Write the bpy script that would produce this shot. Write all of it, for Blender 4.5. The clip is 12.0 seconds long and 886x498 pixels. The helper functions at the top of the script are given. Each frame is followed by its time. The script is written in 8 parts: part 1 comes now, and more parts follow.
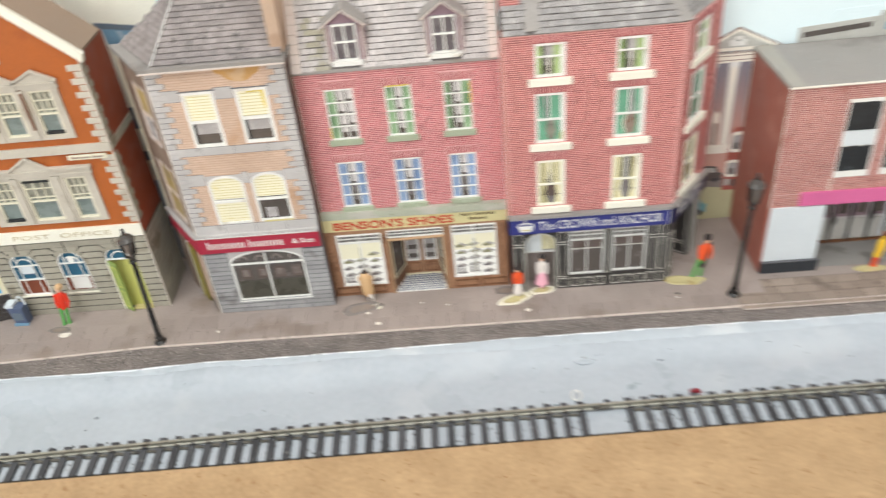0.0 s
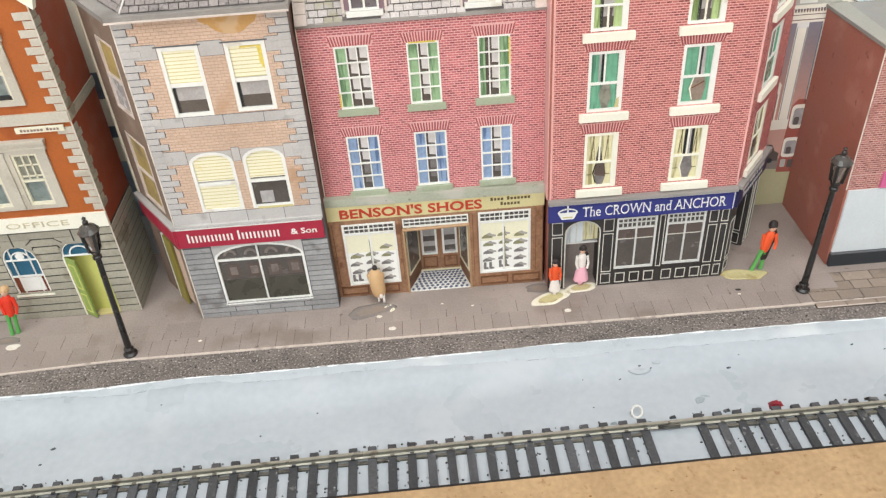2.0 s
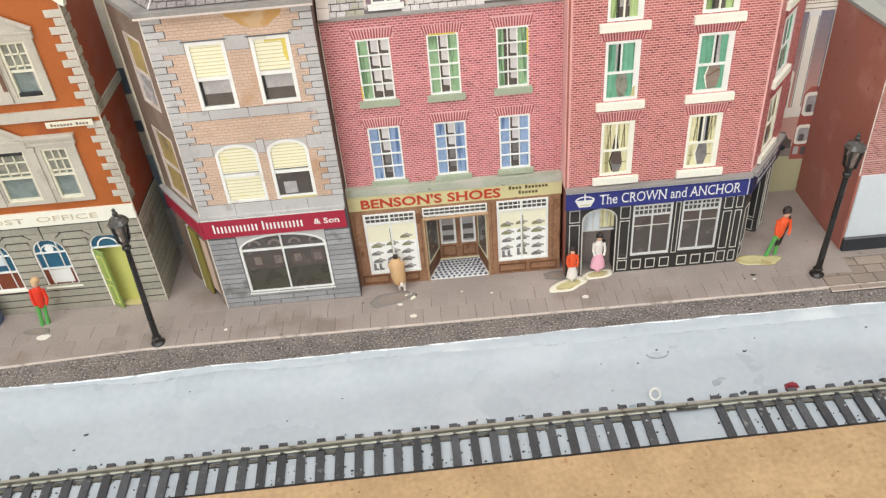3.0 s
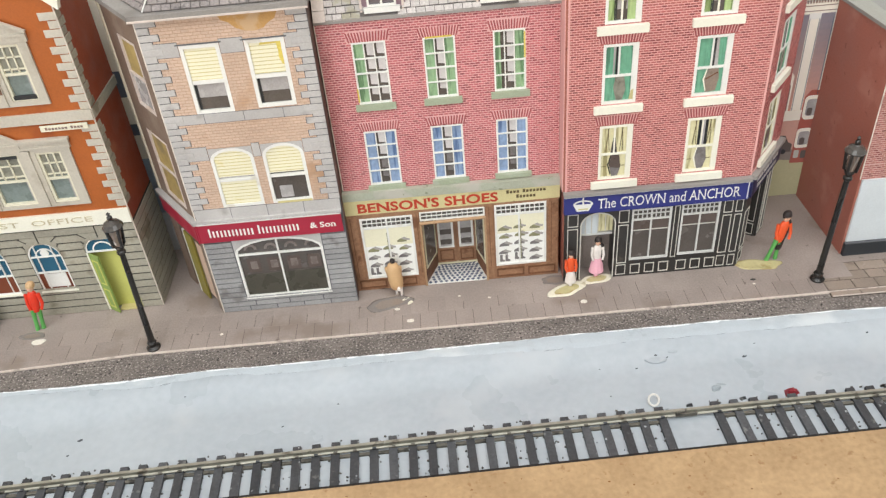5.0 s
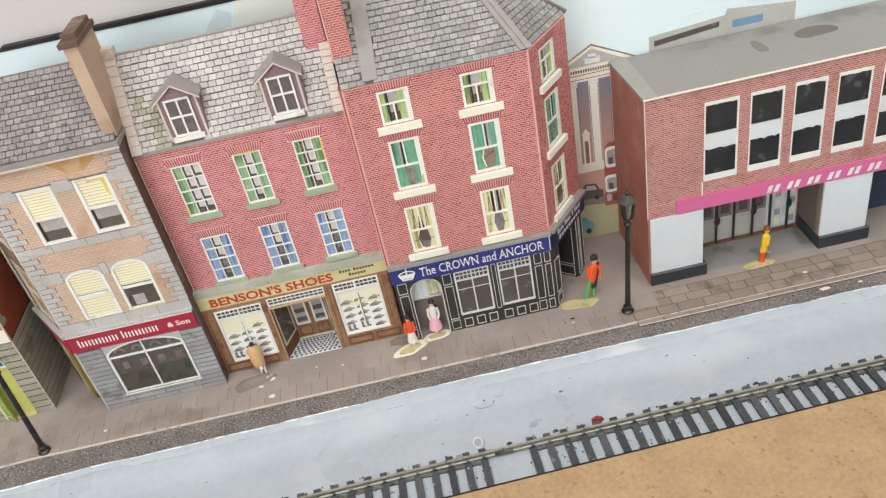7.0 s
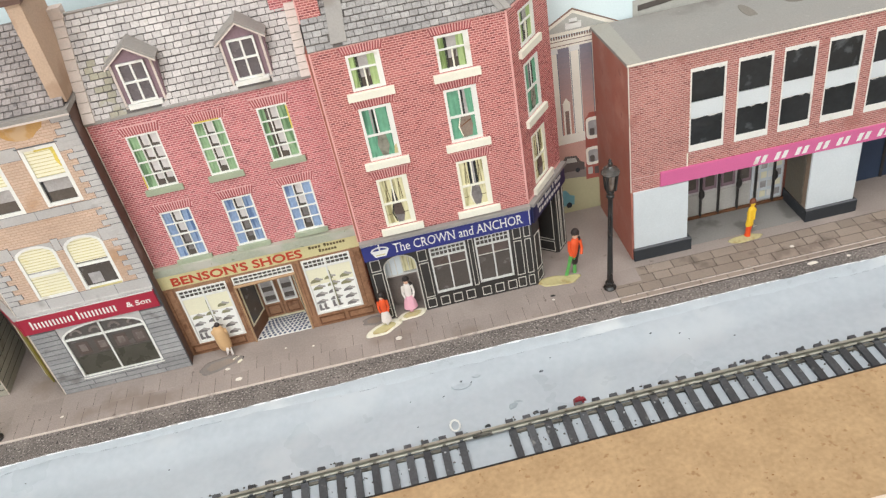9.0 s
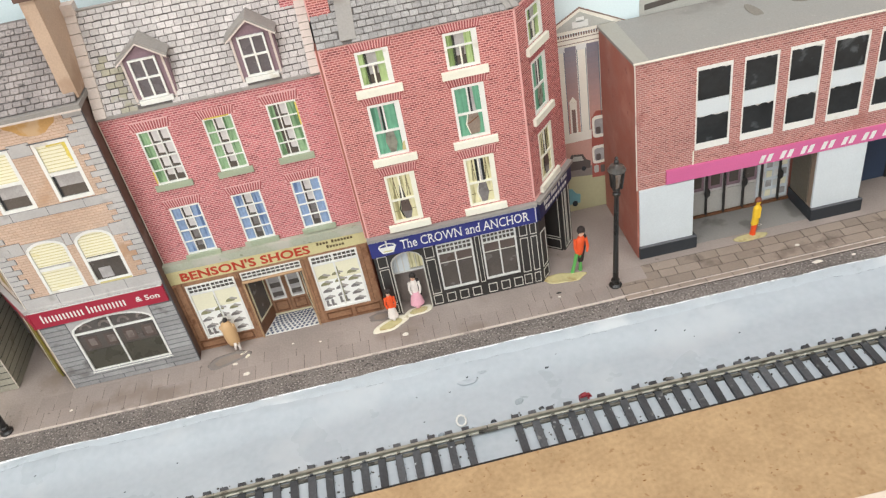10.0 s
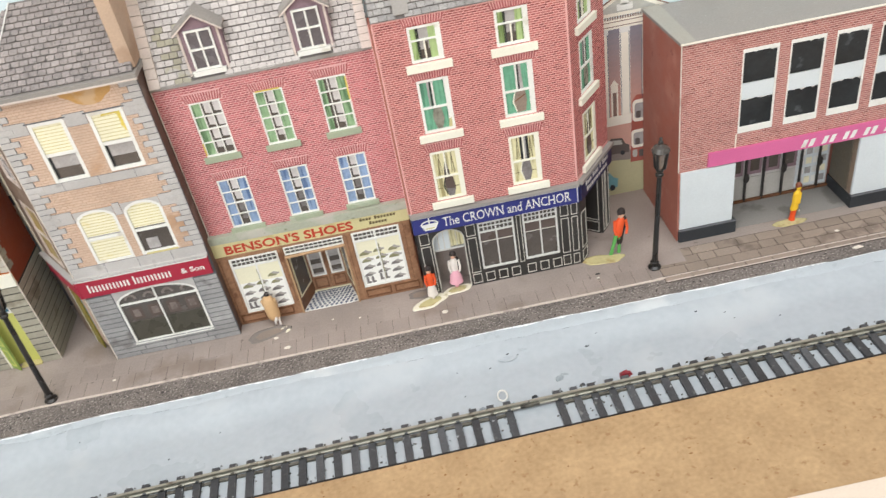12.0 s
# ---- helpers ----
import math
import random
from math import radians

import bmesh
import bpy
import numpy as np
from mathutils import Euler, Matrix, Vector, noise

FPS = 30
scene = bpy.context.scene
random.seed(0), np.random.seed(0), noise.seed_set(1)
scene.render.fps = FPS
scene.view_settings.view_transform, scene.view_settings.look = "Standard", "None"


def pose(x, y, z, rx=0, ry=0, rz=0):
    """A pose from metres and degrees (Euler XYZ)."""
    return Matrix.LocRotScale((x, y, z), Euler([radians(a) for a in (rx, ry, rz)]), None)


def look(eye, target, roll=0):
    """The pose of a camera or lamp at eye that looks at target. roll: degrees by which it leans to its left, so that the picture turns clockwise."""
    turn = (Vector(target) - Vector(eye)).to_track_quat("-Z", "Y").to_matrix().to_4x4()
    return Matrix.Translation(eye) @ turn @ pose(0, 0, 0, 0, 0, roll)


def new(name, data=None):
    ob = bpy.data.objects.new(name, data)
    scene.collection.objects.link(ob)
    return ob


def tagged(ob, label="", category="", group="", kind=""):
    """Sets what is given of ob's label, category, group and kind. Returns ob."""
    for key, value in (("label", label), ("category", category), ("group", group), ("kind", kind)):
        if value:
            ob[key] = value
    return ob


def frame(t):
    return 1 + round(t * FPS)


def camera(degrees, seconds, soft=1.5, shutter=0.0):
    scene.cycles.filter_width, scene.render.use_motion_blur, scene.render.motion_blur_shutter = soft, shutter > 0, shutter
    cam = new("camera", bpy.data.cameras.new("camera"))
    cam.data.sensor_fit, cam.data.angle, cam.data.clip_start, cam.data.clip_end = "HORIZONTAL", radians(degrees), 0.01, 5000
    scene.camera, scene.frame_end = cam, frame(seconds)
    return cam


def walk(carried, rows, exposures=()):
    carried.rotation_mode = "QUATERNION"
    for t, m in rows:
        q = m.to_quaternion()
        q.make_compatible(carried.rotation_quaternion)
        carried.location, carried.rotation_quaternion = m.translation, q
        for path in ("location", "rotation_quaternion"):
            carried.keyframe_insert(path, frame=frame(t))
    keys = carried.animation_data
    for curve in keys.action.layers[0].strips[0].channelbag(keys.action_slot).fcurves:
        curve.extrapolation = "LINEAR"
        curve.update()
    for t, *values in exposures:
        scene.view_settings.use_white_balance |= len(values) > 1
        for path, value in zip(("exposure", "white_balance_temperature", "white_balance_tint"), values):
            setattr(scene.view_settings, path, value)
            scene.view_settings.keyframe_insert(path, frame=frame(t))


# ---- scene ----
cam = camera(57.6, 12.0, soft=1.3, shutter=0.4)
PATH = [
    (0, (0.01553, 0.05597, 0.28587), (-0.03013, 0.85624, -0.31203), -6.17),
    (0.1, (-0.00008, 0.06627, 0.27770), (-0.05805, 0.87029, -0.31406), -6.34),
    (0.2, (-0.01476, 0.07402, 0.27538), (-0.08388, 0.87133, -0.32422), -6.67),
    (0.3, (-0.02750, 0.07882, 0.26504), (-0.10399, 0.88221, -0.32548), -6.22),
    (0.4, (-0.04384, 0.08504, 0.25663), (-0.11760, 0.89020, -0.33182), -5.24),
    (0.5, (-0.05942, 0.08940, 0.25149), (-0.12199, 0.89018, -0.34419), -4.10),
    (0.6, (-0.05963, 0.08943, 0.24692), (-0.11129, 0.89351, -0.34535), -3.23),
    (0.7, (-0.05334, 0.09074, 0.24351), (-0.09345, 0.90139, -0.34064), -2.77),
    (0.9, (-0.04075, 0.09525, 0.23977), (-0.07498, 0.90208, -0.35002), -3.28),
    (1, (-0.03774, 0.09780, 0.24085), (-0.06675, 0.90187, -0.35297), -3.63),
    (1.2, (-0.02310, 0.10388, 0.24488), (-0.04333, 0.90587, -0.35212), -4.51),
    (1.5, (-0.02167, 0.10541, 0.24418), (-0.02394, 0.90564, -0.35551), -4.32),
    (2, (-0.01838, 0.10563, 0.24656), (-0.01109, 0.90462, -0.35474), -4.32),
    (2.5, (-0.02472, 0.09755, 0.24898), (-0.02636, 0.89344, -0.35645), -5.28),
    (4.5, (-0.02071, 0.10179, 0.24709), (-0.02638, 0.90058, -0.35449), -5.15),
    (5, (-0.02163, 0.10018, 0.24703), (-0.02717, 0.89965, -0.35366), -5.39),
    (5.5, (-0.01639, 0.09679, 0.26147), (-0.01386, 0.89903, -0.33553), -5.42),
    (5.7, (-0.01146, 0.08660, 0.27241), (-0.01089, 0.89590, -0.31499), -5.69),
    (5.8, (-0.01151, 0.08626, 0.27558), (-0.00524, 0.89858, -0.30760), -5.60),
    (6, (0.00300, 0.08660, 0.29144), (0.01349, 0.90544, -0.28249), -6.43),
    (6.1, (0.00799, 0.08110, 0.28954), (0.01763, 0.90266, -0.28051), -6.91),
    (6.2, (0.01316, 0.07324, 0.28815), (0.02046, 0.88835, -0.29111), -7.16),
    (6.4, (0.02386, 0.06444, 0.28346), (0.03433, 0.87443, -0.30289), -7.61),
    (6.5, (0.03444, 0.06561, 0.27861), (0.04915, 0.88307, -0.29718), -8.25),
    (6.6, (0.04218, 0.06772, 0.27938), (0.06819, 0.88671, -0.29383), -8.86),
    (6.8, (0.05634, 0.06756, 0.28205), (0.07493, 0.88992, -0.28661), -11.52),
    (7, (0.05603, 0.07043, 0.28285), (0.06657, 0.88716, -0.29407), -12.21),
    (9, (0.05638, 0.08341, 0.26927), (0.09008, 0.88303, -0.33029), -11.47),
    (9.5, (0.05526, 0.08150, 0.27011), (0.08724, 0.87982, -0.33128), -11.38),
    (10, (0.05444, 0.08006, 0.26921), (0.08381, 0.88169, -0.32789), -11.38),
    (10.5, (0.05406, 0.07827, 0.27261), (0.08289, 0.88178, -0.32198), -11.33),
    (11, (0.04941, 0.07704, 0.26979), (0.07295, 0.88146, -0.32381), -11.47),
    (11.5, (0.04970, 0.07851, 0.26844), (0.07219, 0.88397, -0.32377), -11.38),
    (11.7, (0.04620, 0.07606, 0.26770), (0.06760, 0.88123, -0.32497), -11.24),
    (12, (0.03701, 0.07303, 0.26452), (0.05453, 0.87740, -0.32935), -10.82),
]
walk(cam, [(t, look(eye, target, roll)) for t, eye, target, roll in PATH],
     exposures=((0.0, 0.07), (0.5, 0.03), (1.5, 0.07), (2.5, 0.05), (4.5, 0.04), (5.0, 0.01), (5.5, -0.06), (6.0, -0.15), (6.5, -0.06), (7.0, -0.08), (9.0, 0.0), (11.5, 0.0), (12.0, 0.04)))

# ---------------------------------------------------------------- light
world = bpy.data.worlds.new("room_light")
scene.world = world
world.use_nodes = True
world.node_tree.nodes["Background"].inputs[0].default_value = (1.0, 0.97, 0.94, 1)
world.node_tree.nodes["Background"].inputs[1].default_value = 0.25


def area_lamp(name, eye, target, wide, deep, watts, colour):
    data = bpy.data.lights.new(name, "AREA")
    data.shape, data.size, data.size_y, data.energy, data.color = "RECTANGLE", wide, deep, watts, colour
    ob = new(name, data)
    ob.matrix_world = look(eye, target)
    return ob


# No fitting is in view: an unseen soft area light added overhead.
area_lamp("overhead_area_light", (0.0, -0.20, 1.40), (0.03, 0.37, 0.04), 2.0, 1.3, 25.0, (0.96, 1.0, 1.0))
# Added cool fill from the front; wall_front has no opening behind it.
area_lamp("front_fill", (-0.66, -1.80, 0.45), (0.0, 0.40, 0.05), 2.2, 1.3, 38.0, (0.94, 1.0, 1.04))


# ---------------------------------------------------------------- materials
def lin(r, g, b):
    """8-bit screen colour to linear."""
    return tuple((c / 255 / 12.92) if c / 255 <= 0.04045 else ((c / 255 + 0.055) / 1.055) ** 2.4 for c in (r, g, b))


def mat(name, rgb, rough=0.6, var=0.14, grain=1400, stain=70, bump=0.12, rnd="", amount=0.25, metal=0.0, spec=0.35, alt=None, alt_cut=0.62, alt_scale=55, second=None, coat=0.0, folds=None, speck=None, speck_cut=0.7, speck_scale=420, odd=None, odd_share=0.16):
    """Painted, printed or bare surface: colour that varies at two scales, an optional stain, fine relief."""
    m = bpy.data.materials.new(name)
    m.use_nodes = True
    t = m.node_tree
    n, l = t.nodes, t.links
    b = n["Principled BSDF"]
    b.inputs["Roughness"].default_value = rough
    b.inputs["Metallic"].default_value = metal
    b.inputs["Specular IOR Level"].default_value = spec
    b.inputs["Coat Weight"].default_value = coat
    pos = n.new("ShaderNodeNewGeometry")
    fine, wide = n.new("ShaderNodeTexNoise"), n.new("ShaderNodeTexNoise")
    fine.inputs["Scale"].default_value, fine.inputs["Detail"].default_value = grain, 3
    wide.inputs["Scale"].default_value, wide.inputs["Detail"].default_value = stain, 4
    for tex in (fine, wide):
        l.new(pos.outputs["Position"], tex.inputs["Vector"])
    mid = n.new("ShaderNodeMix")
    mid.inputs[0].default_value = 0.5
    l.new(fine.outputs[0], mid.inputs[2])
    l.new(wide.outputs[0], mid.inputs[3])
    span = n.new("ShaderNodeMapRange")
    span.inputs[1].default_value, span.inputs[2].default_value = 0.3, 0.7
    l.new(mid.outputs[0], span.inputs[0])
    c = lin(*rgb)
    ramp = n.new("ShaderNodeMix")
    ramp.data_type = "RGBA"
    ramp.inputs[6].default_value = (*[v * (1 - var) for v in c], 1)
    top = lin(*second) if second else c
    ramp.inputs[7].default_value = (*[min(1, v * (1 + var)) for v in top], 1)
    l.new(span.outputs[0], ramp.inputs[0])
    out = ramp.outputs[2]
    if alt:
        st = n.new("ShaderNodeTexNoise")
        st.inputs["Scale"].default_value, st.inputs["Detail"].default_value = alt_scale, 6
        l.new(pos.outputs["Position"], st.inputs["Vector"])
        cut = n.new("ShaderNodeMapRange")
        cut.inputs[1].default_value, cut.inputs[2].default_value = alt_cut, alt_cut + 0.08
        l.new(st.outputs[0], cut.inputs[0])
        mx = n.new("ShaderNodeMix")
        mx.data_type = "RGBA"
        mx.inputs[7].default_value = (*lin(*alt), 1)
        l.new(cut.outputs[0], mx.inputs[0])
        l.new(out, mx.inputs[6])
        out = mx.outputs[2]
    if speck:
        sp = n.new("ShaderNodeTexNoise")
        sp.inputs["Scale"].default_value, sp.inputs["Detail"].default_value = speck_scale, 2
        l.new(pos.outputs["Position"], sp.inputs["Vector"])
        sc = n.new("ShaderNodeMapRange")
        sc.inputs[1].default_value, sc.inputs[2].default_value = speck_cut, speck_cut + 0.05
        l.new(sp.outputs[0], sc.inputs[0])
        sm = n.new("ShaderNodeMix")
        sm.data_type = "RGBA"
        sm.inputs[7].default_value = (*lin(*speck), 1)
        l.new(sc.outputs[0], sm.inputs[0])
        l.new(out, sm.inputs[6])
        out = sm.outputs[2]
    if folds:
        stretch = n.new("ShaderNodeMapping")
        stretch.inputs["Scale"].default_value = (1.0, 1.0, 0.09)
        fold = n.new("ShaderNodeTexNoise")
        fold.inputs["Scale"].default_value, fold.inputs["Detail"].default_value = 520, 2
        l.new(pos.outputs["Position"], stretch.inputs[0])
        l.new(stretch.outputs[0], fold.inputs["Vector"])
        crease = n.new("ShaderNodeMapRange")
        crease.inputs[1].default_value, crease.inputs[2].default_value = 0.54, 0.64
        l.new(fold.outputs[0], crease.inputs[0])
        fx = n.new("ShaderNodeMix")
        fx.data_type = "RGBA"
        fx.inputs[7].default_value = (*lin(*folds), 1)
        l.new(crease.outputs[0], fx.inputs[0])
        l.new(out, fx.inputs[6])
        out = fx.outputs[2]
    if rnd:
        if rnd == "object":
            src = n.new("ShaderNodeObjectInfo").outputs["Random"]
        else:
            src = pos.outputs["Random Per Island"]
        rr = n.new("ShaderNodeMapRange")
        rr.inputs[3].default_value, rr.inputs[4].default_value = 1 - amount, 1 + amount
        l.new(src, rr.inputs[0])
        if odd:
            # a share of the pieces is printed in another tone
            far = n.new("ShaderNodeMath")
            far.operation = "MULTIPLY"
            far.inputs[1].default_value = 13.7
            part_ = n.new("ShaderNodeMath")
            part_.operation = "FRACT"
            few = n.new("ShaderNodeMath")
            few.operation = "LESS_THAN"
            few.inputs[1].default_value = odd_share
            om = n.new("ShaderNodeMix")
            om.data_type = "RGBA"
            om.inputs[7].default_value = (*lin(*odd), 1)
            l.new(src, far.inputs[0])
            l.new(far.outputs[0], part_.inputs[0])
            l.new(part_.outputs[0], few.inputs[0])
            l.new(few.outputs[0], om.inputs[0])
            l.new(out, om.inputs[6])
            out = om.outputs[2]
        hs = n.new("ShaderNodeHueSaturation")
        l.new(rr.outputs[0], hs.inputs["Value"])
        l.new(out, hs.inputs["Color"])
        out = hs.outputs[0]
    l.new(out, b.inputs["Base Color"])
    gloss = n.new("ShaderNodeMapRange")
    gloss.inputs[1].default_value, gloss.inputs[2].default_value = 0.35, 0.65
    gloss.inputs[3].default_value, gloss.inputs[4].default_value = max(0.03, rough * 0.78), min(1.0, rough * 1.25)
    l.new(wide.outputs[0], gloss.inputs[0])
    l.new(gloss.outputs[0], b.inputs["Roughness"])
    if bump:
        bp = n.new("ShaderNodeBump")
        bp.inputs["Strength"].default_value, bp.inputs["Distance"].default_value = bump, 0.0004
        l.new(mid.outputs[0], bp.inputs["Height"])
        l.new(bp.outputs[0], b.inputs["Normal"])
    return m


BRICK = mat("red brick print", (178, 92, 96), rnd="island", amount=0.16, rough=0.5, second=(188, 106, 109), spec=0.45, alt=(162, 80, 82), alt_cut=0.66, alt_scale=30, odd=(154, 72, 78), odd_share=0.2)
MORTAR = mat("pale pink mortar", (224, 176, 173), rough=0.6, var=0.1, stain=120)
SOLDIER = mat("dark red soldier brick", (160, 82, 85), rnd="island", amount=0.14, rough=0.55, second=(170, 92, 94))
BRICK_W = mat("brown-red brick print", (166, 104, 96), rnd="island", amount=0.15, rough=0.6, second=(176, 116, 107), alt=(154, 92, 84), alt_cut=0.66, alt_scale=44, odd=(144, 84, 78), odd_share=0.16)
MORTAR_W = mat("grey-pink mortar", (208, 172, 164), rough=0.75, var=0.12, alt=(184, 140, 132), alt_cut=0.6, alt_scale=80)
SIDE_RED = mat("plain red-brown card", (166, 102, 87), rough=0.55, var=0.14, alt=(176, 118, 103), alt_cut=0.58, alt_scale=40, speck=(138, 80, 68), speck_cut=0.69, speck_scale=300)
PEACH_JOINT = mat("brown-peach joint", (182, 150, 128), rough=0.7, var=0.12)
PEACH = mat("peach brick print", (200, 171, 149), rnd="island", amount=0.05, rough=0.6, var=0.12, alt=(188, 152, 122), alt_cut=0.61, alt_scale=44, second=(206, 180, 160))
STONE = mat("grey stone print", (183, 178, 175), rough=0.62, var=0.1, rnd="object", amount=0.06, second=(190, 186, 183), alt=(166, 160, 156), alt_cut=0.63, alt_scale=70)
STONE_JOINT = mat("dark grey stone joint", (98, 98, 102), rough=0.75, var=0.16)
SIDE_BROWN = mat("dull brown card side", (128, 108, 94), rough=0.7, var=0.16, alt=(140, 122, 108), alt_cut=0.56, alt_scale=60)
SIDE_GREY = mat("grey-brown card side", (140, 120, 104), rough=0.7, var=0.16, alt=(148, 134, 120), alt_cut=0.58)
PO_STONE = mat("buff stone print", (156, 150, 136), rough=0.65, var=0.16, rnd="object", amount=0.08, second=(168, 162, 146), alt=(138, 130, 114), alt_cut=0.6, alt_scale=70)
PO_JOINT = mat("stone joint line", (70, 66, 60), rough=0.75)
PO_ORANGE = mat("orange-brown card", (170, 92, 40), rough=0.55, var=0.14, alt=(156, 80, 36), alt_cut=0.58, alt_scale=40)
PO_SIDE = mat("dark red-brown card", (144, 70, 46), rough=0.6, var=0.18, alt=(158, 94, 70), alt_cut=0.66)
SLATE = mat("grey slate print", (138, 134, 132), rough=0.58, var=0.22, rnd="object", amount=0.17, second=(162, 158, 155), speck=(112, 108, 106), speck_cut=0.66, speck_scale=300)
SLATE_BED = mat("dark slate joint", (104, 98, 95), rough=0.7, var=0.3, stain=160)
ROOF_GREY = mat("flat grey roof card", (147, 142, 137), rough=0.6, var=0.16, alt=(128, 123, 118), alt_cut=0.57, alt_scale=22, speck=(160, 155, 149), speck_cut=0.69, speck_scale=500)
ROOF_BROWN = mat("mauve-brown roof card", (148, 128, 110), rough=0.7, var=0.1)
LEAD = mat("dull grey flashing", (152, 147, 142), rough=0.6, var=0.12, alt=(136, 129, 122), alt_cut=0.58, alt_scale=60)
WHITE = mat("white paint", (231, 229, 223), rough=0.48, var=0.07, bump=0.06, stain=110, alt=(214, 208, 196), alt_cut=0.63, alt_scale=120)
OFFWHITE = mat("worn white panel", (214, 219, 221), rough=0.42, var=0.06)
CREAM = mat("cream paint", (236, 232, 216), rough=0.55, var=0.06)
CREAM_CARD = mat("cream card", (222, 214, 184), rough=0.6, var=0.06)
MAUVE = mat("mauve paint", (138, 114, 122), rough=0.6)
SAGE = mat("weathered sage paint", (170, 172, 154), rough=0.6, var=0.14, alt=(186, 182, 170), alt_cut=0.54, alt_scale=60, speck=(136, 140, 118), speck_cut=0.69, speck_scale=300)
GREEN_C = mat("green curtain", (148, 177, 138), rough=0.7, var=0.2, grain=500, folds=(102, 132, 96))
TEAL_C = mat("green curtain print", (110, 166, 137), rough=0.6, var=0.18, grain=420, folds=(80, 128, 104))
BLUE_C = mat("blue curtain", (144, 165, 197), rough=0.7, var=0.2, grain=600, folds=(96, 118, 155))
CREAM_C = mat("cream curtain", (222, 214, 172), rough=0.7, var=0.1, grain=420, folds=(160, 150, 108))
LIME_C = mat("lime curtain", (172, 192, 134), rough=0.7, var=0.16, grain=420, folds=(120, 140, 86))
BLIND = mat("pale yellow blind", (236, 230, 202), rough=0.55, var=0.06, alt=(230, 216, 156), alt_cut=0.64, alt_scale=110)
BLIND_LINE = mat("blind shadow line", (204, 191, 134), rough=0.6)
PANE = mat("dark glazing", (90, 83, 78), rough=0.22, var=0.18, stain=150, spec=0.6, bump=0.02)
PANE_LIGHT = mat("grey glazing", (172, 167, 165), rough=0.25, var=0.16, stain=160, spec=0.5, bump=0.02)
PANE_BLACK = mat("black painted glazing", (42, 44, 46), rough=0.38, var=0.3, grain=500, stain=120, spec=0.4, alt=(84, 88, 90), alt_cut=0.64, alt_scale=130)
PANE_TEAL = mat("blue-grey glazing", (124, 134, 130), rough=0.28, var=0.2, stain=120, bump=0.02)
PANE_BLUE = mat("blue-green glazing print", (42, 92, 116), rough=0.35, var=0.16, bump=0.02)
WOOD = mat("brown joinery print", (144, 103, 76), rough=0.5, var=0.24, grain=700, stain=160, second=(158, 120, 92), alt=(118, 80, 56), alt_cut=0.6, alt_scale=120)
WOOD_DARK = mat("dark brown joinery", (116, 78, 54), rough=0.5, var=0.2, alt=(92, 60, 42), alt_cut=0.6, alt_scale=140)
MAROON = mat("maroon fascia", (164, 42, 62), rough=0.5, var=0.06)
SIGN_CREAM = mat("yellow-cream fascia", (208, 197, 148), rough=0.5, var=0.12, alt=(190, 176, 126), alt_cut=0.6, alt_scale=60, speck=(150, 140, 100), speck_cut=0.72)
RED_INK = mat("red lettering", (182, 62, 40), rough=0.5, var=0.12)
DARK_INK = mat("dark brown lettering", (96, 80, 52), rough=0.5, var=0.05)
NAVY = mat("navy fascia", (52, 56, 122), rough=0.5, var=0.1)
BLACK = mat("black joinery print", (56, 53, 51), rough=0.45, var=0.22, alt=(78, 72, 66), alt_cut=0.62, alt_scale=120)
SILVER = mat("pale grey line", (212, 210, 205), rough=0.5, var=0.05)
PINK = mat("pink fascia", (212, 106, 152), rough=0.42, var=0.07, stain=30)
PLINTH = mat("dark grey plinth", (52, 55, 59), rough=0.5, var=0.14, alt=(92, 94, 96), alt_cut=0.69, alt_scale=160)
NAVY_SHOP = mat("dark blue shop print", (52, 64, 84), rough=0.4, var=0.2)
OLIVE = mat("olive door", (140, 128, 62), rough=0.55, var=0.08)
LIME = mat("yellow-green door", (200, 200, 112), rough=0.5, var=0.08)
LIME_D = mat("green door panel", (142, 162, 86), rough=0.5, var=0.1)
TILE_BLACK = mat("black tile", (62, 58, 56), rough=0.35, var=0.14, rnd="object", amount=0.12)
TEAL = mat("teal poster ink", (72, 164, 150), rough=0.5, var=0.08)
CYAN = mat("cyan poster ink", (28, 166, 214), rough=0.5, var=0.04)
ROAD = mat("pale blue-grey gloss paint", (173, 181, 188), rough=0.32, var=0.05, stain=26, grain=300, bump=0.26, spec=0.45, second=(179, 186, 192), alt=(185, 191, 196), alt_cut=0.56, alt_scale=22)
BANK = mat("white paint band", (184, 192, 198), rough=0.34, var=0.07, stain=160, bump=0.5, alt=(203, 208, 211), alt_cut=0.55, alt_scale=20)
ASPHALT = mat("gritty asphalt paper", (98, 91, 87), rough=0.85, var=0.5, grain=1100, stain=60, bump=1.0, second=(124, 116, 111), alt=(176, 168, 160), alt_cut=0.58, alt_scale=1100, speck=(58, 54, 52), speck_cut=0.62, speck_scale=900)
PAVING = mat("grey-brown paving print", (148, 136, 129), rough=0.56, var=0.16, stain=36, rnd="object", amount=0.07, second=(160, 147, 140), alt=(140, 126, 117), alt_cut=0.57, alt_scale=30, speck=(122, 110, 103), speck_cut=0.71, speck_scale=240)
PAVING_B = mat("buff flagstone print", (150, 135, 123), rough=0.6, var=0.2, stain=60, rnd="object", amount=0.14, alt=(126, 112, 102), alt_cut=0.56, alt_scale=60, speck=(170, 156, 144), speck_cut=0.68, speck_scale=300)
FLAG_JOINT = mat("dark flagstone joint", (82, 71, 64), rough=0.8, var=0.2)
PAVE_JOINT = mat("paving joint", (106, 95, 89), rough=0.8, var=0.2)
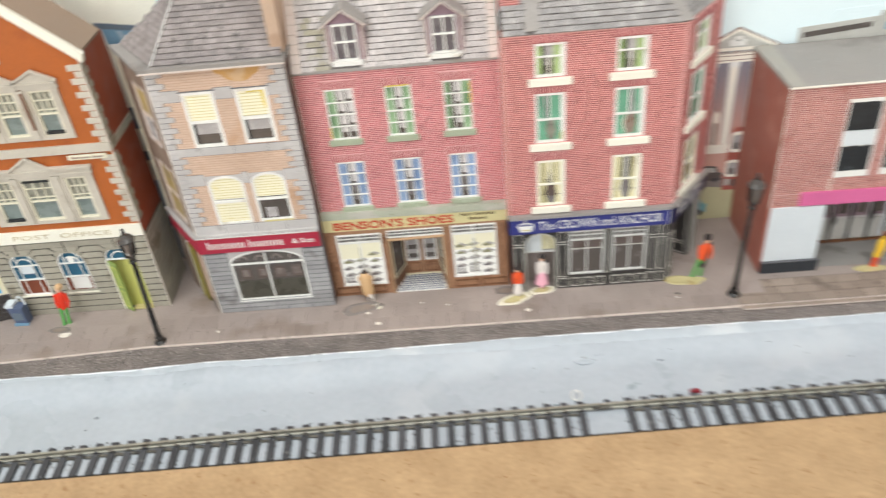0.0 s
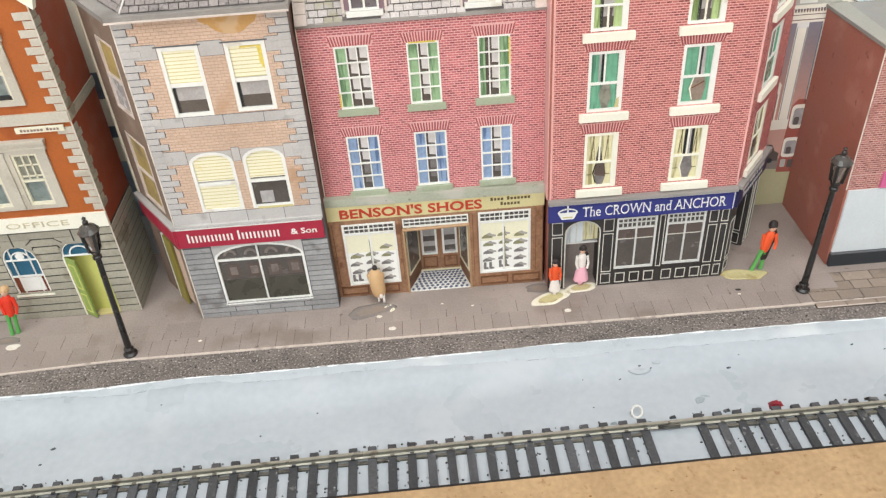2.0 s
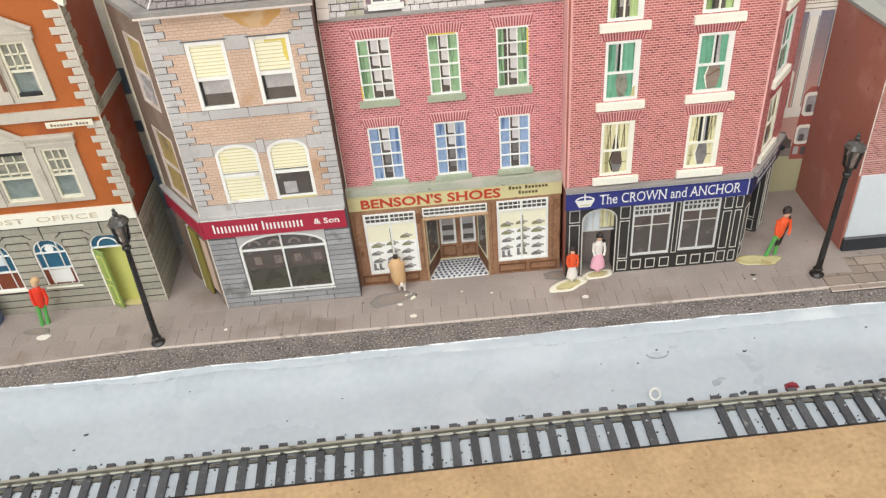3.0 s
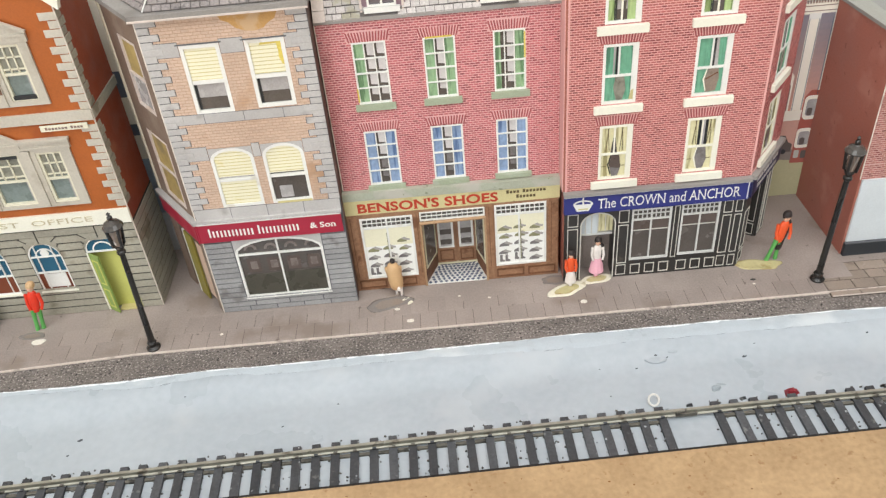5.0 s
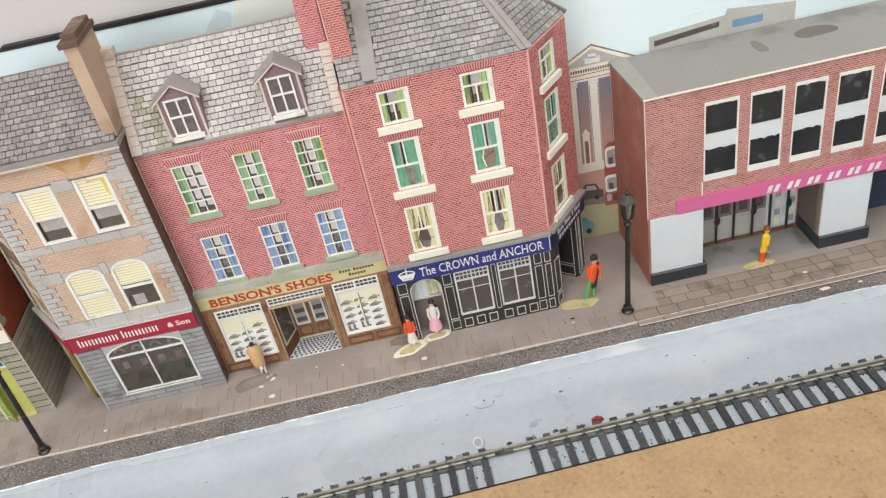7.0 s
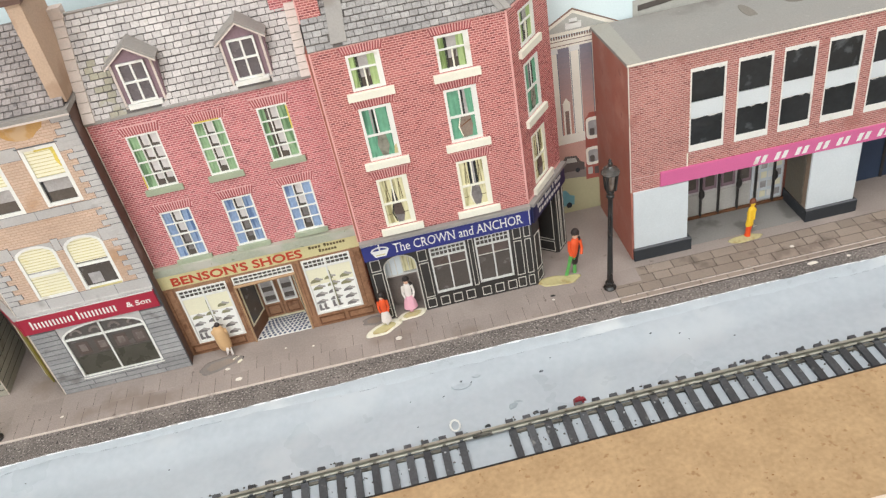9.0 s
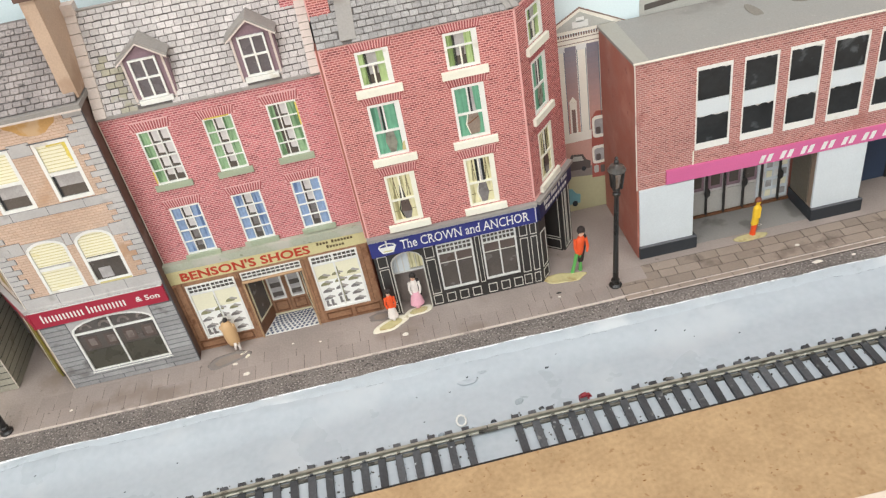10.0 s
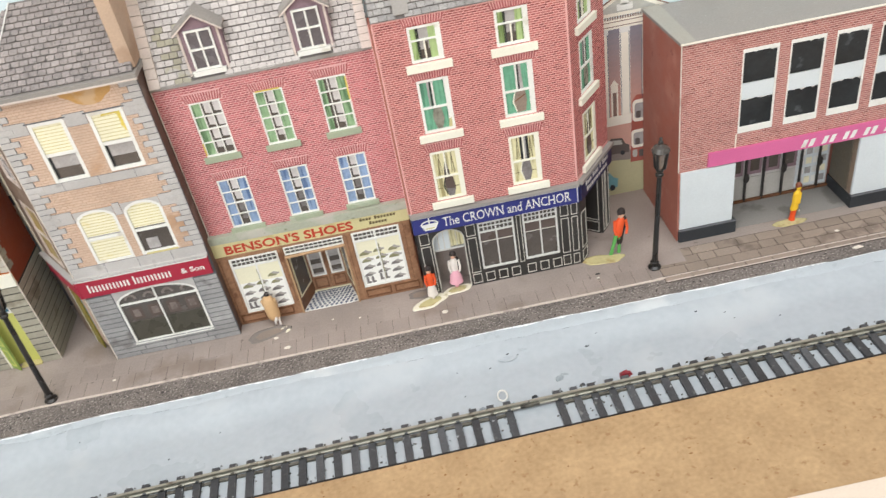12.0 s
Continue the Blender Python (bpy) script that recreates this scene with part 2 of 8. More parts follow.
KERB = mat("pale kerb line", (206, 192, 182), rough=0.7, var=0.16, grain=600, alt=(168, 154, 146), alt_cut=0.58, alt_scale=120)
SLEEPER = mat("black plastic sleeper", (74, 75, 78), rough=0.5, var=0.34, grain=900, alt=(122, 122, 120), alt_cut=0.63, alt_scale=260, rnd="object", amount=0.3, speck=(190, 194, 196), speck_cut=0.71, speck_scale=340)
WEB = mat("grimy plastic web", (108, 104, 95), rough=0.65, var=0.34, grain=700, alt=(70, 67, 62), alt_cut=0.54, alt_scale=240)
RAIL = mat("nickel silver rail", (164, 161, 148), rough=0.34, metal=0.35, spec=0.6, var=0.18, grain=500, alt=(112, 104, 90), alt_cut=0.6, alt_scale=140)
MDF = mat("bare hardboard", (163, 133, 97), rough=0.45, var=0.12, grain=520, stain=60, bump=0.2, spec=0.4, second=(177, 148, 111), alt=(150, 117, 81), alt_cut=0.62, alt_scale=300, speck=(126, 92, 60), speck_cut=0.74, speck_scale=420)
BLACK_EDGE = mat("flat black edging", (34, 30, 28), rough=0.6)
SHEET = mat("pale board", (216, 200, 184), rough=0.6, var=0.06)
SKY_L = mat("pale aqua sky paint", (220, 236, 238), rough=0.6, var=0.05, stain=9, bump=0.05, second=(225, 238, 240))
WALL = mat("white wall", (236, 233, 230), rough=0.7, var=0.04, stain=12)
FLOOR = mat("pale carpet", (196, 190, 182), rough=0.9, var=0.15)
LAMP_BLACK = mat("black lamp paint", (40, 37, 35), rough=0.3, var=0.3, grain=900, spec=0.5, alt=(112, 96, 84), alt_cut=0.66, alt_scale=240)
LAMP_CAP = mat("dark glossy lamp cap", (66, 62, 58), rough=0.2, spec=0.6, var=0.35, grain=700, coat=0.4)
# The pale alt patches paint glints onto the lens.
LAMP_GLASS = mat("shiny lamp lens", (124, 108, 96), rough=0.08, var=0.3, grain=500, stain=420, spec=0.8, coat=0.8, alt=(232, 226, 218), alt_cut=0.6, alt_scale=420)
GLUE = mat("yellowed glue", (200, 188, 140), rough=0.15, var=0.14, spec=0.6, coat=0.5, grain=500, alt=(180, 160, 112), alt_cut=0.54, alt_scale=160)
GLUE_CLEAR = mat("grey glue smear", (134, 126, 121), rough=0.18, var=0.16, spec=0.6)
FIG = {k: mat(k + " figure paint", v, rough=0.45, var=0.08) for k, v in dict(
    red=(226, 62, 40), green=(100, 172, 92), tan=(204, 166, 122), orange=(232, 92, 48), pink=(236, 176, 190), white=(232, 222, 214),
    yellow=(236, 190, 52), flame=(232, 84, 40), black=(52, 44, 42), skin=(226, 178, 150), brown=(120, 70, 50)).items()}
BLUE_BOX = mat("slate blue plastic", (86, 98, 124), rough=0.42, var=0.16, alt=(112, 122, 140), alt_cut=0.62, alt_scale=120)
B_CREAM = mat("stone cream ink", (240, 233, 219), rough=0.6, var=0.05)
B_SHADE = mat("dusky window ink", (112, 104, 104), rough=0.6, var=0.14, stain=50, second=(150, 116, 100))
B_ROAD = mat("dark road ink", (138, 128, 122), rough=0.6)
B_OLIVE = mat("olive ground ink", (186, 180, 144), rough=0.65, var=0.08)
B_GREY = mat("concrete ink", (184, 182, 174), rough=0.6)
B_BLUE = mat("blue window ink", (116, 152, 176), rough=0.6, var=0.1)
B_SLATE = mat("slate blue ink", (104, 116, 128), rough=0.6)
B_CAR = mat("pale blue car ink", (120, 168, 176), rough=0.6)
WET = mat("clear glue over paving", (146, 132, 122), rough=0.12, var=0.16, spec=0.6, coat=0.6)
RIM = mat("bright paint rim", (226, 229, 230), rough=0.4, var=0.08, stain=200, bump=0.6, alt=(176, 176, 176), alt_cut=0.54, alt_scale=200)
SLATE_MOSS = mat("mossy slate print", (164, 158, 140), rough=0.7, var=0.2, rnd="object", amount=0.1, alt=(170, 164, 158), alt_cut=0.5, alt_scale=150)
RECESS = mat("worn grey floor print", (142, 138, 134), rough=0.6, var=0.16, stain=50, alt=(118, 114, 110), alt_cut=0.54, alt_scale=60)
LINE = mat("pale lining print", (212, 207, 196), rough=0.5, var=0.14, stain=200)
STONE_LOW = mat("darker grey stone print", (146, 144, 144), rough=0.62, var=0.2, rnd="object", amount=0.11, second=(160, 158, 157), alt=(126, 122, 120), alt_cut=0.6, alt_scale=80)
SLATE_DARK = mat("dark slate print", (126, 118, 116), rough=0.6, var=0.22, rnd="object", amount=0.15, second=(150, 141, 137), speck=(100, 94, 92), speck_cut=0.66, speck_scale=300)
COPING = mat("pale grey-peach coping", (210, 196, 187), rough=0.6, var=0.12, alt=(194, 174, 160), alt_cut=0.6, alt_scale=60)
WALL_BACK = mat("grey-white wall", (206, 199, 196), rough=0.7, var=0.05, stain=10)
OLD_GLUE = mat("yellow glue edge", (222, 200, 96), rough=0.3, var=0.2, spec=0.6)
GLUE_RIM = mat("pale glue rim", (234, 227, 206), rough=0.16, var=0.14, spec=0.6, coat=0.6, grain=600, alt=(206, 195, 164), alt_cut=0.58, alt_scale=200)
PANE_BAND = mat("dim brown reflection", (96, 83, 77), rough=0.3, var=0.15)
PO_TRIM = mat("pale stone surround", (192, 184, 170), rough=0.62, var=0.14, alt=(174, 164, 148), alt_cut=0.58, alt_scale=60)
PO_PANEL = mat("dark brown panel", (118, 60, 38), rough=0.5, var=0.16)
PO_SHADOW = mat("brown shadow strip", (112, 78, 60), rough=0.6, var=0.16)
BRICK_P = mat("deep red brick print", (166, 87, 84), rnd="island", amount=0.16, rough=0.5, second=(177, 102, 98), spec=0.45, alt=(150, 74, 69), alt_cut=0.66, alt_scale=30, odd=(138, 64, 63), odd_share=0.2)
MORTAR_P = mat("dusky pink mortar", (226, 174, 168), rough=0.6, var=0.1, stain=120)
DARK_CARD = mat("dark brown card side", (104, 80, 70), rough=0.7, var=0.18, alt=(128, 110, 100), alt_cut=0.58)
AMBER = mat("dull amber blind", (168, 145, 92), rough=0.5, var=0.26, grain=300, alt=(140, 122, 88), alt_cut=0.56, alt_scale=90)
PANE_WARM = mat("grey-brown room print", (140, 124, 112), rough=0.3, var=0.2, stain=200)
PANE_OLIVE = mat("dim olive glazing", (134, 132, 120), rough=0.3, var=0.35, grain=700, stain=260, bump=0.02)
ROOM = mat("pale grey room print", (206, 200, 198), rough=0.3, var=0.12, stain=180, bump=0.02)
SILL_GREEN = mat("green painted sill", (164, 172, 148), rough=0.6, var=0.14, alt=(178, 182, 164), alt_cut=0.58, alt_scale=80)
SHADE_PRINT = mat("dim brown-grey print", (124, 112, 106), rough=0.3, var=0.2, stain=200)
SHADE_LOW = mat("dark olive counter print", (78, 75, 66), rough=0.3, var=0.2, stain=160)
PANE_DORMER = mat("violet-grey glazing", (100, 94, 98), rough=0.24, var=0.18, stain=150, spec=0.6, bump=0.02)
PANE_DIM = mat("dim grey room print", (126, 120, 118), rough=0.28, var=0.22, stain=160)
BROWN_STAIN = mat("tea-brown stain", (146, 132, 123), rough=0.58, var=0.16, stain=90)


# ---------------------------------------------------------------- building helpers (all lengths in millimetres)
MM = 0.001


class Face:
    """A vertical face: origin, direction along it, and the way into the building; z is up."""

    def __init__(self, x, y, ux=1.0, uy=0.0):
        k = math.hypot(ux, uy)
        self.o, self.u = (x, y), (ux / k, uy / k)
        self.n = (-self.u[1], self.u[0])

    def at(self, u, d, z):
        return (self.o[0] + u * self.u[0] + d * self.n[0], self.o[1] + u * self.u[1] + d * self.n[1], z)


W0 = Face(0, 0)


class Shape:
    """Collects vertices and faces in millimetres."""

    def __init__(self):
        self.v, self.f, self.m = [], [], []

    def add(self, verts, faces, m=0):
        k = len(self.v)
        self.v += verts
        self.f += [tuple(i + k for i in q) for q in faces]
        self.m += [m] * len(faces)
        return self

    def box(self, u0, u1, d0, d1, z0, z1, F=W0, m=0):
        p = [F.at(u, d, z) for z in (z0, z1) for d in (d0, d1) for u in (u0, u1)]
        return self.add(p, [(0, 2, 3, 1), (4, 5, 7, 6), (0, 1, 5, 4), (2, 6, 7, 3), (0, 4, 6, 2), (1, 3, 7, 5)], m)

    def prism(self, pts, d0, d1, F=W0, m=0):
        """A polygon in the face's own plane (u, z), counter-clockwise seen from the street, with depth."""
        n = len(pts)
        p = [F.at(u, d0, z) for u, z in pts] + [F.at(u, d1, z) for u, z in pts]
        return self.add(p, [tuple(range(n)), tuple(range(2 * n - 1, n - 1, -1))] + [(i, i + n, (i + 1) % n + n, (i + 1) % n) for i in range(n)], m)

    def slab(self, pts, z0, z1, m=0):
        """A polygon in plan (x, y), counter-clockwise from above, with height."""
        n = len(pts)
        p = [(x, y, z0) for x, y in pts] + [(x, y, z1) for x, y in pts]
        return self.add(p, [tuple(range(n - 1, -1, -1)), tuple(range(n, 2 * n))] + [(i, (i + 1) % n, (i + 1) % n + n, i + n) for i in range(n)], m)

    def hull(self, low, high, m=0):
        """Two rings of equally many points joined by quads and closed."""
        n = len(low)
        return self.add(list(low) + list(high), [tuple(range(n - 1, -1, -1)), tuple(range(n, 2 * n))] + [(i, (i + 1) % n, (i + 1) % n + n, i + n) for i in range(n)], m)

    def lathe(self, x, y, rows, n=14, sx=1.0, sy=1.0, m=0, lean=(0, 0)):
        """rows: radius and height, from below."""
        p, z_low = [], rows[0][1]
        for r, z in rows:
            for i in range(n):
                a = 2 * math.pi * i / n
                p.append((x + lean[0] * (z - z_low) + r * sx * math.cos(a), y + lean[1] * (z - z_low) + r * sy * math.sin(a), z))
        f = [tuple(range(n - 1, -1, -1)), tuple(range(len(p) - n, len(p)))]
        for k in range(len(rows) - 1):
            f += [(k * n + i, k * n + (i + 1) % n, (k + 1) * n + (i + 1) % n, (k + 1) * n + i) for i in range(n)]
        return self.add(p, f, m)

    def tube(self, a, b, r0, r1, n=8, m=0):
        a, b = Vector(a), Vector(b)
        w = (b - a).normalized()
        s = w.orthogonal().normalized()
        t = w.cross(s)
        ring = lambda c, r: [tuple(c + r * (math.cos(2 * math.pi * i / n) * s + math.sin(2 * math.pi * i / n) * t)) for i in range(n)]
        return self.hull(ring(a, r0), ring(b, r1), m)

    def ring(self, outer, inner, d0, d1, F=W0, m=0):
        """A frame between two outlines of equally many points."""
        n = len(outer)
        p = [F.at(u, d, z) for d in (d0, d1) for pts in (outer, inner) for u, z in pts]
        f = []
        for i in range(n):
            j = (i + 1) % n
            f += [(i, j, n + j, n + i), (2 * n + i, 3 * n + i, 3 * n + j, 2 * n + j), (i, 2 * n + i, 2 * n + j, j), (n + i, n + j, 3 * n + j, 3 * n + i)]
        return self.add(p, f, m)


PLACE = {}


def thing(name, x, y, z, label, category, group="", kind=""):
    ob = new(name)
    ob.location = (x * MM, y * MM, z * MM)
    ob.empty_display_size = 0.01
    PLACE[ob.name] = Vector((x, y, z))
    return tagged(ob, label, category, group, kind)


def part(name, shape, material, parent=None, label="", smooth=False, bevel=0.0):
    """Links a shape as one mesh object, under a thing or a part."""
    mats = material if isinstance(material, (list, tuple)) else [material]
    lo = [min(v[i] for v in shape.v) for i in range(3)]
    hi = [max(v[i] for v in shape.v) for i in range(3)]
    c = Vector([(a + b) / 2 for a, b in zip(lo, hi)])
    me = bpy.data.meshes.new(name)
    me.from_pydata([((v[0] - c[0]) * MM, (v[1] - c[1]) * MM, (v[2] - c[2]) * MM) for v in shape.v], [], shape.f)
    for q in mats:
        me.materials.append(q)
    me.polygons.foreach_set("material_index", shape.m)
    if smooth:
        me.polygons.foreach_set("use_smooth", [True] * len(shape.f))
    bm = bmesh.new()
    bm.from_mesh(me)
    bmesh.ops.recalc_face_normals(bm, faces=bm.faces)
    bm.to_mesh(me)
    bm.free()
    ob = new(name, me)
    if bevel:
        bv = ob.modifiers.new("bevel", "BEVEL")
        bv.width, bv.segments, bv.limit_method = bevel * MM, 2, "ANGLE"
    if parent is not None:
        ob.parent = parent
        ob.location = (c - PLACE[parent.name]) * MM
    else:
        ob.location = c * MM
    PLACE[ob.name] = c
    if label:
        ob["label"] = label
    return ob


BOXES = {}


def piece(name, w, d, h, spot, material, parent, turn=None):
    """One small block on shared mesh data: width, depth, height, and the middle of it."""
    key = (name, round(w, 2), round(d, 2), round(h, 2), material.name)
    if key not in BOXES:
        e = min(w, h, d) * 0.18
        s = Shape()
        s.hull([(-w / 2, d / 2, -h / 2), (-w / 2, d / 2, h / 2), (w / 2, d / 2, h / 2), (w / 2, d / 2, -h / 2)],
               [(-w / 2, -d / 2 + e, -h / 2), (-w / 2, -d / 2 + e, h / 2), (w / 2, -d / 2 + e, h / 2), (w / 2, -d / 2 + e, -h / 2)])
        s.hull([(-w / 2, -d / 2 + e, -h / 2), (-w / 2, -d / 2 + e, h / 2), (w / 2, -d / 2 + e, h / 2), (w / 2, -d / 2 + e, -h / 2)],
               [(-w / 2 + e, -d / 2, -h / 2 + e), (-w / 2 + e, -d / 2, h / 2 - e), (w / 2 - e, -d / 2, h / 2 - e), (w / 2 - e, -d / 2, -h / 2 + e)])
        me = bpy.data.meshes.new(name)
        me.from_pydata([(x * MM, y * MM, z * MM) for x, y, z in s.v], [], s.f[1:6] + s.f[7:])
        me.materials.append(material)
        bm = bmesh.new()
        bm.from_mesh(me)
        bmesh.ops.recalc_face_normals(bm, faces=bm.faces)
        bm.to_mesh(me)
        bm.free()
        BOXES[key] = me
    ob = new(name, BOXES[key])
    ob.parent = parent
    m = Matrix.Translation((Vector(spot) - PLACE[parent.name]) * MM)
    ob.matrix_basis = m @ (turn if turn is not None else Matrix())
    return ob


def face_turn(F):
    return Matrix.Rotation(math.atan2(F.u[1], F.u[0]), 4, "Z")


def inside(u, z, holes):
    return any(a < u < b and c < z < d for a, b, c, d in holes)


def pierced(u0, u1, z0, z1, holes, d0, d1, F=W0):
    """A wall with rectangular openings through it."""
    us = sorted({u0, u1, *[min(max(h[i], u0), u1) for h in holes for i in (0, 1)]})
    zs = sorted({z0, z1, *[min(max(h[i], z0), z1) for h in holes for i in (2, 3)]})
    solid = {(i, k) for i in range(len(us) - 1) for k in range(len(zs) - 1) if not inside((us[i] + us[i + 1]) / 2, (zs[k] + zs[k + 1]) / 2, holes)}
    s, index = Shape(), {}

    def vert(i, k, d):
        if (i, k, d) not in index:
            index[i, k, d] = len(s.v)
            s.v.append(F.at(us[i], (d0, d1)[d], zs[k]))
        return index[i, k, d]

    def quad(*c):
        s.f.append(tuple(vert(*q) for q in c))
        s.m.append(0)

    for i, k in solid:
        quad((i, k, 0), (i + 1, k, 0), (i + 1, k + 1, 0), (i, k + 1, 0))
        quad((i, k, 1), (i, k + 1, 1), (i + 1, k + 1, 1), (i + 1, k, 1))
        if (i - 1, k) not in solid:
            quad((i, k, 0), (i, k + 1, 0), (i, k + 1, 1), (i, k, 1))
        if (i + 1, k) not in solid:
            quad((i + 1, k, 0), (i + 1, k, 1), (i + 1, k + 1, 1), (i + 1, k + 1, 0))
        if (i, k - 1) not in solid:
            quad((i, k, 0), (i, k, 1), (i + 1, k, 1), (i + 1, k, 0))
        if (i, k + 1) not in solid:
            quad((i, k + 1, 0), (i + 1, k + 1, 0), (i + 1, k + 1, 1), (i, k + 1, 1))
    return s


def spans(a, b, cuts):
    """The stretches of a..b left free by the cuts."""
    out, at = [], a
    for c, d in sorted(cuts):
        if c > at:
            out.append((at, min(c, b)))
        at = max(at, d)
    if at < b:
        out.append((at, b))
    return [(c, d) for c, d in out if d - c > 0.25]


def brickwork(F, u0, u1, z0, z1, holes, arches, course=1.02, length=2.2, joint=0.4, upright=0.29, d=-0.10):
    """Courses of bricks proud of the mortar, with upright bricks over the openings."""
    s = Shape()
    keep = holes + arches
    k, z = 0, z0
    while z + course <= z1 + 0.2:
        top = min(z + course - joint, z1)
        mid = (z + top) / 2
        for a, b in spans(u0, u1, [(h[0], h[1]) for h in keep if h[2] < mid < h[3]]):
            start = u0 - (length / 2 if k % 2 else 0)
            n = int((a - start) // length)
            while start + n * length < b:
                p, q = max(a, start + n * length), min(b, start + (n + 1) * length - upright)
                if q - p > 0.3:
                    s.box(p, q, d, 0.05, z, top, F)
                n += 1
        z += course
        k += 1
    return s


def soldiers(F, arches, pitch=1.1):
    s = Shape()
    for a, b, c, d in arches:
        n = max(1, round((b - a) / pitch))
        w = (b - a) / n
        for i in range(n):
            f = (i + 0.5) / n - 0.5
            u = a + i * w
            s.prism([(u + 0.22 - f * 0.9, c), (u + w - 0.22 - f * 0.9, c), (u + w - 0.24 + f * 1.3, d - 0.3), (u + 0.24 + f * 1.3, d - 0.3)], -0.1, 0.05, F)
    return s


def rect(u0, u1, z0, z1):
    return [(u0, z0), (u1, z0), (u1, z1), (u0, z1)]


def arch(u0, u1, z0, spring, apex, n=10):
    """Outline of an opening with a curved head."""
    mid, r = (u0 + u1) / 2, (u1 - u0) / 2
    return [(u0, z0), (u1, z0)] + [(mid + r * math.cos(math.pi * i / n), spring + (apex - spring) * math.sin(math.pi * i / n)) for i in range(n + 1)]


def head_fill(u0, u1, spring, apex, d0, d1, F, n=10):
    """Fills the corners between a square opening and its curved head, as one piece."""
    mid, r = (u0 + u1) / 2, (u1 - u0) / 2
    arc = [(mid - r * math.cos(math.pi * i / n), spring + (apex - spring) * math.sin(math.pi * i / n)) for i in range(n + 1)]
    return Shape().prism([(u1, apex + 0.2), (u0, apex + 0.2)] + arc, d0, d1, F)


def shrink(pts, k):
    """Moves an outline inwards by about k."""
    n, out = len(pts), []
    for i in range(n):
        a, b, c = Vector(pts[i - 1]), Vector(pts[i]), Vector(pts[(i + 1) % n])
        if (b - a).length < 1e-6:
            a = Vector(pts[i - 2])
        if (c - b).length < 1e-6:
            c = Vector(pts[(i + 2) % n])
        p, q = (b - a).normalized(), (c - b).normalized()
        np_, nq = Vector((-p.y, p.x)), Vector((-q.y, q.x))
        h = (np_ + nq)
        h = h / max(0.5, h.dot(np_))
        out.append(tuple(b + h * k))
    return out


def window(parent, F, outline, frame=1.0, bars=(), cross=(), curtains=None, pane=PANE_LIGHT, paint=WHITE, thin=0.45, deep=0.9, label="", curtain_w=(0.3, 0.3), shade=None, proud=-0.15):
    """A window in an opening: frame, glazing bars, pane and curtains. bars, cross: fractions across and up."""
    u0, u1 = min(p[0] for p in outline), max(p[0] for p in outline)
    z0, z1 = min(p[1] for p in outline), max(p[1] for p in outline)
    inner = shrink(outline, frame)
    w = part("window", Shape().ring(outline, inner, proud, deep, F), paint, parent, label)
    a, b, c, d = u0 + frame, u1 - frame, z0 + frame, z1 - frame
    part("pane", Shape().prism(inner, deep - 0.1, deep + 0.25, F), pane, w)
    for fu in bars:
        u = a + fu * (b - a)
        part("glazing_bar", Shape().box(u - thin / 2, u + thin / 2, proud + 0.2, deep - 0.15, c, d - (0.4 if len(outline) > 4 else 0), F), paint, w)
    for fz, t in cross:
        z = c + fz * (d - c)
        part("glazing_bar", Shape().box(a, b, proud + 0.1, deep - 0.15, z - t / 2, z + t / 2, F), paint, w)
    if shade:
        sz = c + shade[0] * (d - c)
        part("dark_room", Shape().box(a + 0.08, b - 0.08, deep - 0.14, deep - 0.05, c + 0.06, sz, F), shade[1], w)
    if curtains:
        for side, k in zip((0, 1), curtain_w):
            if k <= 0:
                continue
            wide = k * (b - a)
            s, n = Shape(), 6
            us = [(a + wide * i / n) if side == 0 else (b - wide * (n - i) / n) for i in range(n + 1)]
            ds = [deep - 0.42 + 0.2 * (i % 2) for i in range(n + 1)]
            pts = [F.at(u, q, z) for z in (c + 0.05, d - 0.05) for u, q in list(zip(us, ds)) + [(us[-1], deep - 0.12), (us[0], deep - 0.12)]]
            k_ = n + 3
            s.add(pts, [(i, (i + 1) % k_, k_ + (i + 1) % k_, k_ + i) for i in range(k_)] + [tuple(range(k_ - 1, -1, -1)), tuple(range(k_, 2 * k_))])
            part("curtain", s, curtains, w)
    return w


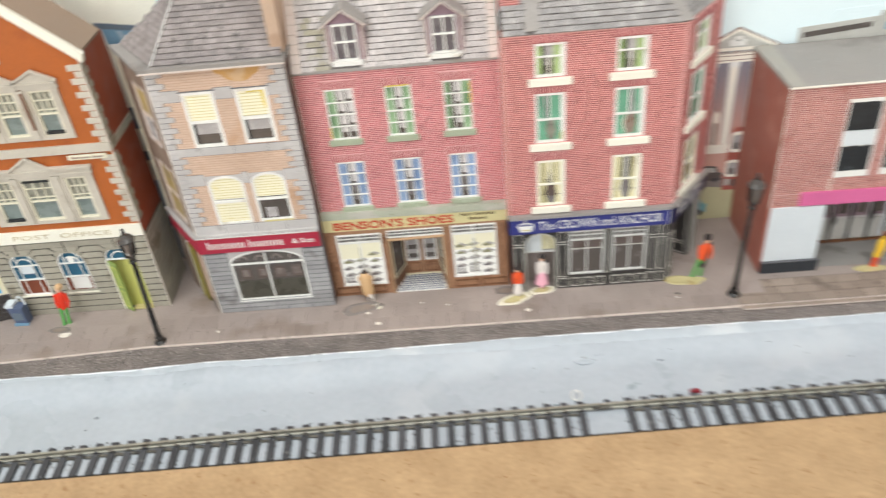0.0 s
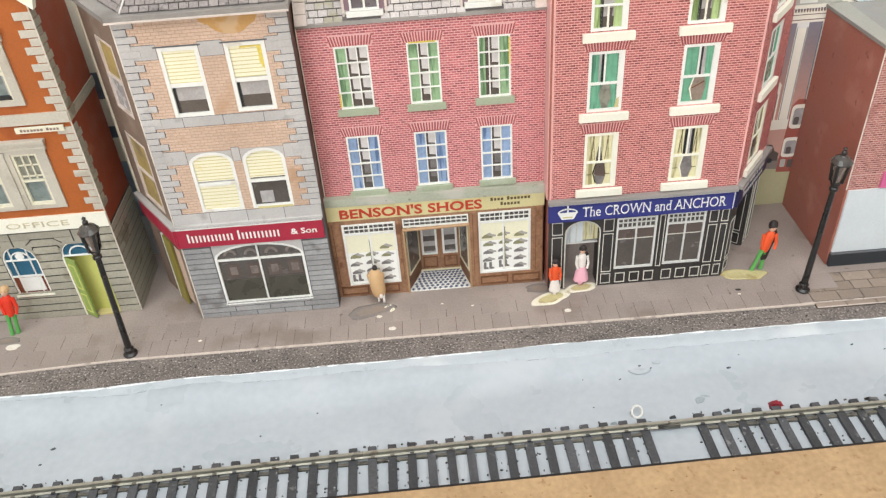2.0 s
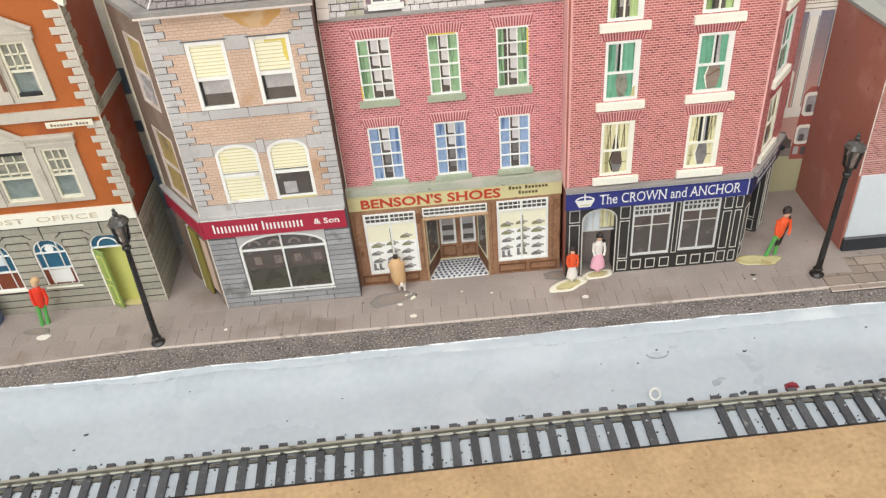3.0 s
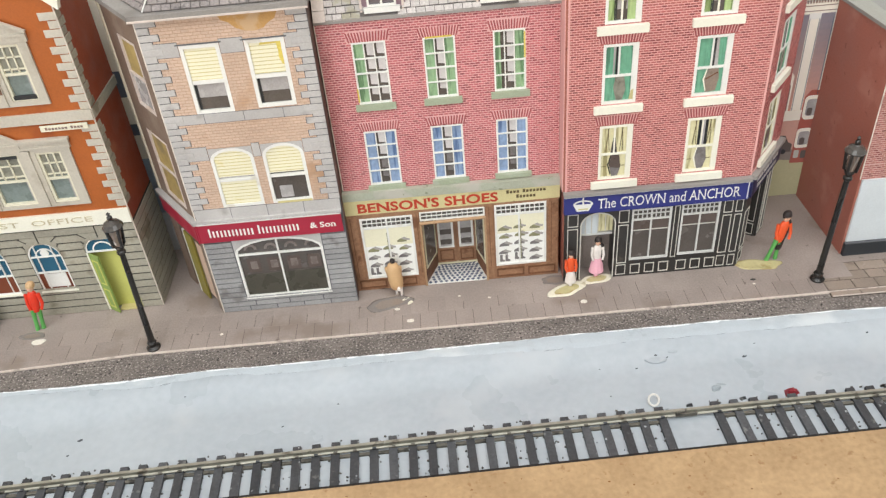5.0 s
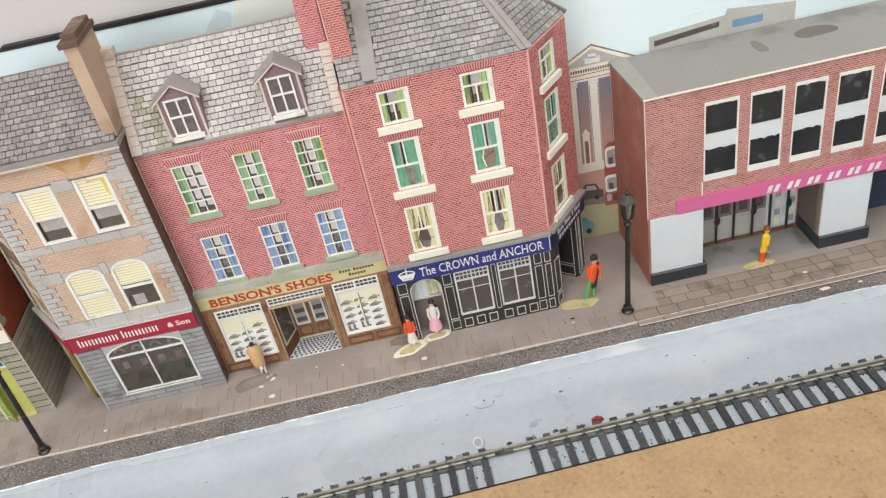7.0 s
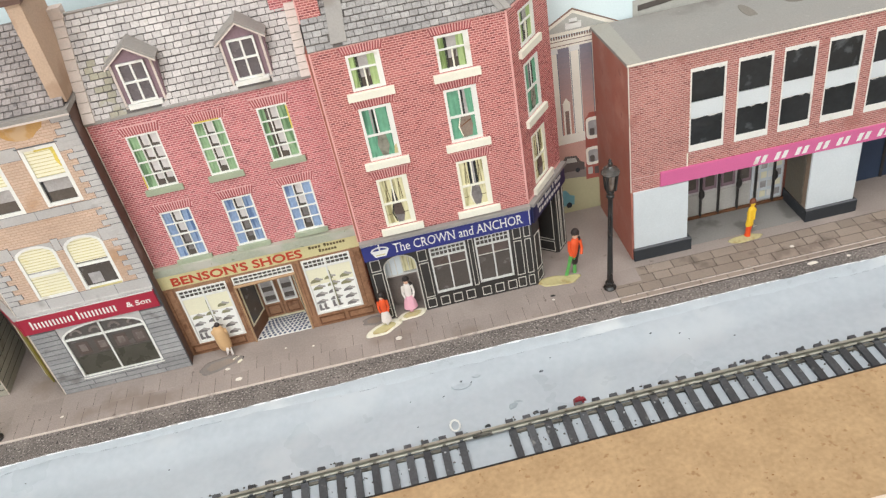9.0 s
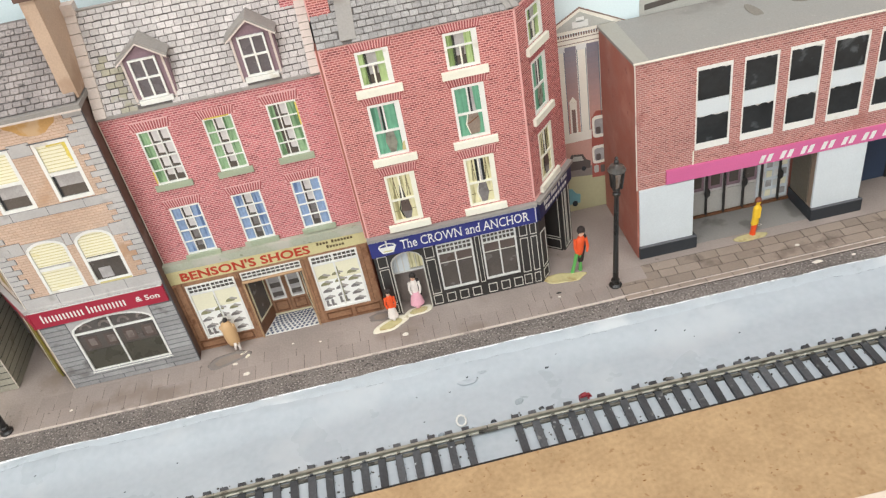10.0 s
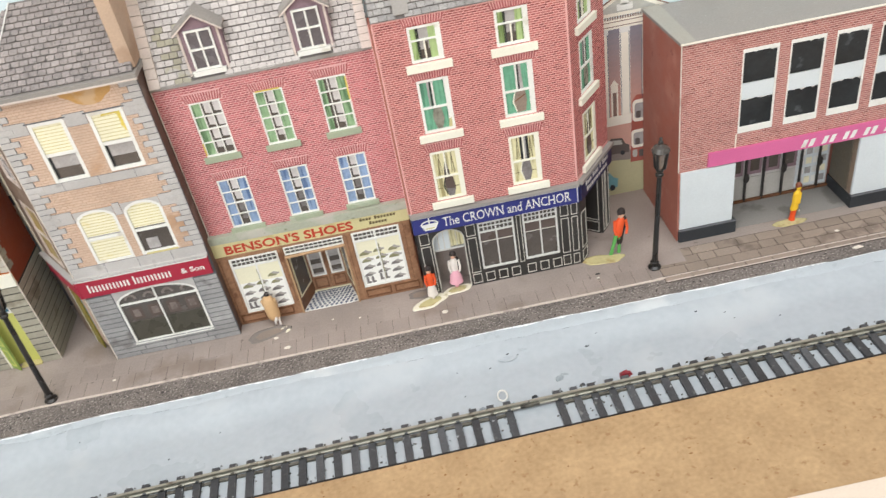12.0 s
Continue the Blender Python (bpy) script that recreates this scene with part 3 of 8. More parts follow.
def lettering(name, body, F, u0, u1, z0, z1, d, material, parent, label="", bold=0.012, thick=4, serif=0.0):
    """Flat lettering fitted into a rectangle of a face; serif: length of the small feet at the stems, in ems."""
    cu = bpy.data.curves.new(name, "FONT")
    cu.body, cu.extrude, cu.resolution_u, cu.offset = body, 0.02, 3, bold
    tmp = new(name + "_curve", cu)
    bpy.context.view_layer.update()
    me = bpy.data.meshes.new_from_object(tmp.evaluated_get(bpy.context.evaluated_depsgraph_get()))
    xs, ys = [v.co.x for v in me.vertices], [v.co.y for v in me.vertices]
    x0, x1, y0, y1 = min(xs), max(xs), min(ys), max(ys)
    s = Shape()
    feet = set()
    low = list(range(len(me.vertices)))

    def root(i):
        while low[i] != i:
            i = low[i]
        return i

    for q in me.edges:
        a, b = (root(i) for i in q.vertices)
        low[a] = b
    foot_of = {}
    for v in me.vertices:
        k = root(v.index)
        foot_of[k] = min(foot_of.get(k, 9), v.co.y)
    if serif:
        for q in me.edges:
            a, b = (me.vertices[i].co for i in q.vertices)
            if foot_of[root(q.vertices[0])] < 0.3 and abs(a.y - b.y) < 1e-4 and 0.03 < abs(a.x - b.x) < 0.2 and (a.y < 0.04 or a.y > 0.42):
                feet.add((round(min(a.x, b.x), 3), round(max(a.x, b.x), 3), round(a.y, 3)))
    for a, b, y in feet:
        lo, hi = (y, y + 0.05) if y < 0.04 else (y - 0.05, y)
        to_u = lambda x: u0 + (x - x0) / (x1 - x0) * (u1 - u0)
        to_z = lambda q: z0 + (q - y0) / (y1 - y0) * (z1 - z0)
        s.box(to_u(a - serif), to_u(b + serif), d - 0.07, d + 0.02, to_z(lo), to_z(hi), F)
    s.add([F.at(u0 + (v.co.x - x0) / (x1 - x0) * (u1 - u0), d - v.co.z * thick, z0 + (v.co.y - y0) / (y1 - y0) * (z1 - z0)) for v in me.vertices], [tuple(p.vertices) for p in me.polygons])
    bpy.data.objects.remove(tmp)
    bpy.data.meshes.remove(me)
    return part(name, s, material, parent, label)


def bars_for(words, F, u0, u1, z0, z1, d, material, parent, name="lettering_bar", gap=0.14, low=0.74, slant=0.0):
    """Plain upright bars in place of writing: words as numbers of strokes."""
    total = sum(words) + 0.8 * (len(words) - 1)
    w, u = (u1 - u0) / total, u0
    s = Shape()
    for k in words:
        for i in range(k):
            top = z1 if i == 0 else z0 + low * (z1 - z0)
            a, b, k_ = u + i * w + gap * w, u + (i + 1) * w - gap * w, slant * (top - z0)
            s.prism([(a, z0), (b, z0), (b + k_, top), (a + k_, top)], d, d + 0.06, F)
        u += (k + 0.8) * w
    return part(name, s, material, parent)


def slates(roof, low_a, low_b, up, wide, pitch, hits, material=SLATE):
    """Rows of slates on a sloping plane: a corner, the way along the eave, the way up, slate size, and a test (along, up)."""
    a, e, w = Vector(low_a), Vector(low_b) - Vector(low_a), Vector(up)
    length, rise = e.length, w.length
    e.normalize()
    w.normalize()
    nrm = e.cross(w).normalized()
    turn = Matrix((e, -nrm, w)).transposed().to_4x4()
    k = 0
    rnd_ = random.Random(int(length * 10) + int(rise * 7))
    while (k + 0.5) * pitch < rise:
        i = 0
        off = (k % 2) * wide / 2 + rnd_.uniform(-0.5, 0.5)
        while i * wide - off < length:
            u, v = i * wide - off + wide / 2, (k + 0.5) * pitch
            cut_lo, cut_hi = max(0, u - wide / 2), min(length, u + wide / 2)
            um = (cut_lo + cut_hi) / 2
            if cut_hi - cut_lo > 0.9 and hits(um, v):
                slip = rnd_.uniform(-0.1, 0.1)
                skew = turn @ Matrix.Rotation(radians(rnd_.uniform(-6.4, -4.6)), 4, "X") @ Matrix.Rotation(radians(rnd_.uniform(-0.9, 0.9)), 4, "Y")
                piece("slate", round(cut_hi - cut_lo - rnd_.choice((0.2, 0.2, 0.3)), 1), 0.5, round(pitch - rnd_.choice((0.28, 0.36, 0.46)), 2), a + e * um + w * (v + slip) + nrm * 0.24, material(um, v) if callable(material) else material, roof, skew)
            i += 1
        k += 1
OLD_CREAM = mat("aged cream paint", (222, 216, 194), rough=0.55, var=0.1)
# Darker copy of NAVY that puts the canted corner's shade into the colour.
NAVY_SHADED = mat("shaded navy side fascia", (40, 42, 78), rough=0.5, var=0.12)


# ---------------------------------------------------------------- the room and the layout's boards
def setting(name, shape, material, label=""):
    return tagged(part(name, shape, material, None, label), kind="structure")


setting("floor", Shape().box(-1800, 1800, -1900, 700, -920, -900), FLOOR, "plain grey floor of the room")
setting("ceiling", Shape().box(-1800, 1800, -1900, 700, 1600, 1620), WALL, "plain white ceiling")
setting("wall_back", Shape().box(-1800, 1800, 462, 482, -900, 1600), WALL_BACK, "plain white wall behind the backscene")
setting("wall_front", Shape().box(-1800, 1800, -1900, -1880, -900, 1600), WALL, "plain white wall")
setting("wall_west", Shape().box(-1800, -1780, -1880, 462, -900, 1600), WALL, "plain white wall")
setting("wall_east", Shape().box(1780, 1800, -1880, 462, -900, 1600), WALL, "plain white wall")


def rail_y(x):
    """The far rail runs in a very slight curve (millimetres)."""
    return 311.0 + 0.025 * x - 5e-5 * x * x


def kerb_y(x):
    if x > 150:
        return 367.4
    return 370.4 - 4.9 * min(1, max(0, (-165 - x) / 85))


def asphalt_y(x):
    """The front edge of the asphalt strip."""
    return 355.0 + 2.2 * min(1, max(0, (x + 180) / 50)) + 2.4 * min(1, max(0, (x + 80) / 130)) + 0.7 * noise.noise(Vector((x * 0.05, 2.2, 0)))


# painted road with an uneven plaster edge up to the asphalt strip
def road_height(x, y):
    v = Vector((x * 0.02, y * 0.05, 0))
    z = -6.3 + 0.35 * noise.noise(v) + 0.14 * noise.noise(v * 5)
    edge = asphalt_y(x) - 2.4 + 2.0 * noise.noise(Vector((x * 0.035, 3.1, 0))) + 0.6 * noise.noise(Vector((x * 0.2, 1.7, 0)))
    k = min(1, max(0, (y - edge + 20.0) / 20.0))
    return z + (4.6 - 0.35 * noise.noise(v * 9)) * k * k * (3 - 2 * k)


def sheet(x0, x1, nx, y0, y1, ny, height, thick):
    s = Shape()
    vs = [(x0 + (x1 - x0) * i / nx, y0 + (y1 - y0) * k / ny) for k in range(ny + 1) for i in range(nx + 1)]
    s.add([(x, y, height(x, y)) for x, y in vs], [(k * (nx + 1) + i, k * (nx + 1) + i + 1, (k + 1) * (nx + 1) + i + 1, (k + 1) * (nx + 1) + i) for k in range(ny) for i in range(nx)])
    s.box(x0, x1, y0, y1, -thick, -8.0)
    return s


road = tagged(part("road", sheet(-520, 560, 360, 262, 360.6, 50, road_height, 14), ROAD, None, "pale blue-grey painted road surface with plaster edge and specks", smooth=True), kind="structure")

# bright rough rim of paint along the asphalt
rim = Shape()
xs = [-520 + 2 * i for i in range(541)]
m_ = len(xs)
for f, z in ((0, -2.1), (0.25, -1.5), (0.85, -0.95), (1.0, -1.0)):
    for x in xs:
        w = 0.75 + 0.6 * noise.noise(Vector((x * 0.09, 8.2, 0))) + 0.5 * noise.noise(Vector((x * 0.4, 3.2, 0)))
        y = asphalt_y(x) + 0.25
        rim.v.append((x, y - w * (1 - f), z))
rim.f = [(r * m_ + i, r * m_ + i + 1, (r + 1) * m_ + i + 1, (r + 1) * m_ + i) for r in range(3) for i in range(m_ - 1)]
rim.m = [0] * len(rim.f)
tagged(part("road_edge", rim, RIM, None, "rough white plaster rim beside the asphalt"), kind="structure")


# thicker white paint in a band along the rim, with a cracked lower border
def band_y(x):
    return 352.4 + 0.9 * min(1, max(0, (x + 60) / 60)) + 1.9 * noise.noise(Vector((x * 0.028, 6.4, 0))) + 0.6 * noise.noise(Vector((x * 0.15, 1.4, 0)))


band = Shape()
for k in range(5):
    for x in xs:
        lo, hi = band_y(x), asphalt_y(x) - 0.2
        y = lo + (hi - lo) * k / 4
        band.v.append((x, y, road_height(x, y) + (0.03, 0.16, 0.2, 0.2, 0.25)[k]))
band.f = [(r * m_ + i, r * m_ + i + 1, (r + 1) * m_ + i + 1, (r + 1) * m_ + i) for r in range(4) for i in range(m_ - 1)]
band.m = [0] * len(band.f)
tagged(part("paint_band", band, BANK, None, "band of thick white paint along the asphalt", smooth=True), kind="structure")
cracks = Shape()
rc = random.Random(14)
for x in range(-300, 330, 2):
    if rc.random() < 0.4 and noise.noise(Vector((x * 0.02, 9.1, 0))) > -0.1:
        y, w = band_y(x) - rc.uniform(0, 0.5), rc.uniform(0.06, 0.22)
        x2 = x + rc.uniform(0.8, 3.4)
        y2 = band_y(x2) - rc.uniform(0, 0.5)
        cracks.hull([(x, y, road_height(x, y) - 0.1), (x2, y2, road_height(x2, y2) - 0.1), (x2, y2 + w, road_height(x2, y2 + w) - 0.1), (x, y + w * 0.4, road_height(x, y) - 0.1)],
                    [(x, y, road_height(x, y) + 0.12), (x2, y2, road_height(x2, y2) + 0.12), (x2, y2 + w, road_height(x2, y2 + w) + 0.12), (x, y + w * 0.4, road_height(x, y) + 0.12)])
tagged(part("paint_cracks", cracks, mat("grey paint crack", (150, 158, 164), rough=0.7), None, "fine grey cracks in the road paint"), kind="stuff", category="cracks")


asphalt = Shape()
m_ = len(xs)
for f in (0.0, 1.0):
    asphalt.v += [(x, asphalt_y(x) + f * (kerb_y(x) - asphalt_y(x)), -0.9 + 0.15 * f) for x in xs]
for f in (0.0, 1.0):
    asphalt.v += [(x, asphalt_y(x) + f * (kerb_y(x) - asphalt_y(x)), -6.0) for x in xs]
for i in range(m_ - 1):
    asphalt.f += [(i, i + 1, m_ + i + 1, m_ + i), (i, 2 * m_ + i, 2 * m_ + i + 1, i + 1)]
asphalt.m = [0] * len(asphalt.f)
tagged(part("asphalt_strip", asphalt, ASPHALT, None, "gritty grey asphalt paper strip along the kerb"), kind="structure")

base = Shape().box(-520, 560, 359.6, 452, -14, -5.0)
tagged(part("layout_base", base, PAVE_JOINT, None, "board under the pavement"), kind="structure")
table = tagged(part("layout_table", Shape().box(-620, 660, -700, 458, -60, -20.5), MDF, None, "board that carries the layout"), kind="structure")

for x_ in (-560, 600):
    for y_ in (-640, 400):
        part("leg", Shape().box(x_ - 30, x_ + 30, y_ - 30, y_ + 30, -900, -60), MDF, table, bevel=2)

# track board in the foreground
EDGE = lambda x: 278.6 + 0.022 * x
board = Shape().slab([(-600, -700), (640, -700), (640, EDGE(640) - 0.9), (-600, EDGE(-600) - 0.9)], -20, 15.7)
hardboard = thing("hardboard_panel", 0, 250, -20, "bare tan hardboard panel with a thin black strip along the track", "board")
part("panel", board, MDF, hardboard)
part("edge", Shape().slab([(-600, EDGE(-600) - 0.9), (640, EDGE(640) - 0.9), (640, EDGE(640)), (-600, EDGE(-600))], -8.0, 15.75), BLACK_EDGE, hardboard, "thin black strip along the edge")
loose = thing("pale_board", 330, 150, 15.7, "pale loose board lying on the hardboard panel", "board")
part("sheet", Shape().slab([(128, -200), (520, -200), (520, 231.5), (128, 229.0)], 15.75, 17.2), SHEET, loose, bevel=0.4)
specks = Shape()
rs = random.Random(5)
for _ in range(150):
    x, y, r = rs.uniform(-220, 320), rs.uniform(200, 275), rs.uniform(0.12, 0.38)
    specks.lathe(x, y, [(r, 15.7), (r * 0.6, 15.76)], 6, sx=rs.uniform(0.7, 2.2))
tagged(part("board_specks", specks, mat("dark fibre speck", (128, 88, 48), rough=0.8), None, "dark fibres and dirt on the hardboard"), kind="stuff", category="dirt")

# ---------------------------------------------------------------- track
track = thing("railway_track", 0, 302, -5, "model railway track with black sleepers and a gap of bare road", "track")


def rail_shape(off, x0, x1):
    s = Shape()
    prof = [(p, z - 1.75) for p, z in ((-1.1, -3.0), (1.1, -3.0), (1.1, -2.6), (0.35, -2.3), (0.35, -1.3), (0.6, -1.1), (0.6, -0.45), (-0.6, -0.45), (-0.6, -1.1), (-0.35, -1.3), (-0.35, -2.3), (-1.1, -2.6))]
    st = [x0 + (x1 - x0) * i / 60 for i in range(61)]
    n = len(prof)
    s.v = [(x, rail_y(x) + off + p, z) for x in st for p, z in prof]
    s.f = [(k * n + i, (k + 1) * n + i, (k + 1) * n + (i + 1) % n, k * n + (i + 1) % n) for k in range(60) for i in range(n)]
    s.f += [tuple(range(n)), tuple(range(60 * n + n - 1, 60 * n - 1, -1))]
    s.m = [0] * len(s.f)
    return s


part("rail", rail_shape(0, -520, 66.2), RAIL, track, "dull nickel rail")
part("rail", rail_shape(0, 66.9, 560), RAIL, track, "dull nickel rail")
part("rail", rail_shape(-20.4, -520, 560), RAIL, track, "dull nickel rail")
part("rail_joiner", Shape().box(62.5, 71, rail_y(67) - 1.25, rail_y(67) + 1.25, -4.95, -3.35), WEB, track, "folded metal rail joiner")
ties = [57.4 - 7.656 * i for i in range(60)] + [80.0 + 7.85 * i for i in range(50)]
web_a, web_b = Shape(), Shape()
for i, x in enumerate(ties):
    y = rail_y(x) - 9.6
    t = Matrix.Rotation(0.024 + rs.uniform(-0.012, 0.012), 4, "Z")
    piece("sleeper", 3.3, 28.6, 2.0, (x, y, -5.7), SLEEPER, track, t)
    for off in (0, -16.5):
        if x > -300 and x < 330 and off == 0:
            s = Shape()
            yy = rail_y(x) + off
            for d in (-1, 1):
                s.box(x - 0.75, x + 0.75, yy + d * 1.05 - 0.45, yy + d * 1.05 + 0.45, -4.75, -3.9)
            part("chair", s, WEB if i % 3 else SLEEPER, track)
for i, (a, b) in enumerate(zip(ties, ties[1:])):
    if abs(a - b) < 9:
        lo, hi = min(a, b) + 1.5, max(a, b) - 1.5
        for d in (-1.75, 1.5):
            (web_a if d < 0 else web_b).box(lo, hi, rail_y(lo) + d - (1.0 if d < 0 else 0.35), rail_y(lo) + d + 0.35, -6.4, -5.1 - rs.uniform(0, 0.4))
tagged(part("web", web_a, WEB, track, "grimy plastic web under the rail"), kind="stuff")
tagged(part("web", web_b, WEB, track, "grimy plastic web under the rail"), kind="stuff")

crumbs = Shape()
rs = random.Random(31)
for _ in range(760):
    x = rs.uniform(-260, 280)
    if 61 < x < 77:
        continue
    y = rail_y(x) + rs.choice((-2.6, -3.0, -3.4, -6, -9, -12, -14, 2.6, 3.2, 5.5)) + rs.uniform(-0.8, 0.8)
    if rs.random() < 0.5:
        x = min(ties, key=lambda q: abs(q - x)) + rs.choice((-1.8, 1.8)) + rs.uniform(-0.3, 0.3)
    r = rs.uniform(0.12, 0.45)
    crumbs.lathe(x, y, [(r, -6.6), (r * 1.1, -6.0), (r * 0.5, -5.6)], 5, sx=rs.uniform(0.6, 1.6))
tagged(part("track_crumbs", crumbs, mat("grey grit", (104, 102, 98), rough=0.8, rnd="island", amount=0.4), None, "grit and crumbs of dried paint along the rail"), kind="stuff", category="grit")

# ---------------------------------------------------------------- pavement
pavement = tagged(part("pavement", Shape().box(-168.2, 148.3, 370.9, 452, -5.0, -0.1), PAVING, None, "grey-brown printed paving with a pale kerb line"), kind="structure")
kerb = Shape()
for a, b in zip(xs, xs[1:]):
    if b <= -168 or a >= 150:
        continue
    a, b = max(a, -168), min(b, 150)
    wa, wb = [0.55 + 0.2 * noise.noise(Vector((x * 0.11, 5, 0))) for x in (a, b)]
    kerb.hull([(a, 370.3, -4), (b, 370.3, -4), (b, 370.6 + wb, -4), (a, 370.6 + wa, -4)], [(a, 370.35, -0.1), (b, 370.35, -0.1), (b, 370.6 + wb, 0.0), (a, 370.6 + wa, 0.0)])
part("kerb", kerb, KERB, pavement)
rs = random.Random(11)
for k, (y0, y1) in enumerate(((371.3, 381.5), (381.5, 392.5))):
    x = -167.3 + (k % 2) * 4.1
    while x < 147.5:
        w = 8.15
        if rs.random() < (1.0 if k == 0 else 0.6):
            c = min(x + w, 147.9)
            part("flag_joint", Shape().box(x - 0.11, x + 0.11, y0, y1 - (0.2 if k == 0 else rs.uniform(2, 7)), -0.3, -0.092), PAVE_JOINT, pavement)
            piece("flagstone", round(c - x - 0.3, 1), 0.6, round(y1 - y0 - 0.1, 1), ((x + c) / 2, (y0 + y1) / 2, -0.36 + rs.uniform(-0.02, 0.02)), PAVING, pavement, Matrix.Rotation(radians(-90), 4, "X"))
        x += w

west = tagged(part("pavement_west", Shape().slab([(-520, 366.0), (-250, 366.0), (-168.2, 370.8), (-168.2, 452), (-520, 452)], -5.0, -0.1), PAVING, None, "grey-brown printed paving before the post office"), kind="structure")
kw = Shape()
for a, b in zip(xs, xs[1:]):
    if a < -168:
        b = min(b, -168.2)
        wa, wb = [0.5 + 0.2 * noise.noise(Vector((x * 0.11, 5, 0))) for x in (a, b)]
        ka, kb = kerb_y(a), kerb_y(b)
        kw.hull([(a, ka, -4), (b, kb, -4), (b, kb + 0.2 + wb, -4), (a, ka + 0.2 + wa, -4)], [(a, ka + 0.1, -0.1), (b, kb + 0.1, -0.1), (b, kb + 0.2 + wb, 0.04), (a, ka + 0.2 + wa, 0.04)])
part("kerb", kw, KERB, west)
for k, (y0, y1) in enumerate(((371.8, 381), (381, 391))):
    x = -370 + (k % 2) * 6
    while x < -169:
        c = min(x + 12.2, -168.4)
        part("flag_joint", Shape().box(x - 0.1, x + 0.1, y0 - (0.8 if k == 0 else 0), y0 + rs.uniform(3.5, 9), -0.3, -0.092), PAVE_JOINT, west)
        piece("flagstone", round(c - x - 0.13, 1), 0.6, round(y1 - y0 - 0.13, 1), ((x + c) / 2, (y0 + y1) / 2, -0.36 + rs.uniform(-0.02, 0.02)), PAVING, west, Matrix.Rotation(radians(-90), 4, "X"))
        x += 12.2

east = tagged(part("pavement_east", Shape().box(148.3, 560, 367.4, 452, -5.0, -0.28), FLAG_JOINT, None, "buff flagstone paving before the brick store"), kind="structure")
ke = Shape()
for i in range(30):
    x = 148.6 + 13.6 * i
    ke.box(x, x + 13.3, 367.5, 368.1, -4, 0.02)
    ke.box(x - 5, x + 8.2, 370.9, 371.5, -4, 0.02)
part("kerb", ke, KERB, east)
for i in range(30):
    x = 148.6 + 13.6 * i
    piece("kerb_stone", 13.2, 0.6, 2.5, (x + 6.6, 369.5, -0.28), PAVING_B, east, Matrix.Rotation(radians(-90), 4, "X"))
for k, (y0, y1) in enumerate(((371.8, 378.2), (378.2, 384.2), (384.2, 390.4))):
    x = 148.6 - rs.uniform(0, 6)
    while x < 400:
        w = rs.choice((8.5, 10.5, 12.5, 13.5))
        a, c = max(x, 148.5), x + w
        piece("flagstone", round(c - a - 0.4, 1), 0.6, round(y1 - y0 - 0.4, 1), ((a + c) / 2, (y0 + y1) / 2, -0.28 + rs.uniform(-0.05, 0.05)), PAVING_B, east, Matrix.Rotation(radians(-90), 4, "X"))
        x += w
part("paving_sheet", Shape().box(148.3, 560, 390.6, 452, -4.9, -0.06), PAVING, east)
part("paving_sheet", Shape().box(148.3, 163.2, 380, 390.55, -4.9, 0.04), PAVING, east)

# ---------------------------------------------------------------- printed backscene board
backdrop = tagged(part("backdrop", Shape().prism([(-600, -5), (640, -5), (640, 176.8), (-600, 176.8)], 450, 453), SKY_L, None, "painted backscene board with sky and printed town buildings"), kind="structure")
tape = Shape()
tape.prism([(-117, 176.8), (640, 176.8), (640, 178.9), (-117, 178.9)], 449.6, 453.4)
part("top_edge", tape, BLACK_EDGE, backdrop, "black strip along the top")
part("top_edge", Shape().prism([(-600, 176.8), (-117.2, 176.8), (-117.2, 177.7), (-600, 177.7)], 449.7, 453.2), BLACK_EDGE, backdrop, "thin black strip along the top")
B = Face(0, 449.8)
INK = 0.12


def ink(name, shapes, material, layer=0):
    """Flat printed shapes on the backscene."""
    s = Shape()
    for pts in shapes:
        s.prism(pts, -INK * (layer + 1), 0.05, B)
    return part(name, s, material, backdrop)


B_SKYLINE = mat("pale blue print", (162, 182, 196), rough=0.6, var=0.16, stain=90)
ink("printed_ground", [rect(120, 190, -4, 24)], B_OLIVE)
ink("printed_road", [[(136, 24), (170, 20), (170, 27), (136, 29)]], B_ROAD, 1)
ink("printed_wall", [rect(136, 176, 27.5, 49)], mat("pale pink stone ink", (206, 160, 146), rough=0.6, var=0.08, stain=60))
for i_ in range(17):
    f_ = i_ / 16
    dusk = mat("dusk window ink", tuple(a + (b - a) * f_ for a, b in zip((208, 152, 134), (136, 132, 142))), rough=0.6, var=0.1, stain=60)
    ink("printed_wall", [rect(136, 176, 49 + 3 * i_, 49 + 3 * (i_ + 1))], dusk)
for u_ in (142.4, 146.4, 153.1, 157.6, 164.2):
    ink("printed_line", [rect(u_ - 0.25, u_ + 0.05, 50, 97)], B_SLATE, 2)
for z_ in (100.2, 102.6):
    ink("printed_line", [rect(135, 178, z_, z_ + 0.35)], B_SHADE, 2)
ink("printed_line", [[(134, 106.6), (155.5, 118.4), (179, 106.6), (179, 106.1), (155.5, 117.6), (134, 106.1)]], B_SHADE, 2)
ink("printed_plinth", [rect(136, 176, 44.5, 50)], B_CREAM, 1)
ink("printed_column", [rect(142.6, 146.2, 50.1, 98.9)], B_CREAM, 1)
ink("printed_column", [rect(152.6, 157.9, 50.1, 98.9)], B_CREAM, 1)
ink("printed_column", [rect(164.4, 168, 50.1, 98.9)], B_CREAM, 1)
ink("printed_capital", [rect(142, 146.8, 96.5, 99.4), rect(152.7, 158, 96.5, 99.4)], WHITE, 2)
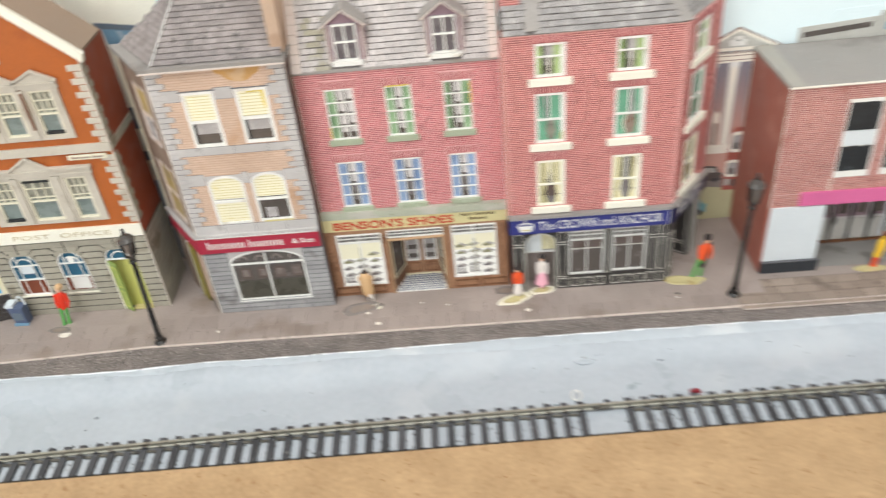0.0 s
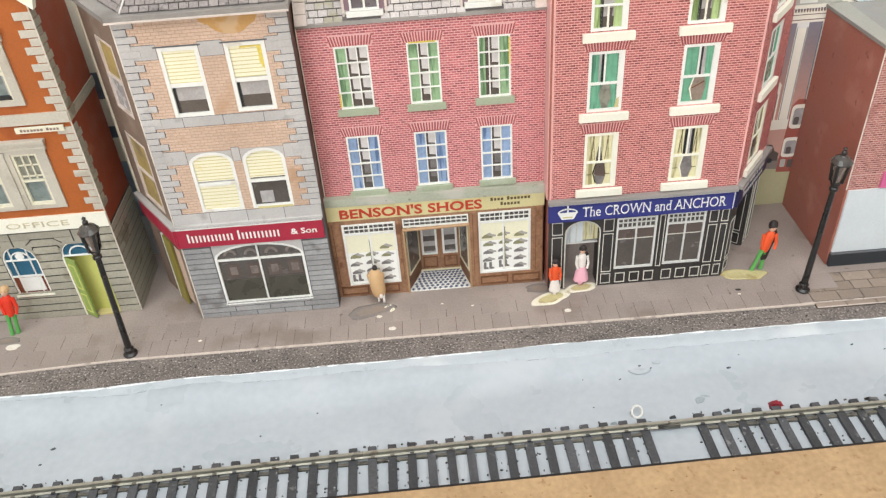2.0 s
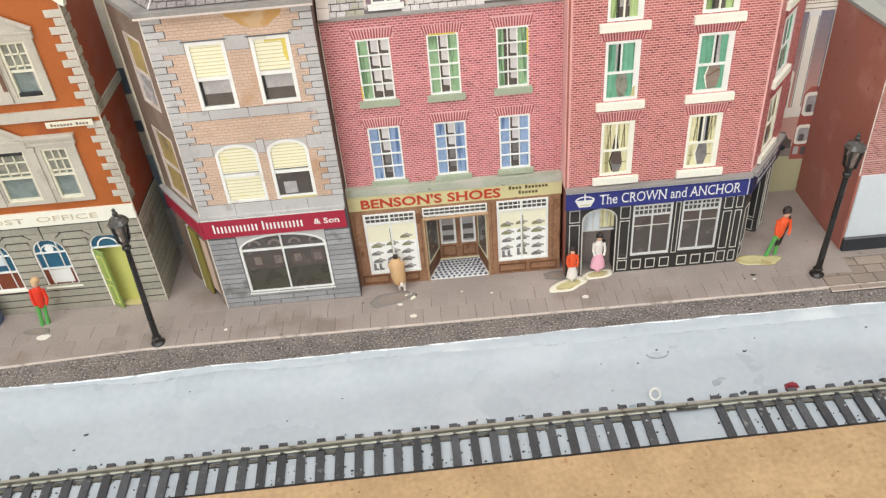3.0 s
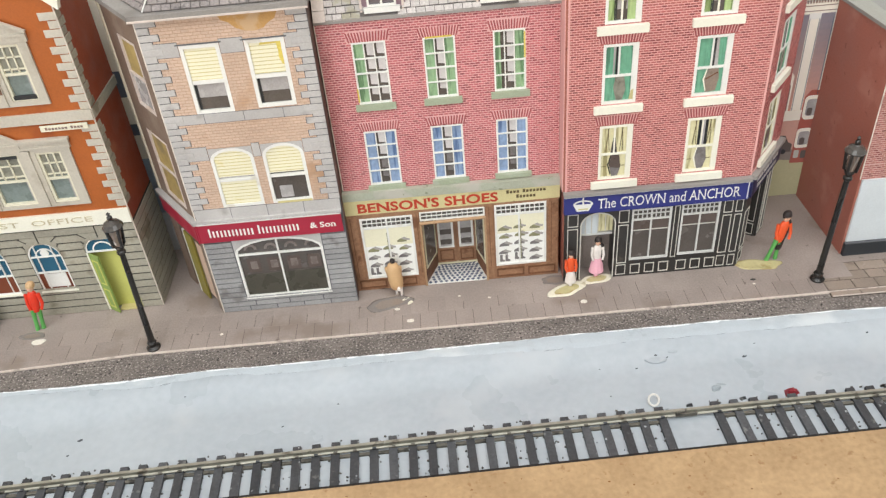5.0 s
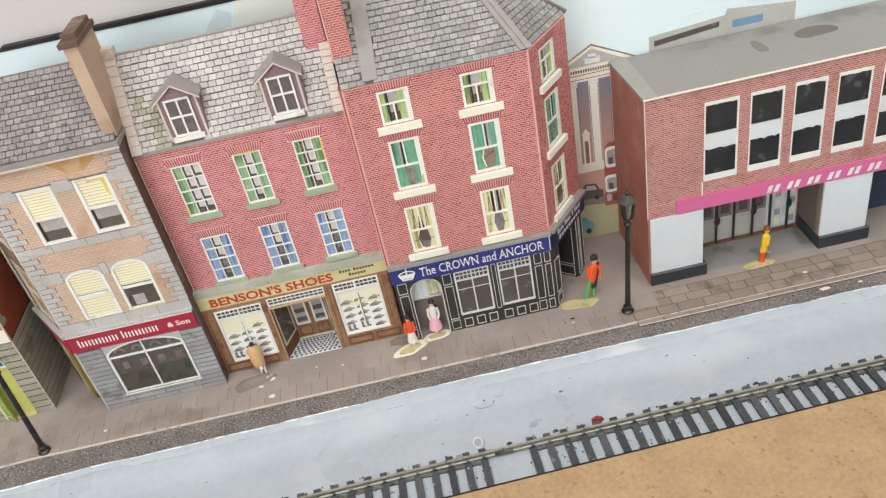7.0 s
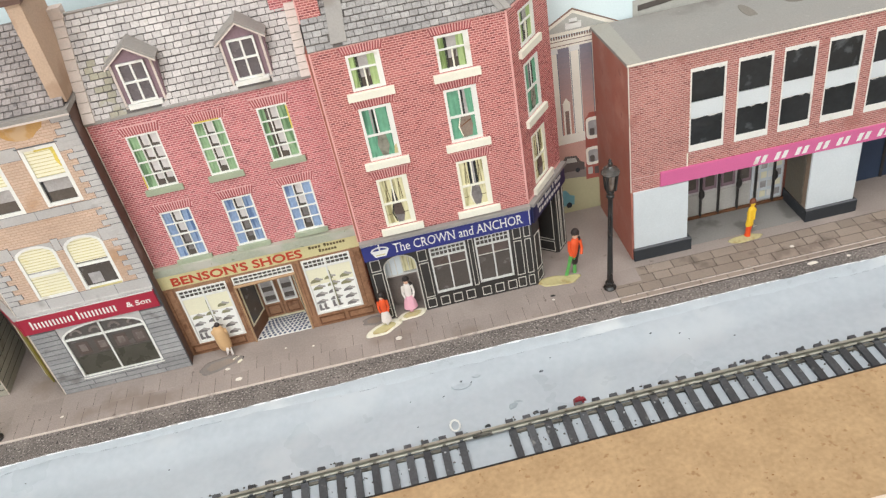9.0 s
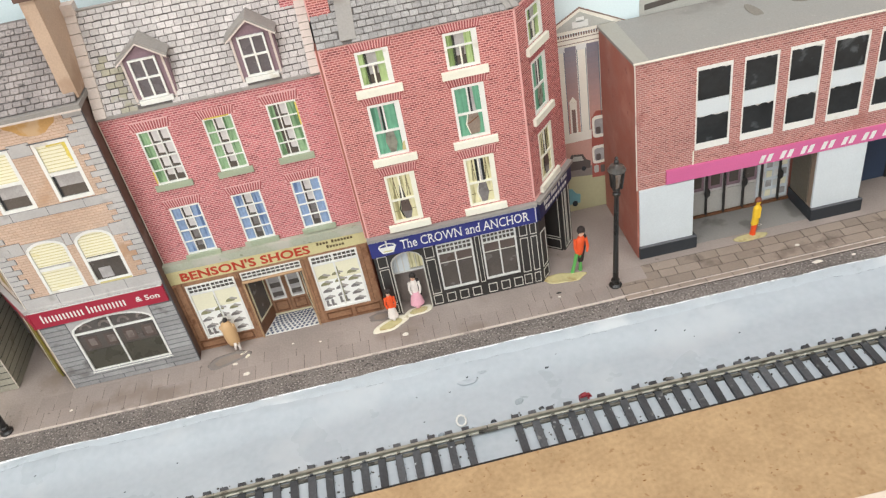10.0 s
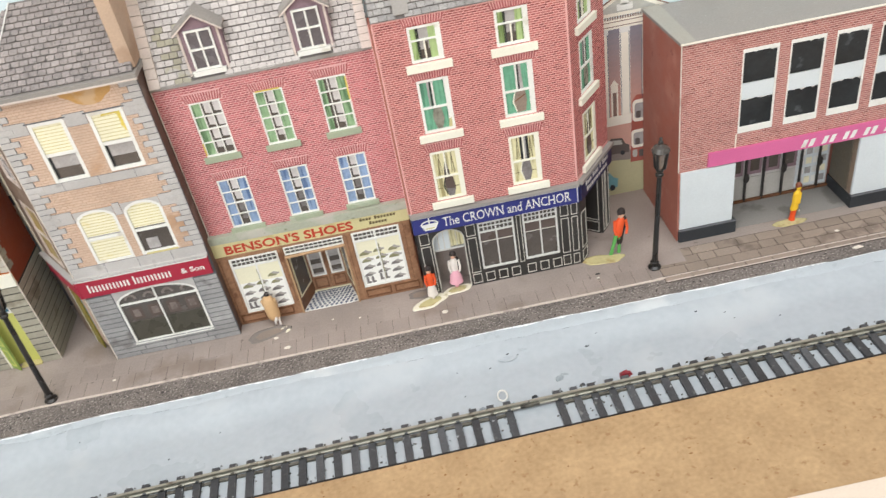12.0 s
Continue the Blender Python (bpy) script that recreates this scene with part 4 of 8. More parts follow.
ink("printed_entablature", [rect(135, 178, 99, 104.6)], B_CREAM, 1)
ink("printed_dentils", [rect(136 + 1.3 * i, 136.7 + 1.3 * i, 104, 105.6) for i in range(31)], B_SHADE, 2)
ink("printed_pediment", [[(134, 105.6), (179, 105.6), (155.5, 118.4)]], B_CREAM, 1)
ink("printed_tympanum", [[(140, 107.4), (172, 107.4), (155.5, 116)]], B_GREY, 2)
ink("printed_ornament", [rect(151.5, 159.5, 108.2, 111.5), rect(153.5, 157.5, 111, 113.3)], WHITE, 3)
ink("printed_doorway", [rect(147.4, 151.2, 50, 68)], B_CREAM, 1)
ink("printed_door", [rect(148.3, 150.3, 50.2, 64)], B_SHADE, 2)
ink("printed_doorway", [[(147.0, 68.1), (151.6, 68.1), (149.3, 71.4)]], B_CREAM, 1)


def rounded(u0, u1, z0, z1, r):
    """Outline of a rectangle with rounded corners."""
    out = []
    for cu, cz, s in ((u1 - r, z0 + r, -90), (u1 - r, z1 - r, 0), (u0 + r, z1 - r, 90), (u0 + r, z0 + r, 180)):
        out += [(cu + r * math.cos(radians(s + 30 * i)), cz + r * math.sin(radians(s + 30 * i))) for i in range(4)]
    return out


B_BUS = mat("bus red-brown ink", (166, 92, 80), rough=0.6, var=0.1)
B_DARK = mat("dark brown ink", (98, 88, 84), rough=0.6, var=0.15)
ink("printed_bus", [[(157.4, 19.8), (166.4, 19.4), (167, 60), (161.2, 60.5), (158.6, 57)]], B_BUS, 2)
ink("printed_bus_window", [rounded(158.8, 166.4, 44.5, 57.6, 2.2)], B_CREAM, 3)
ink("printed_bus_window", [rounded(158.0, 165.6, 28.4, 39.6, 1.8)], B_CREAM, 3)
ink("printed_bus_glass", [rounded(160.0, 165.4, 46.6, 55.6, 1.4)], PANE_LIGHT, 4)
ink("printed_bus_glass", [rounded(159.2, 164.6, 30.2, 37.8, 1.2)], PANE_LIGHT, 4)
ink("printed_bus_seat", [rounded(160.6, 163.2, 46.8, 51, 0.8)], B_DARK, 5)
ink("printed_bus_seat", [rounded(160, 162.6, 30.4, 34.4, 0.8)], B_DARK, 5)
ink("printed_bus_panel", [rounded(158.6, 161.2, 22.6, 27.2, 0.7)], B_GREY, 3)
ink("printed_bus_panel", [rounded(162.2, 164.8, 22.2, 26.8, 0.7)], B_DARK, 3)
ink("printed_car", [[(139, 4.5), (149.6, 5), (150, 10.5), (147.6, 11.5), (145.4, 15), (139, 15.5)]], B_CAR, 2)
ink("printed_car_wheel", [[(146.6 + 1.6 * math.cos(a), 5 + 1.9 * math.sin(a)) for a in [2 * math.pi * i / 10 for i in range(10)]]], PLINTH, 3)
ink("printed_car", [[(136, 27.2), (156.6, 26.6), (156.8, 31), (154.6, 32.2), (152.8, 36), (146.6, 36.8), (144, 33), (136, 32)]], B_DARK, 3)
ink("printed_car_window", [[(146.4, 32.8), (153, 32.2), (152, 35), (147.4, 35.6)]], B_GREY, 4)
ink("printed_car_wheel", [[(152.8 + 1.3 * math.cos(a), 27 + 1.5 * math.sin(a)) for a in [2 * math.pi * i / 10 for i in range(10)]]], PLINTH, 4)
ink("printed_office", [[(185.4, 98), (262, 98), (262, 117), (226, 121), (225, 118), (185.6, 115)]], B_GREY, 1)
ink("printed_office_roof", [[(200, 116), (244, 118), (244, 124.5), (203, 123)]], SKY_L, 0)
ink("printed_office_window", [[(188, 109.5), (222, 112.6), (222, 115.4), (188, 112.4)]], PANE, 2)
ink("printed_office_window", [rect(229, 245, 110.5, 114.5)], B_BLUE, 2)
ink("printed_tower", [[(262, 98), (300, 98), (300, 128), (262, 126)]], SKY_L, 0)
for k, (a, b, m) in enumerate(((129, 153, CREAM), (102, 129, CREAM), (89, 102, B_SLATE), (75, 89, CREAM), (69, 75, B_SLATE), (56, 69, CREAM), (24, 56, B_SKYLINE), (-4, 24, OFFWHITE))):
    ink("printed_flats", [[(-262, a), (-150, a), (-146, 145.5), (-139, 151), (-134.5, 159), (-138, 163), (-154, 167), (-181, 172), (-262, 175)] if k == 0 else rect(-262, -150, a, b)], m, 1)
ink("printed_flats_roof", [[(-170, 149.5), (-170, 146.4), (-147.5, 143.2), (-146.6, 146)]], B_SLATE, 2)
ink("printed_flats_window", [[(-167, 146), (-166, 135.6), (-151, 137), (-148, 143.3)]], B_BLUE, 2)
ink("printed_flats_window", [[(-160, 144.5), (-158, 137), (-155, 137), (-157, 144)]], B_SKYLINE, 3)
ink("printed_cloud", [[(-14, 160), (26, 160), (26, 176.7), (-9, 176.7)]], mat("pale yellow cloud ink", (230, 231, 220), rough=0.6, var=0.06, stain=40))
ink("printed_cloud", [[(-26, 166), (-14.2, 163), (-12, 172), (-18, 175)]], mat("grey cloud ink", (206, 221, 224), rough=0.6, var=0.08, stain=50))

# ---------------------------------------------------------------- grey and peach corner shop
shop = thing("corner_shop", -100, 410, 0, "peach and grey stone card model corner shop with yellow blinds", "model building")
S = Face(0, 394.5)
W1, W2 = (-116.2, -101.0, 103.8, 132.7), (-91.4, -76.2, 104.4, 132.7)
A1, A2 = (-116.4, -98.4, 58.9, 87.6), (-94.7, -77.4, 59.0, 87.9)
SW = (-117.4, -77.6, 7.6, 41.0)
holes = [W1, W2, A1, A2, SW]
part("front_wall", pierced(-130, -66, 0, 144, holes, 0, 1.4, S), STONE_JOINT, shop)
part("peach_panel", pierced(-129.6, -66.4, 53, 143.6, [W1, W2, A1, A2], -0.06, 0.0, S), PEACH_JOINT, shop)
tagged(part("brickwork", brickwork(S, -129.6, -66.4, 53.2, 143.4, [W1, W2, A1, A2], [], course=1.3, length=2.9, joint=0.24, upright=0.2, d=-0.13), PEACH, shop, "courses of peach bricks"), kind="stuff")
for i, (z0, z1, cuts) in enumerate(((128.4, 134.0, [W1, W2]), (99.6, 103.7, []), (82.8, 88.9, [A1, A2]), (53.0, 58.6, []))):
    cut = [(c[0] - 0.2, c[1] + 0.2) for c in cuts]
    for a, b in spans(-129.8, -66.2, cut):
        n = max(1, round((b - a) / 17))
        part("band_bed", Shape().box(a, b, -0.22, 0.02, z0 - 0.18, z1 + 0.18, S), STONE_JOINT, shop)
        for k in range(n):
            part("band_stone", Shape().box(a + (b - a) * k / n + 0.12, a + (b - a) * (k + 1) / n - 0.12, -0.3, 0.02, z0, z1, S), STONE, shop)
for a in (A1, A2):
    part("arch_head", head_fill(a[0], a[1], 82.4, a[3], -0.28, 1.3, S), STONE, shop)
part("arch_head", head_fill(SW[0], SW[1], 33.6, SW[3], -0.2, 1.3, S), STONE, shop)
# quoins up both edges
for side in (0, 1):
    # one toothed backing behind the quoins
    edge = -130 if side == 0 else -66
    sign_ = 1 if side == 0 else -1
    teeth = [(edge, 58.7 + 30 * 2.83), (edge, 58.7)]
    for i in range(30):
        u = edge + sign_ * (7.9 if i % 2 else 4.9)
        teeth += [(u, 58.7 + i * 2.83), (u, 58.7 + (i + 1) * 2.83)]
    part("quoin_bed", Shape().prism(teeth if side == 0 else teeth[::-1], -0.2, 0.02, S), STONE_JOINT, shop)
    for i in range(30):
        z = 58.9 + i * 2.83
        w = 7.6 if i % 2 else 4.6
        u = -130 + w / 2 if side == 0 else -66 - w / 2
        piece("quoin", w, 0.55, 2.48, (u, 394.25, z + 1.25), STONE, shop)
# coursed stone of the ground floor
rs = random.Random(3)
for k in range(18):
    z0, z1 = 0.1 + k * 2.9, 0.1 + k * 2.9 + 2.38
    if z1 > 41.6:
        break
    cut = [(SW[0] - 0.2, SW[1] + 0.2)] if SW[2] < (z0 + z1) / 2 < SW[3] + 0.5 else []
    for a, b in spans(-130, -66, cut):
        n = max(1, round((b - a) / (13 + 2 * (k % 2))))
        for i in range(n):
            w = (b - a) / n
            piece("stone_block", round(w - 0.5, 2), 0.4, 2.38, (a + w * (i + 0.5), 394.35, (z0 + z1) / 2), STONE_LOW, shop)
# windows with blinds


def blind(win, F, u0, u1, z0, z1, d, pitch=1.55):
    s, n = Shape(), max(2, round((z1 - z0) / pitch))
    p = (z1 - z0) / n
    b = part("blind", s.box(u0, u1, d, d + 0.2, z0, z1, F), BLIND, win, "yellow slatted blind")
    l = Shape()
    for i in range(n):
        l.box(u0, u1, d - 0.08, d, z0 + i * p, z0 + i * p + 0.28, F)
    part("slat_line", l, BLIND_LINE, b)


for W in (W1, W2):
    w = window(shop, S, rect(*W), frame=1.5, cross=((0.46, 1.6),), pane=PANE_LIGHT, shade=(0.2, PANE), label="white sash window with a yellow blind")
    blind(w, S, W[0] + 1.5, W[1] - 1.5, W[2] + 14.2, W[3] - 1.5, 0.45)
    # Reveal shading drawn in as a black strip beside the lower pane.
    part("reveal_shade", Shape().box(W[0] + 1.6, W[0] + 2.7, 0.6, 0.72, W[2] + 1.6, W[2] + 12.6, S), PANE_BLACK, w)
    part("lintel_line", Shape().box(W[0] - 1.2, W[1] + 1.2, -0.45, 0, W[3] + 0.05, W[3] + 0.55, S), STONE_JOINT, w)
part("blind_stain", Shape().prism([(W2[1] - 3.4, W2[3] - 2.4), (W2[1] - 3.0, W2[3] - 5.2), (W2[1] - 3.3, W2[3] - 8.0), (W2[1] - 2.4, W2[3] - 10.6), (W2[1] - 1.6, W2[3] - 11.4), (W2[1] - 1.6, W2[3] - 1.7), (W2[1] - 9.5, W2[3] - 1.7), (W2[1] - 9.8, W2[3] - 2.6)], 0.33, 0.38, S), OLD_GLUE, shop, "bright yellow glue stain on the blind")
for k, A in enumerate((A1, A2)):
    w = window(shop, S, arch(A[0], A[1], A[2], 82.4, A[3]), frame=1.35, cross=((0.46, 1.3),), pane=PANE if k else PANE_LIGHT, label="round-headed white window with yellow blinds")
    inner = shrink(arch(A[0], A[1], A[2] + 13.5, 82.4, A[3]), 1.3)
    part("blind", Shape().prism(inner, 0.45, 0.62, S), BLIND, w, "yellow slatted blind")
    for i in range(8):
        part("slat_line", Shape().box(A[0] + 1.5, A[1] - 1.5, 0.37, 0.45, A[2] + 15.4 + 1.5 * i, A[2] + 15.7 + 1.5 * i, S), BLIND_LINE, w)
    if k == 0:
        blind(w, S, A[0] + 1.3, A[1] - 1.3, A[2] + 1.3, A[2] + 12.6, 0.45)
    else:
        part("interior", Shape().box(A[0] + 4, A[0] + 9.5, 0.5, 0.62, A[2] + 2.2, A[2] + 8, S), PANE_LIGHT, w)
        part("glue_stain", Shape().box(A[0] + 2, A[1] - 0.4, -0.25, 0.0, A[2] - 0.3, A[2] + 0.7, S), BLIND_LINE, w, "yellowed glue along the sill")
w = window(shop, S, arch(SW[0], SW[1], SW[2], 33.6, SW[3]), frame=1.1, bars=(0.49,), cross=((0.76, 0.9),), pane=PANE, thin=0.8, label="wide shop window with a curved head")
for i in range(4):
    u = SW[0] + 4 + i * 9.2
    part("display_panel", Shape().box(u, u + 6, 0.66, 0.78, 22, 29.5, S), PANE_BAND, w)
    part("display_picture", Shape().box(u + 1.4, u + 4.6, 0.58, 0.66, 23.6, 28, S), SHADE_PRINT, w)
    part("display_arch", Shape().ring([(u + 3 + 3 * math.cos(math.pi * j / 8), 34.5 + 3.2 * math.sin(math.pi * j / 8)) for j in range(9)], [(u + 3 + 1.8 * math.cos(math.pi * j / 8), 34.5 + 1.9 * math.sin(math.pi * j / 8)) for j in range(9)], 0.66, 0.78, S), SHADE_PRINT, w)
part("display_shelf", Shape().box(SW[0] + 1.2, SW[1] - 1.2, 0.6, 0.78, 8.8, 20.6, S), SHADE_LOW, w)
part("window_sill", Shape().box(SW[0] - 0.3, SW[1] + 0.3, -0.5, 0.2, SW[2] - 0.5, SW[2] + 0.15, S), WHITE, w)
# fascia, bars in place of the owner's name
fascia = part("fascia", Shape().box(-131.2, -66.8, -1.5, 0.1, 41.9, 51.6, S), MAROON, shop, "maroon shop fascia with white lettering")
part("fascia_edge", Shape().box(-131.2, -66.8, -1.62, -1.4, 51.3, 51.9, S), SILVER, fascia)
bars_for((12, 11), S, -126.2, -85.6, 44.6, 49.3, -1.62, WHITE, fascia, gap=0.27, low=0.72)
lettering("lettering", "& Son", S, -81.0, -69.8, 45.1, 48.0, -1.55, WHITE, fascia, "white lettering", serif=0.04)
part("fascia_ledge", Shape().box(-131.4, -66.4, -1.4, 0.1, 52.0, 53.2, S), STONE, shop)
# canted side wall
SC = Face(-152.8, 425, 22.8, -30.5)
LS = math.hypot(22.8, 30.5)
door_hole = (8.5, 33, 0, 38)
sw_a, sw_b = (13.0, 30.4, 101.5, 132.5), (10.5, 31.0, 56, 89)
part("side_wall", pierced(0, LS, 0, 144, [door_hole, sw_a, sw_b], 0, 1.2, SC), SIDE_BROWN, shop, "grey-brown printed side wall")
for z0, z1 in ((54, 143.6),):
    part("edge_strip", Shape().box(-0.4, 1.7, -0.6, 0.02, z0, z1, SC), OLD_CREAM, shop, "cream strip down the rear corner")
part("corner_line", Shape().box(LS - 0.5, LS, -0.12, 0.02, 53.8, 143.6, SC), STONE, shop, "pale worn card edge at the corner")
for h in (sw_a, sw_b):
    window(shop, SC, rect(*h), frame=1.0, cross=((0.48, 0.9),), paint=COPING, pane=AMBER, shade=(0.46, PANE_LIGHT if h is sw_a else AMBER), label="side sash window with amber blind")
side_fascia = part("fascia", Shape().box(-0.5, LS + 1.2, -1.5, 0.1, 41.9, 51.6, SC), MAROON, shop, "maroon shop fascia")
part("fascia_ledge", Shape().box(-0.6, LS + 1.2, -2.4, 0.1, 51.8, 53.6, SC), STONE, shop)
door = part("door", Shape().box(15.5, 24, -0.6, 0.3, 0.2, 37, SC), OLIVE, shop, "olive green side door")
part("door_edge", Shape().box(14.8, 15.5, -0.8, 0.2, 0.2, 38, SC), WHITE, door)
part("poster", Shape().box(24.6, 31, 0.5, 0.8, 4, 35, SC), PEACH, shop, "pale printed doorway panel")
part("doorway_back", Shape().box(8.5, 33, 9, 10, 0.1, 38, SC), STONE_JOINT, shop)
part("doorway_poster", Shape().box(9.0, 13.5, 2.5, 2.8, 4, 34, SC), B_BLUE, shop, "pale blue printed poster")
part("back_wall", Shape().slab([(-151.6, 424.5), (-66, 424.5), (-66, 426), (-151.0, 426)], 0, 144), SIDE_GREY, shop)
part("party_wall", Shape().box(-67.4, -66.05, 396.2, 424.4, 0, 144), DARK_CARD, shop)
# eaves and roof
eave = Shape().slab([(-131.2, 391.8), (-64.8, 391.8), (-64.8, 426), (-156.2, 427.0)], 144.05, 146.2)
part("eaves_board", eave, ROOF_GREY, shop, "flat grey eaves board")
part("eaves_trim", Shape().box(-131.4, -64.7, 391.4, 391.9, 143.8, 144.5), COPING, shop)
part("stain", Shape().prism([(-99.0, 143.2), (-98.0, 141.2), (-95.4, 140.0), (-93.0, 137.6), (-90.0, 136.4), (-86.4, 136.0), (-83.0, 136.8), (-80.6, 138.8), (-78.0, 140.2), (-76.6, 143.2)], -0.16, -0.1, S), mat("brown water stain", (194, 150, 92), rough=0.6, var=0.16, stain=160, alt=(200, 166, 128), alt_cut=0.56, alt_scale=120), shop, "brown water stain under the eaves")
hip, top = (-111.7, 422, 174.5), (-66.2, 422, 174.5)
e0, e1, e2 = (-125.4, 394.6, 146.3), (-66.2, 394.6, 146.3), (-149.5, 426, 146.3)
r = Shape().add([e0, e1, top, hip, e2, (-66.2, 426, 146.3)], [(0, 1, 2, 3), (4, 0, 3), (1, 5, 2), (4, 3, 2, 5), (0, 4, 5, 1)])
roof = part("roof", r, SLATE_BED, shop, "grey slate roof with a hipped end")
up = Vector((0, hip[1] - e0[1], hip[2] - e0[2]))
slates(roof, e0, e1, up, 3.6, 2.75, lambda u, v: u > (v / up.length) * 13.7 - 0.3, SLATE_DARK)
ev = Vector(e0) - Vector(e2)
nrm = ev.cross(Vector(hip) - Vector(e2)).normalized()
upc = nrm.cross(ev.normalized()) * ((Vector(hip) - Vector(e2)).dot(nrm.cross(ev.normalized())))
foot = (Vector(hip) - Vector(e2)).dot(ev.normalized())
slates(roof, e2, e0, upc, 3.6, 2.75, lambda u, v: v / upc.length < min(u / foot if foot > 0 else 1, (ev.length - u) / max(0.1, ev.length - foot)) - 0.02, SLATE_DARK)
part("hip_line", Shape().tube((e0[0] - 0.2, e0[1] - 0.5, e0[2] + 0.4), (hip[0], hip[1] - 0.6, hip[2] + 0.5), 0.35, 0.35, 6), SILVER, roof)
chim = part("chimney", Shape().box(-70.8, -65.2, 397.2, 423, 147, 187.5), mat("dull peach stone print", (188, 162, 140), rough=0.65, var=0.16, stain=60, alt=(166, 138, 116), alt_cut=0.58, alt_scale=40), shop, "peach stone chimney stack")
part("chimney_cap", Shape().box(-72.2, -64, 396, 424.2, 187.5, 189.6).box(-71, -65, 400, 423, 189.6, 192), DARK_CARD, chim, "dark brown cap")

# ---------------------------------------------------------------- red brick shoe shop
shoe = thing("shoe_shop", -18, 412, 0, "red brick card model shoe shop with slate roof and dormers", "model building")
N = Face(0, 404)
G = [(-52.4, -38.8, 97.0, 123.7), (-24.1, -11.3, 97.0, 123.2), (3.7, 16.7, 97.4, 123.6)]
L = [(-52.7, -38.8, 57.6, 84.2), (-24.2, -10.6, 57.7, 84.0), (3.6, 17.0, 57.9, 84.3)]
holes = G + L
arches = [(h[0] - 1.6, h[1] + 1.6, h[3] + 0.1, h[3] + 4.4) for h in holes]
part("front_wall", pierced(-65.4, 30.6, 48, 133, holes, 0, 1.4, N), MORTAR, shoe)
tagged(part("brickwork", brickwork(N, -65.3, 30.5, 55.2, 132.8, holes, arches), BRICK, shoe, "courses of red bricks"), kind="stuff")
tagged(part("arch_brickwork", soldiers(N, arches), SOLDIER, shoe), kind="stuff")


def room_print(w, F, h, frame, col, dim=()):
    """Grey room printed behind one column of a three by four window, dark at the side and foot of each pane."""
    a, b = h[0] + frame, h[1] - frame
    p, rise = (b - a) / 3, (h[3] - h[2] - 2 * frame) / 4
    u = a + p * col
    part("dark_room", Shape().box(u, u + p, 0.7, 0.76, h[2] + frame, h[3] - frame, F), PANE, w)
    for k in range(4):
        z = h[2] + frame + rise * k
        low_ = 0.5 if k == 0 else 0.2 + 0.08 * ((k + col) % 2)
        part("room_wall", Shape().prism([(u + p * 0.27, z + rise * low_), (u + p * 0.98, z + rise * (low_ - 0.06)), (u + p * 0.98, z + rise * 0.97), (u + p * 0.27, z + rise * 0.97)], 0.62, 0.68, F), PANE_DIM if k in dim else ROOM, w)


for i, h in enumerate(G):
    w = window(shoe, N, rect(*h), frame=0.7, bars=(0.333, 0.667), cross=((0.25, 0.45), (0.5, 0.6), (0.75, 0.45)), curtains=GREEN_C, curtain_w=((0.33, 0.0), (0.33, 0.31), (0.2, 0.31))[i], pane=PANE, label="white twelve-pane window with green curtains")
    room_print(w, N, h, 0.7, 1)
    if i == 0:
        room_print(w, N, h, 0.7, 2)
    part("window_sill", Shape().box(h[0] - 1.6, h[1] + 1.4, -1.2, 0.1, h[2] - 2.9, h[2] - 0.02, N), SILL_GREEN, w, "sage green sill")
for h, (a, b, c, d) in ((G[1], (1.0, 11.6, 25.9, 26.5)), (G[2], (12.3, 12.9, 14, 25)), (G[0], (-0.2, 0.4, 1, 7))):
    part("glue_line", Shape().box(h[0] + a, h[0] + b, -0.3, -0.1, h[2] + c, h[2] + d, N), OLD_GLUE, shoe, "thin yellow glue line at the window edge")
for h in L:
    w = window(shoe, N, rect(*h), frame=0.75, bars=(0.333, 0.667), cross=((0.25, 0.45), (0.5, 0.6), (0.75, 0.45)), curtains=BLUE_C, curtain_w=(0.35, 0.34), pane=PANE, label="white twelve-pane window with blue curtains")
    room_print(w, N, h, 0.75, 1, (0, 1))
    part("window_sill", Shape().box(h[0] - 1.2, h[1] + 1.4, -1.6, 0.1, h[2] - 2.2, h[2] - 0.02, N), SILL_GREEN, w, "sage green sill")
part("ledge", Shape().prism([(-66.8, 51.6), (31.2, 50.6), (30.9, 55.0), (-66.6, 55.6)], -2.9, 0.1, N), SAGE, shoe, "weathered sage green ledge")
sign = part("fascia", Shape().box(-66.6, 30.8, -2.5, 0.2, 43.8, 51.3, N), SIGN_CREAM, shoe, "yellow-cream fascia with red lettering")
lettering("lettering", "BENSON'S SHOES", N, -60.2, 3.0, 44.7, 49.8, -2.58, RED_INK, sign, "red lettering", bold=0.024, serif=0.05)
bars_for((4, 7), N, 6.6, 24.6, 48.3, 50.0, -2.62, DARK_INK, sign)
bars_for((6,), N, 11.0, 20.0, 45.6, 47.4, -2.62, DARK_INK, sign)
P = Face(0, 401.5)
LW, RW, DR = (-60.3, -36.3, 6.8, 41.6), (1.0, 24.7, 7.8, 42.6), (-33.0, -3.4, 0, 42.4)
part("shopfront", pierced(-66.2, 30.4, 0, 43.8, [LW, RW, DR], 0, 1.3, P), WOOD, shoe, "brown timber shopfront")
for a, b in ((-66, -61), (-35.9, -33.3), (-3.1, 0.4), (25.4, 30.2)):
    part("pilaster", Shape().box(a + 0.3, b - 0.3, -0.7, 0.05, 7.4, 43.4, P), WOOD, shoe)
    part("pilaster_line", Shape().box(a + 1.4, a + 1.7, -0.78, -0.65, 8.5, 42.5, P), WOOD_DARK, shoe)
